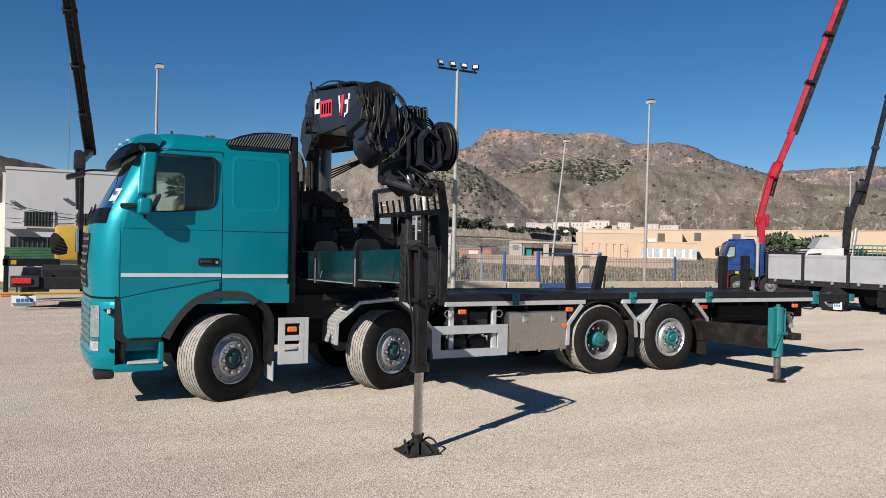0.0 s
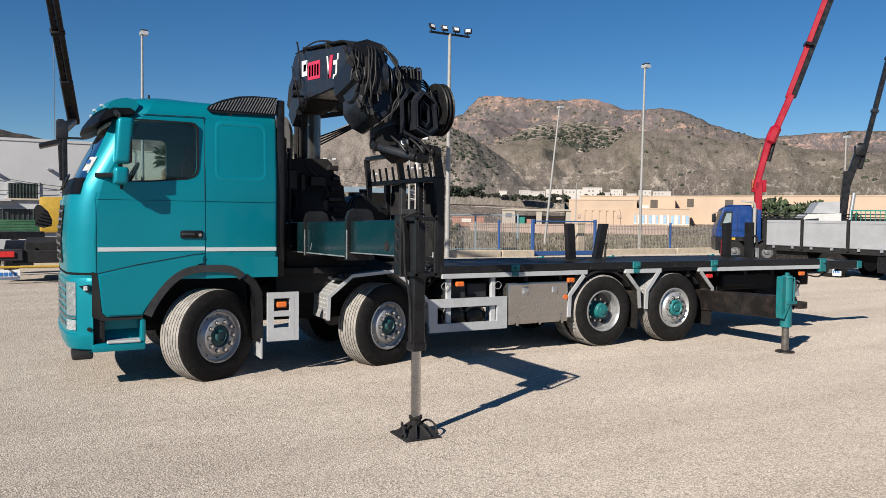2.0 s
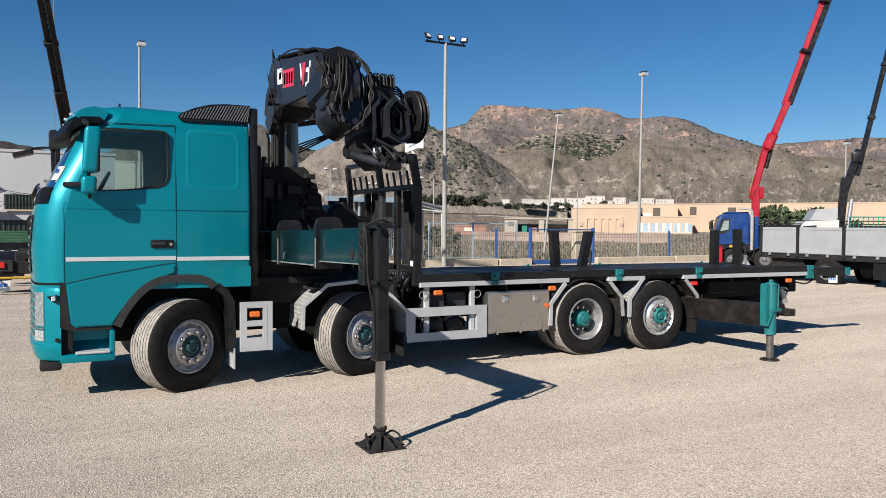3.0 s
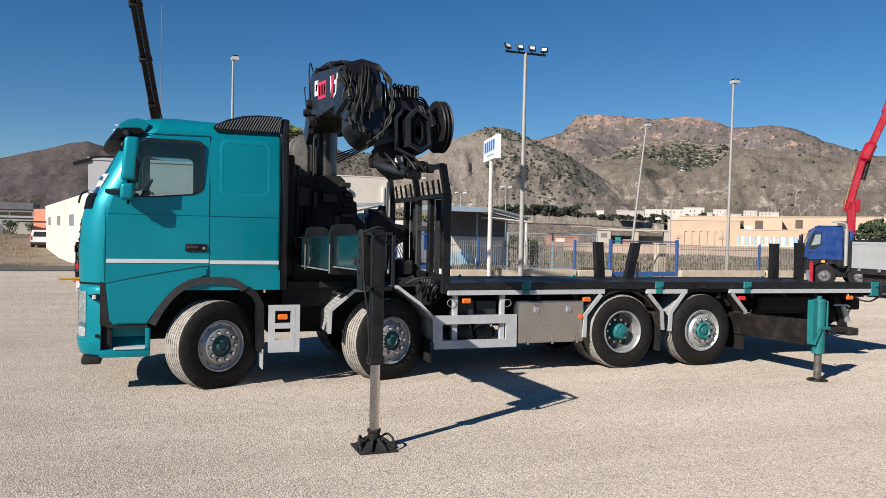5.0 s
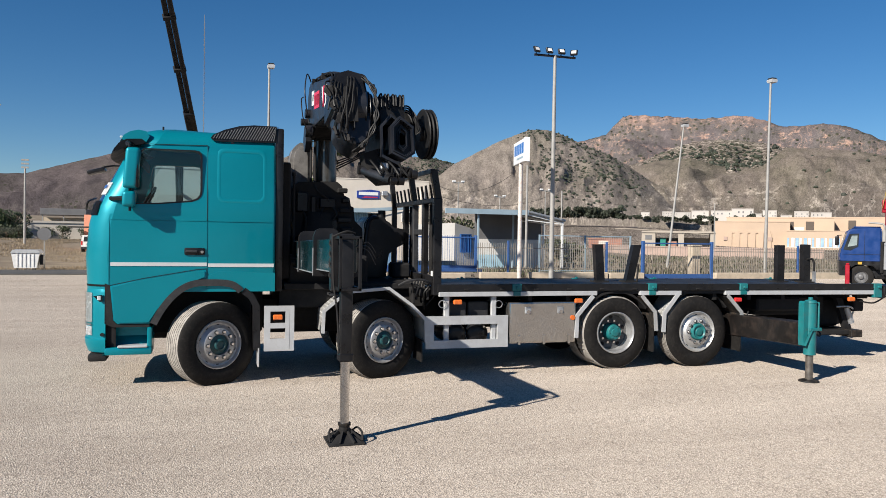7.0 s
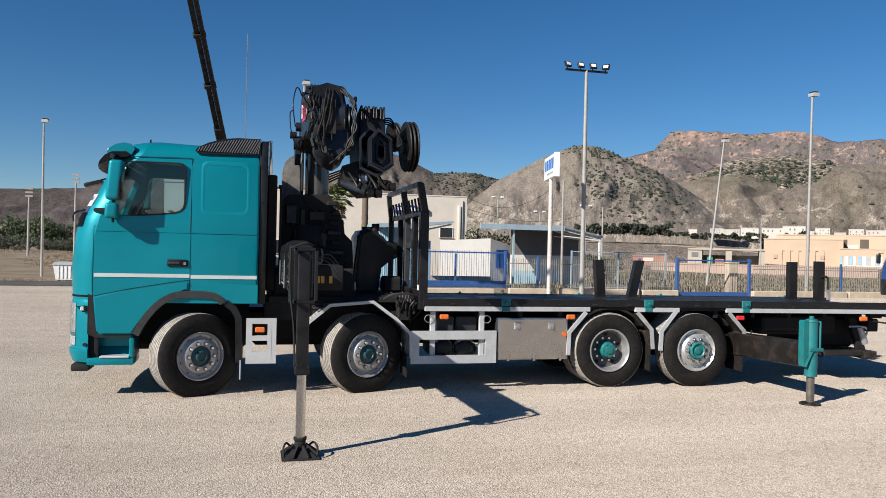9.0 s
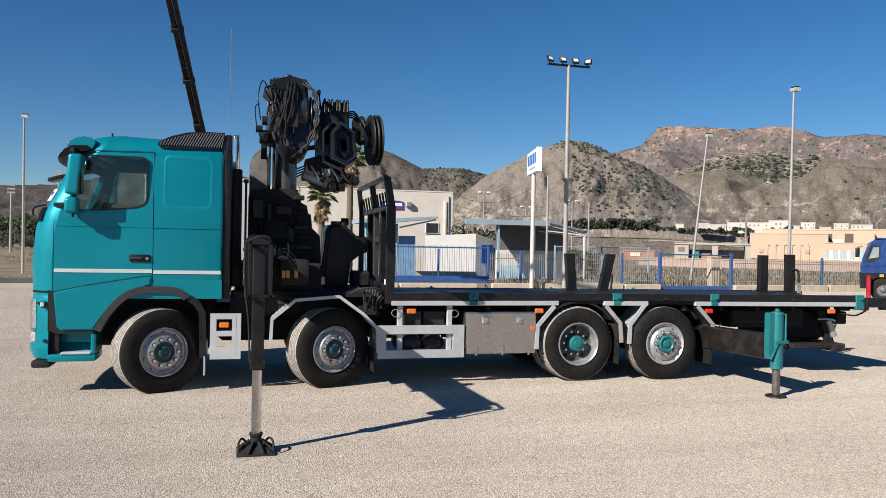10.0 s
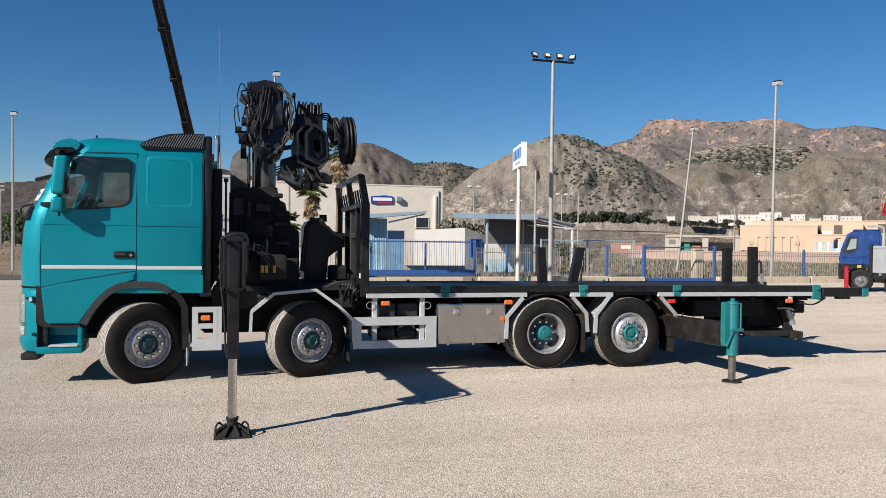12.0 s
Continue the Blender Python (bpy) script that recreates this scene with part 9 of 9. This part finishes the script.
part("body", prism(bmesh.new(), [(-0.85, 0.3), (-0.88, 1.0), (-0.72, 1.75), (0.72, 1.75), (0.88, 1.0), (0.85, 0.3)], 0, 4.0, "y"), WHITE, vn)
part("rear_window", prism(bmesh.new(), [(-0.62, 1.1), (-0.55, 1.6), (0.55, 1.6), (0.62, 1.1)], -0.02, -0.005, "y"), DARK_WINDOW, vn)
part("bumper", boxed(-0.85, 0.85, -0.08, 0.0, 0.3, 0.55, 0.02), PLASTIC, vn)
for s in (-1, 1):
    part("rear_lamp", boxed(s * 0.78 - 0.07, s * 0.78 + 0.07, -0.03, -0.005, 0.75, 1.15), RED_LENS, vn)
    park_wheel(vn, s * 0.72, 0.7, 0 if s > 0 else 180, 0.40)
    park_wheel(vn, s * 0.72, 3.3, 0 if s > 0 else 180, 0.40)
bn = thing("waste_container", "white plastic waste container on the verge", "container", (-9.6, 36.6, -0.36))
part("tub", prism(bmesh.new(), [(-0.55, 0.12), (-0.70, 0.95), (0.70, 0.95), (0.55, 0.12)], 0, 0.95, "y"), WHITE, bn)
part("lid", prism(bmesh.new(), [(-0.74, 0.95), (-0.62, 1.12), (0.62, 1.12), (0.74, 0.95)], -0.05, 1.0, "y"), ALU, bn)
for k in range(5):
    part("rib", boxed(-0.42 + 0.2 * k, -0.37 + 0.2 * k, -0.03, 0.0, 0.2, 0.9), WHITE, bn)
for x in (-0.45, 0.45):
    part("castor", cyl(bmesh.new(), (x - 0.03, 0.3, 0.08), (x + 0.03, 0.3, 0.08), 0.08), RUBBER, bn)
part("side_handle", boxed(0.66, 0.85, 0.2, 0.7, 0.3, 0.85, 0.03), BLACK, bn)
for x, y, h in ((-20.9, 92, 9.8), (-26.1, 92, 7.9)):
    fl = thing("stadium_light", "distant stadium floodlight mast", "floodlight", (x, y, -1.6), group="stadium lights")
    part("pole", cyl(bmesh.new(), (0, 0, 0), (0, 0, h + 1), 0.16, 0.1, 10), POLE, fl)
    for r in range(3):
        part("lamp_bar", boxed(-0.42, 0.42, -0.1, 0.1, h + 0.95 + 0.45 * r, h + 1.15 + 0.45 * r), POLE, fl)

# ---- plants ----
def leaf_cloud(bm, rnd, centre, radii, n, size, flat=0.75):
    """Many small bent leaf clumps through a lumpy volume."""
    for _ in range(n):
        while True:
            p = Vector((rnd.uniform(-1, 1), rnd.uniform(-1, 1), rnd.uniform(-1, 1)))
            if 0.25 < p.length < 1 and noise.noise(p * 2.3 + Vector(centre)) > -0.28:
                break
        c = Vector(centre) + Vector((p.x * radii[0], p.y * radii[1], p.z * radii[2]))
        q = Euler((rnd.uniform(0, 6.3), rnd.uniform(0, 6.3), rnd.uniform(0, 6.3))).to_matrix()
        s = size * rnd.uniform(0.5, 1.3)
        vs = [bm.verts.new(c + q @ Vector(v) * s) for v in ((-1, 0, 0), (0, -flat, 0.2), (1, 0, 0), (0, flat, 0.2))]
        bm.faces.new((vs[0], vs[1], vs[2])), bm.faces.new((vs[0], vs[2], vs[3]))
    return bm


def tree(x, y, z, h, w, seed, leaf=None, name="tree", label="dark green pine with an uneven crown", n=900, group="", trunk=0.35, leaf_size=0.045):
    rnd = random.Random(seed)
    t = thing(name, label, name, (x, y, z), group=group)
    bm = bmesh.new()
    tube(bm, curve_pts([(0, 0, -0.2), (rnd.uniform(-.1, .1) * w, 0, h * 0.25), (rnd.uniform(-.12, .12) * w, 0, h * 0.6)]), max(0.06, h * 0.025), 7)
    for k in range(5):
        a = rnd.uniform(0, 6.28)
        tube(bm, [(0, 0, h * (0.2 + 0.08 * k)), (math.cos(a) * w * 0.35, math.sin(a) * w * 0.35, h * (0.4 + 0.09 * k))], max(0.03, h * 0.01), 5)
    part("trunk", bm, BARK, t)
    bm = bmesh.new()
    for k in range(6):
        a, r = rnd.uniform(0, 6.28), rnd.uniform(0.1, 0.42) * w
        c = (math.cos(a) * r, math.sin(a) * r, h * rnd.uniform(trunk, 0.8))
        leaf_cloud(bm, rnd, c, (w * rnd.uniform(0.22, 0.36), w * rnd.uniform(0.22, 0.36), h * rnd.uniform(0.14, 0.24)), n // 6, w * leaf_size)
    part("crown", bm, leaf or LEAF, t, smooth=0)
    return t


def palm(x, y, z, h, seed, spread=1.9, skirt=True):
    rnd = random.Random(seed)
    t = thing("palm_tree", "fan palm with a shaggy skirt of dry fronds", "palm tree", (x, y, z), group="palms")
    bm = lathe(bmesh.new(), [(0.30 - 0.08 * k / 24 + 0.025 * (k % 2), h * k / 24) for k in range(25)], (0, 0, 0), (0, 0, 1), 12)
    part("trunk", bm, BARK, t)
    for mt, count, lo, hi, nm in ((PALM, 46, -25, 80, "fronds"), (DRY, 90 if skirt else 8, -88, -40, "dry_fronds")):
        bm = bmesh.new()
        for _ in range(count):
            a, e = rnd.uniform(0, 6.28), radians(rnd.uniform(lo, hi))
            d = Vector((math.cos(a) * math.cos(e), math.sin(a) * math.cos(e), math.sin(e)))
            L = spread * rnd.uniform(0.45, 0.62) * (0.75 if mt is DRY else 1)
            base = Vector((0, 0, h - (rnd.random() * 1.5 if mt is DRY else 0)))
            tip = base + d * L
            tube(bm, [base, tip], 0.02, 4)
            s = d.cross(Vector((0, 0, 1))).normalized()
            u = s.cross(d)
            for k in range(11):
                f = (k - 5) / 5 * 1.25
                w = (d * math.cos(f) + s * math.sin(f)).normalized()
                ln = L * rnd.uniform(0.75, 1.0)
                end = tip + w * ln + Vector((0, 0, -0.28 * ln))
                mid = tip + w * ln * 0.55
                q = u.cross(w) * 0.035 * spread / 1.6
                vs = [bm.verts.new(v) for v in (tip, mid + q, end, mid - q)]
                bm.faces.new((vs[0], vs[1], vs[2])), bm.faces.new((vs[0], vs[2], vs[3]))
        part(nm[:-1], bm, mt, t, "green fan fronds" if mt is PALM else "brown dry fronds", smooth=0)


palm(7.4, 55.0, -1.0, 7.1, 3, 1.5)
palm(9.5, 53.0, -1.0, 10.1, 5, 1.5)
palm(5.0, 52.0, -1.0, 4.0, 8, 1.4, False)

# dark pines along the foot of the slope, and trees across the road
P = random.Random(21)
for k in range(44):
    azd = 24.8 + k * 0.29 + P.uniform(-0.12, 0.12)
    az, d = radians(azd), P.uniform(432, 445)
    big = 1 if azd < 31.0 else 0.45
    tree(d * math.sin(az), d * math.cos(az), 1.9 + d * math.tan(radians(along(TERRACE, azd))) - 2.2, P.uniform(5.0, 7.0) * big, P.uniform(5, 7.5) * big, 100 + k, HEDGE, n=330, group="pine row", trunk=0.15, leaf_size=0.12)
for k in range(28):
    az, d = radians(-13.0 - 0.85 * k + P.uniform(-0.3, 0.3)), P.uniform(130, 144)
    x, y = d * math.sin(az), d * math.cos(az)
    h = P.uniform(5.2, 6.8)
    tree(x, y, level(x, y) - 0.2, h, h * P.uniform(0.9, 1.2), 40 + k, TREE_GREEN if k % 3 else LEAF, label="dense green tree across the road", n=2400, group="roadside trees", trunk=0.15, leaf_size=0.026)
for k, (x, y) in enumerate(((-26.5, 138.0), (-24.0, 136.0), (-20.5, 137.0))):
    tree(x, y, level(x, y) - 0.2, 2.6 + 0.5 * (k % 2), 3.0, 480 + k, LEAF, "shrub", "dark rounded shrub before a pale wall", n=900, group="wall shrubs", trunk=0.2, leaf_size=0.035)
for k in range(30):
    az, d = radians(-12.6 - 0.80 * k + P.uniform(-0.25, 0.25)), P.uniform(118, 126)
    x, y = d * math.sin(az), d * math.cos(az)
    h = P.uniform(1.9, 2.7)
    tree(x, y, level(x, y) - 0.2, h, h * P.uniform(1.1, 1.5), 400 + k, OLIVE, "shrub", "grey-green olive shrub across the road", n=1100, group="roadside shrubs", trunk=0.05, leaf_size=0.035)
tree(34.5, 62.0, -1.2, 4.2, 4.6, 77, BUSH, "shrub", "olive-green bushy shrub beside the shed", 900, trunk=0.2)
tree(56.9, 36.6, -0.6, 4.8, 5.6, 78, LEAF, "shrub", "rounded dark green bush behind the trucks", 1200, trunk=0.2)
tree(60.4, 32.6, -0.6, 3.6, 2.6, 79, LEAF, "shrub", "rounded dark green bush behind the trucks", 1200, trunk=0.2)
for k in range(10):
    az = radians(33.5 + k * 1.1 + P.uniform(-0.3, 0.3))
    d = P.uniform(400, 440)
    tree(d * math.sin(az), d * math.cos(az), 10.5, P.uniform(3, 5), P.uniform(4, 7), 150 + k, HEDGE, n=260, group="village trees", trunk=0.15, leaf_size=0.12)


for k, (x, y, h, w) in enumerate(((21.5, 61.0, 5.6, 3.5), (23.6, 61.5, 5.2, 4.0), (25.8, 63.0, 5.0, 4.0))):
    tree(x, y, -1.2, h, w, 300 + k, BUSH, "shrub", "tall olive-grey brush behind the hut", 700, trunk=0.15)


def scrub_field():
    """Dry grass and low scrub of the field behind the fence."""
    rnd = random.Random(31)
    for name, mt, n, lab, hi in (("dry_grass", GRASS, 5200, "tufts of dry grass in the field behind the fence", 0.34), ("low_scrub", BUSH, 2600, "low green and grey scrub in the field", 0.30)):
        bm = bmesh.new()
        for _ in range(n):
            x = rnd.uniform(-30, 95)
            y = rnd.uniform(27.8, 48) if rnd.random() < 0.55 else rnd.uniform(45, 120)
            if -5 < x < 31 and y > 38 or x < 14 and y < 60 and x > -12:
                continue
            if noise.noise(Vector((x * 0.11, y * 0.11, 3.0 if mt is GRASS else 9.0))) < -0.05:
                continue
            if x < 0 or mt is BUSH and x < 14:
                continue
            z = level(x, y)
            s = rnd.uniform(0.4, 1.0) * hi * (1 + y / 90 if x > 14 else 0.8)
            for _ in range(9):
                a, o = rnd.uniform(0, 6.28), Vector((rnd.uniform(-.5, .5), rnd.uniform(-.5, .5), 0)) * (1 + y / 60)
                d = Vector((math.cos(a), math.sin(a), 0)) * 0.05 * (1 + y / 60)
                b0 = Vector((x, y, z - 0.02)) + o
                vs = [bm.verts.new(v) for v in (b0 - d, b0 + d, b0 + d * 0.6 + Vector((rnd.uniform(-.1, .1), rnd.uniform(-.1, .1), s)))]
                bm.faces.new(vs)
        solo(name, bm, mt, lab, "grass" if mt is GRASS else "scrub", kind="stuff", smooth=0)
    # pale straw on the verge across the road
    bm = bmesh.new()
    for _ in range(16000):
        x, y = rnd.uniform(-60, -4.5), 36.5 + 78 * rnd.random() ** 1.4
        if x > -7.3 - (y - 45) * 0.149 or noise.noise(Vector((x * 0.09, y * 0.05, 5.0))) < -0.12:
            continue
        z, s = level(x, y), rnd.uniform(0.07, 0.24)
        for _ in range(6):
            b0 = Vector((x + rnd.uniform(-.5, .5), y + rnd.uniform(-.5, .5), z - 0.02))
            a = rnd.uniform(0, 6.28)
            d = Vector((math.cos(a), math.sin(a), 0)) * 0.012 * (1 + y / 60)
            bm.faces.new([bm.verts.new(v) for v in (b0 - d, b0 + d, b0 + Vector((rnd.uniform(-.12, .12), rnd.uniform(-.12, .12), s)))])
    solo("straw_grass", bm, STRAW, "pale dry straw grass on the verge across the road", "grass", kind="stuff", smooth=0)


scrub_field()


def loose_stones():
    """Loose chippings that lie proud of the yard."""
    rnd = random.Random(5)
    vs, fs = [], []
    for _ in range(7000):
        x, y = rnd.uniform(-8, 13), -8.5 + 9.5 * rnd.random() ** 1.3
        s = rnd.uniform(0.005, 0.013)
        a = rnd.uniform(0, 3.14)
        c, d = math.cos(a) * s, math.sin(a) * s
        k = len(vs)
        h = s * rnd.uniform(0.5, 1.0)
        vs += [(x + c, y + d, 0), (x - d * 0.7, y + c * 0.7, 0), (x - c, y - d, 0), (x + d * 0.8, y - c * 0.8, 0), (x + c * 0.3, y + d * 0.2, h), (x - c * 0.4, y - d * 0.3, h * 0.8)]
        fs += [(k, k + 1, k + 4), (k + 1, k + 2, k + 5), (k + 1, k + 5, k + 4), (k + 2, k + 3, k + 5), (k + 3, k, k + 4), (k + 3, k + 4, k + 5)]
    me = bpy.data.meshes.new("loose_chippings")
    me.from_pydata(vs, [], fs)
    me.materials.append(STONE)
    tagged(new("loose_chippings", me), "loose pale limestone chippings on the yard", "gravel", kind="stuff")


STONE = leafy("limestone_chipping", (0.36, 0.325, 0.285), 0.3)
loose_stones()
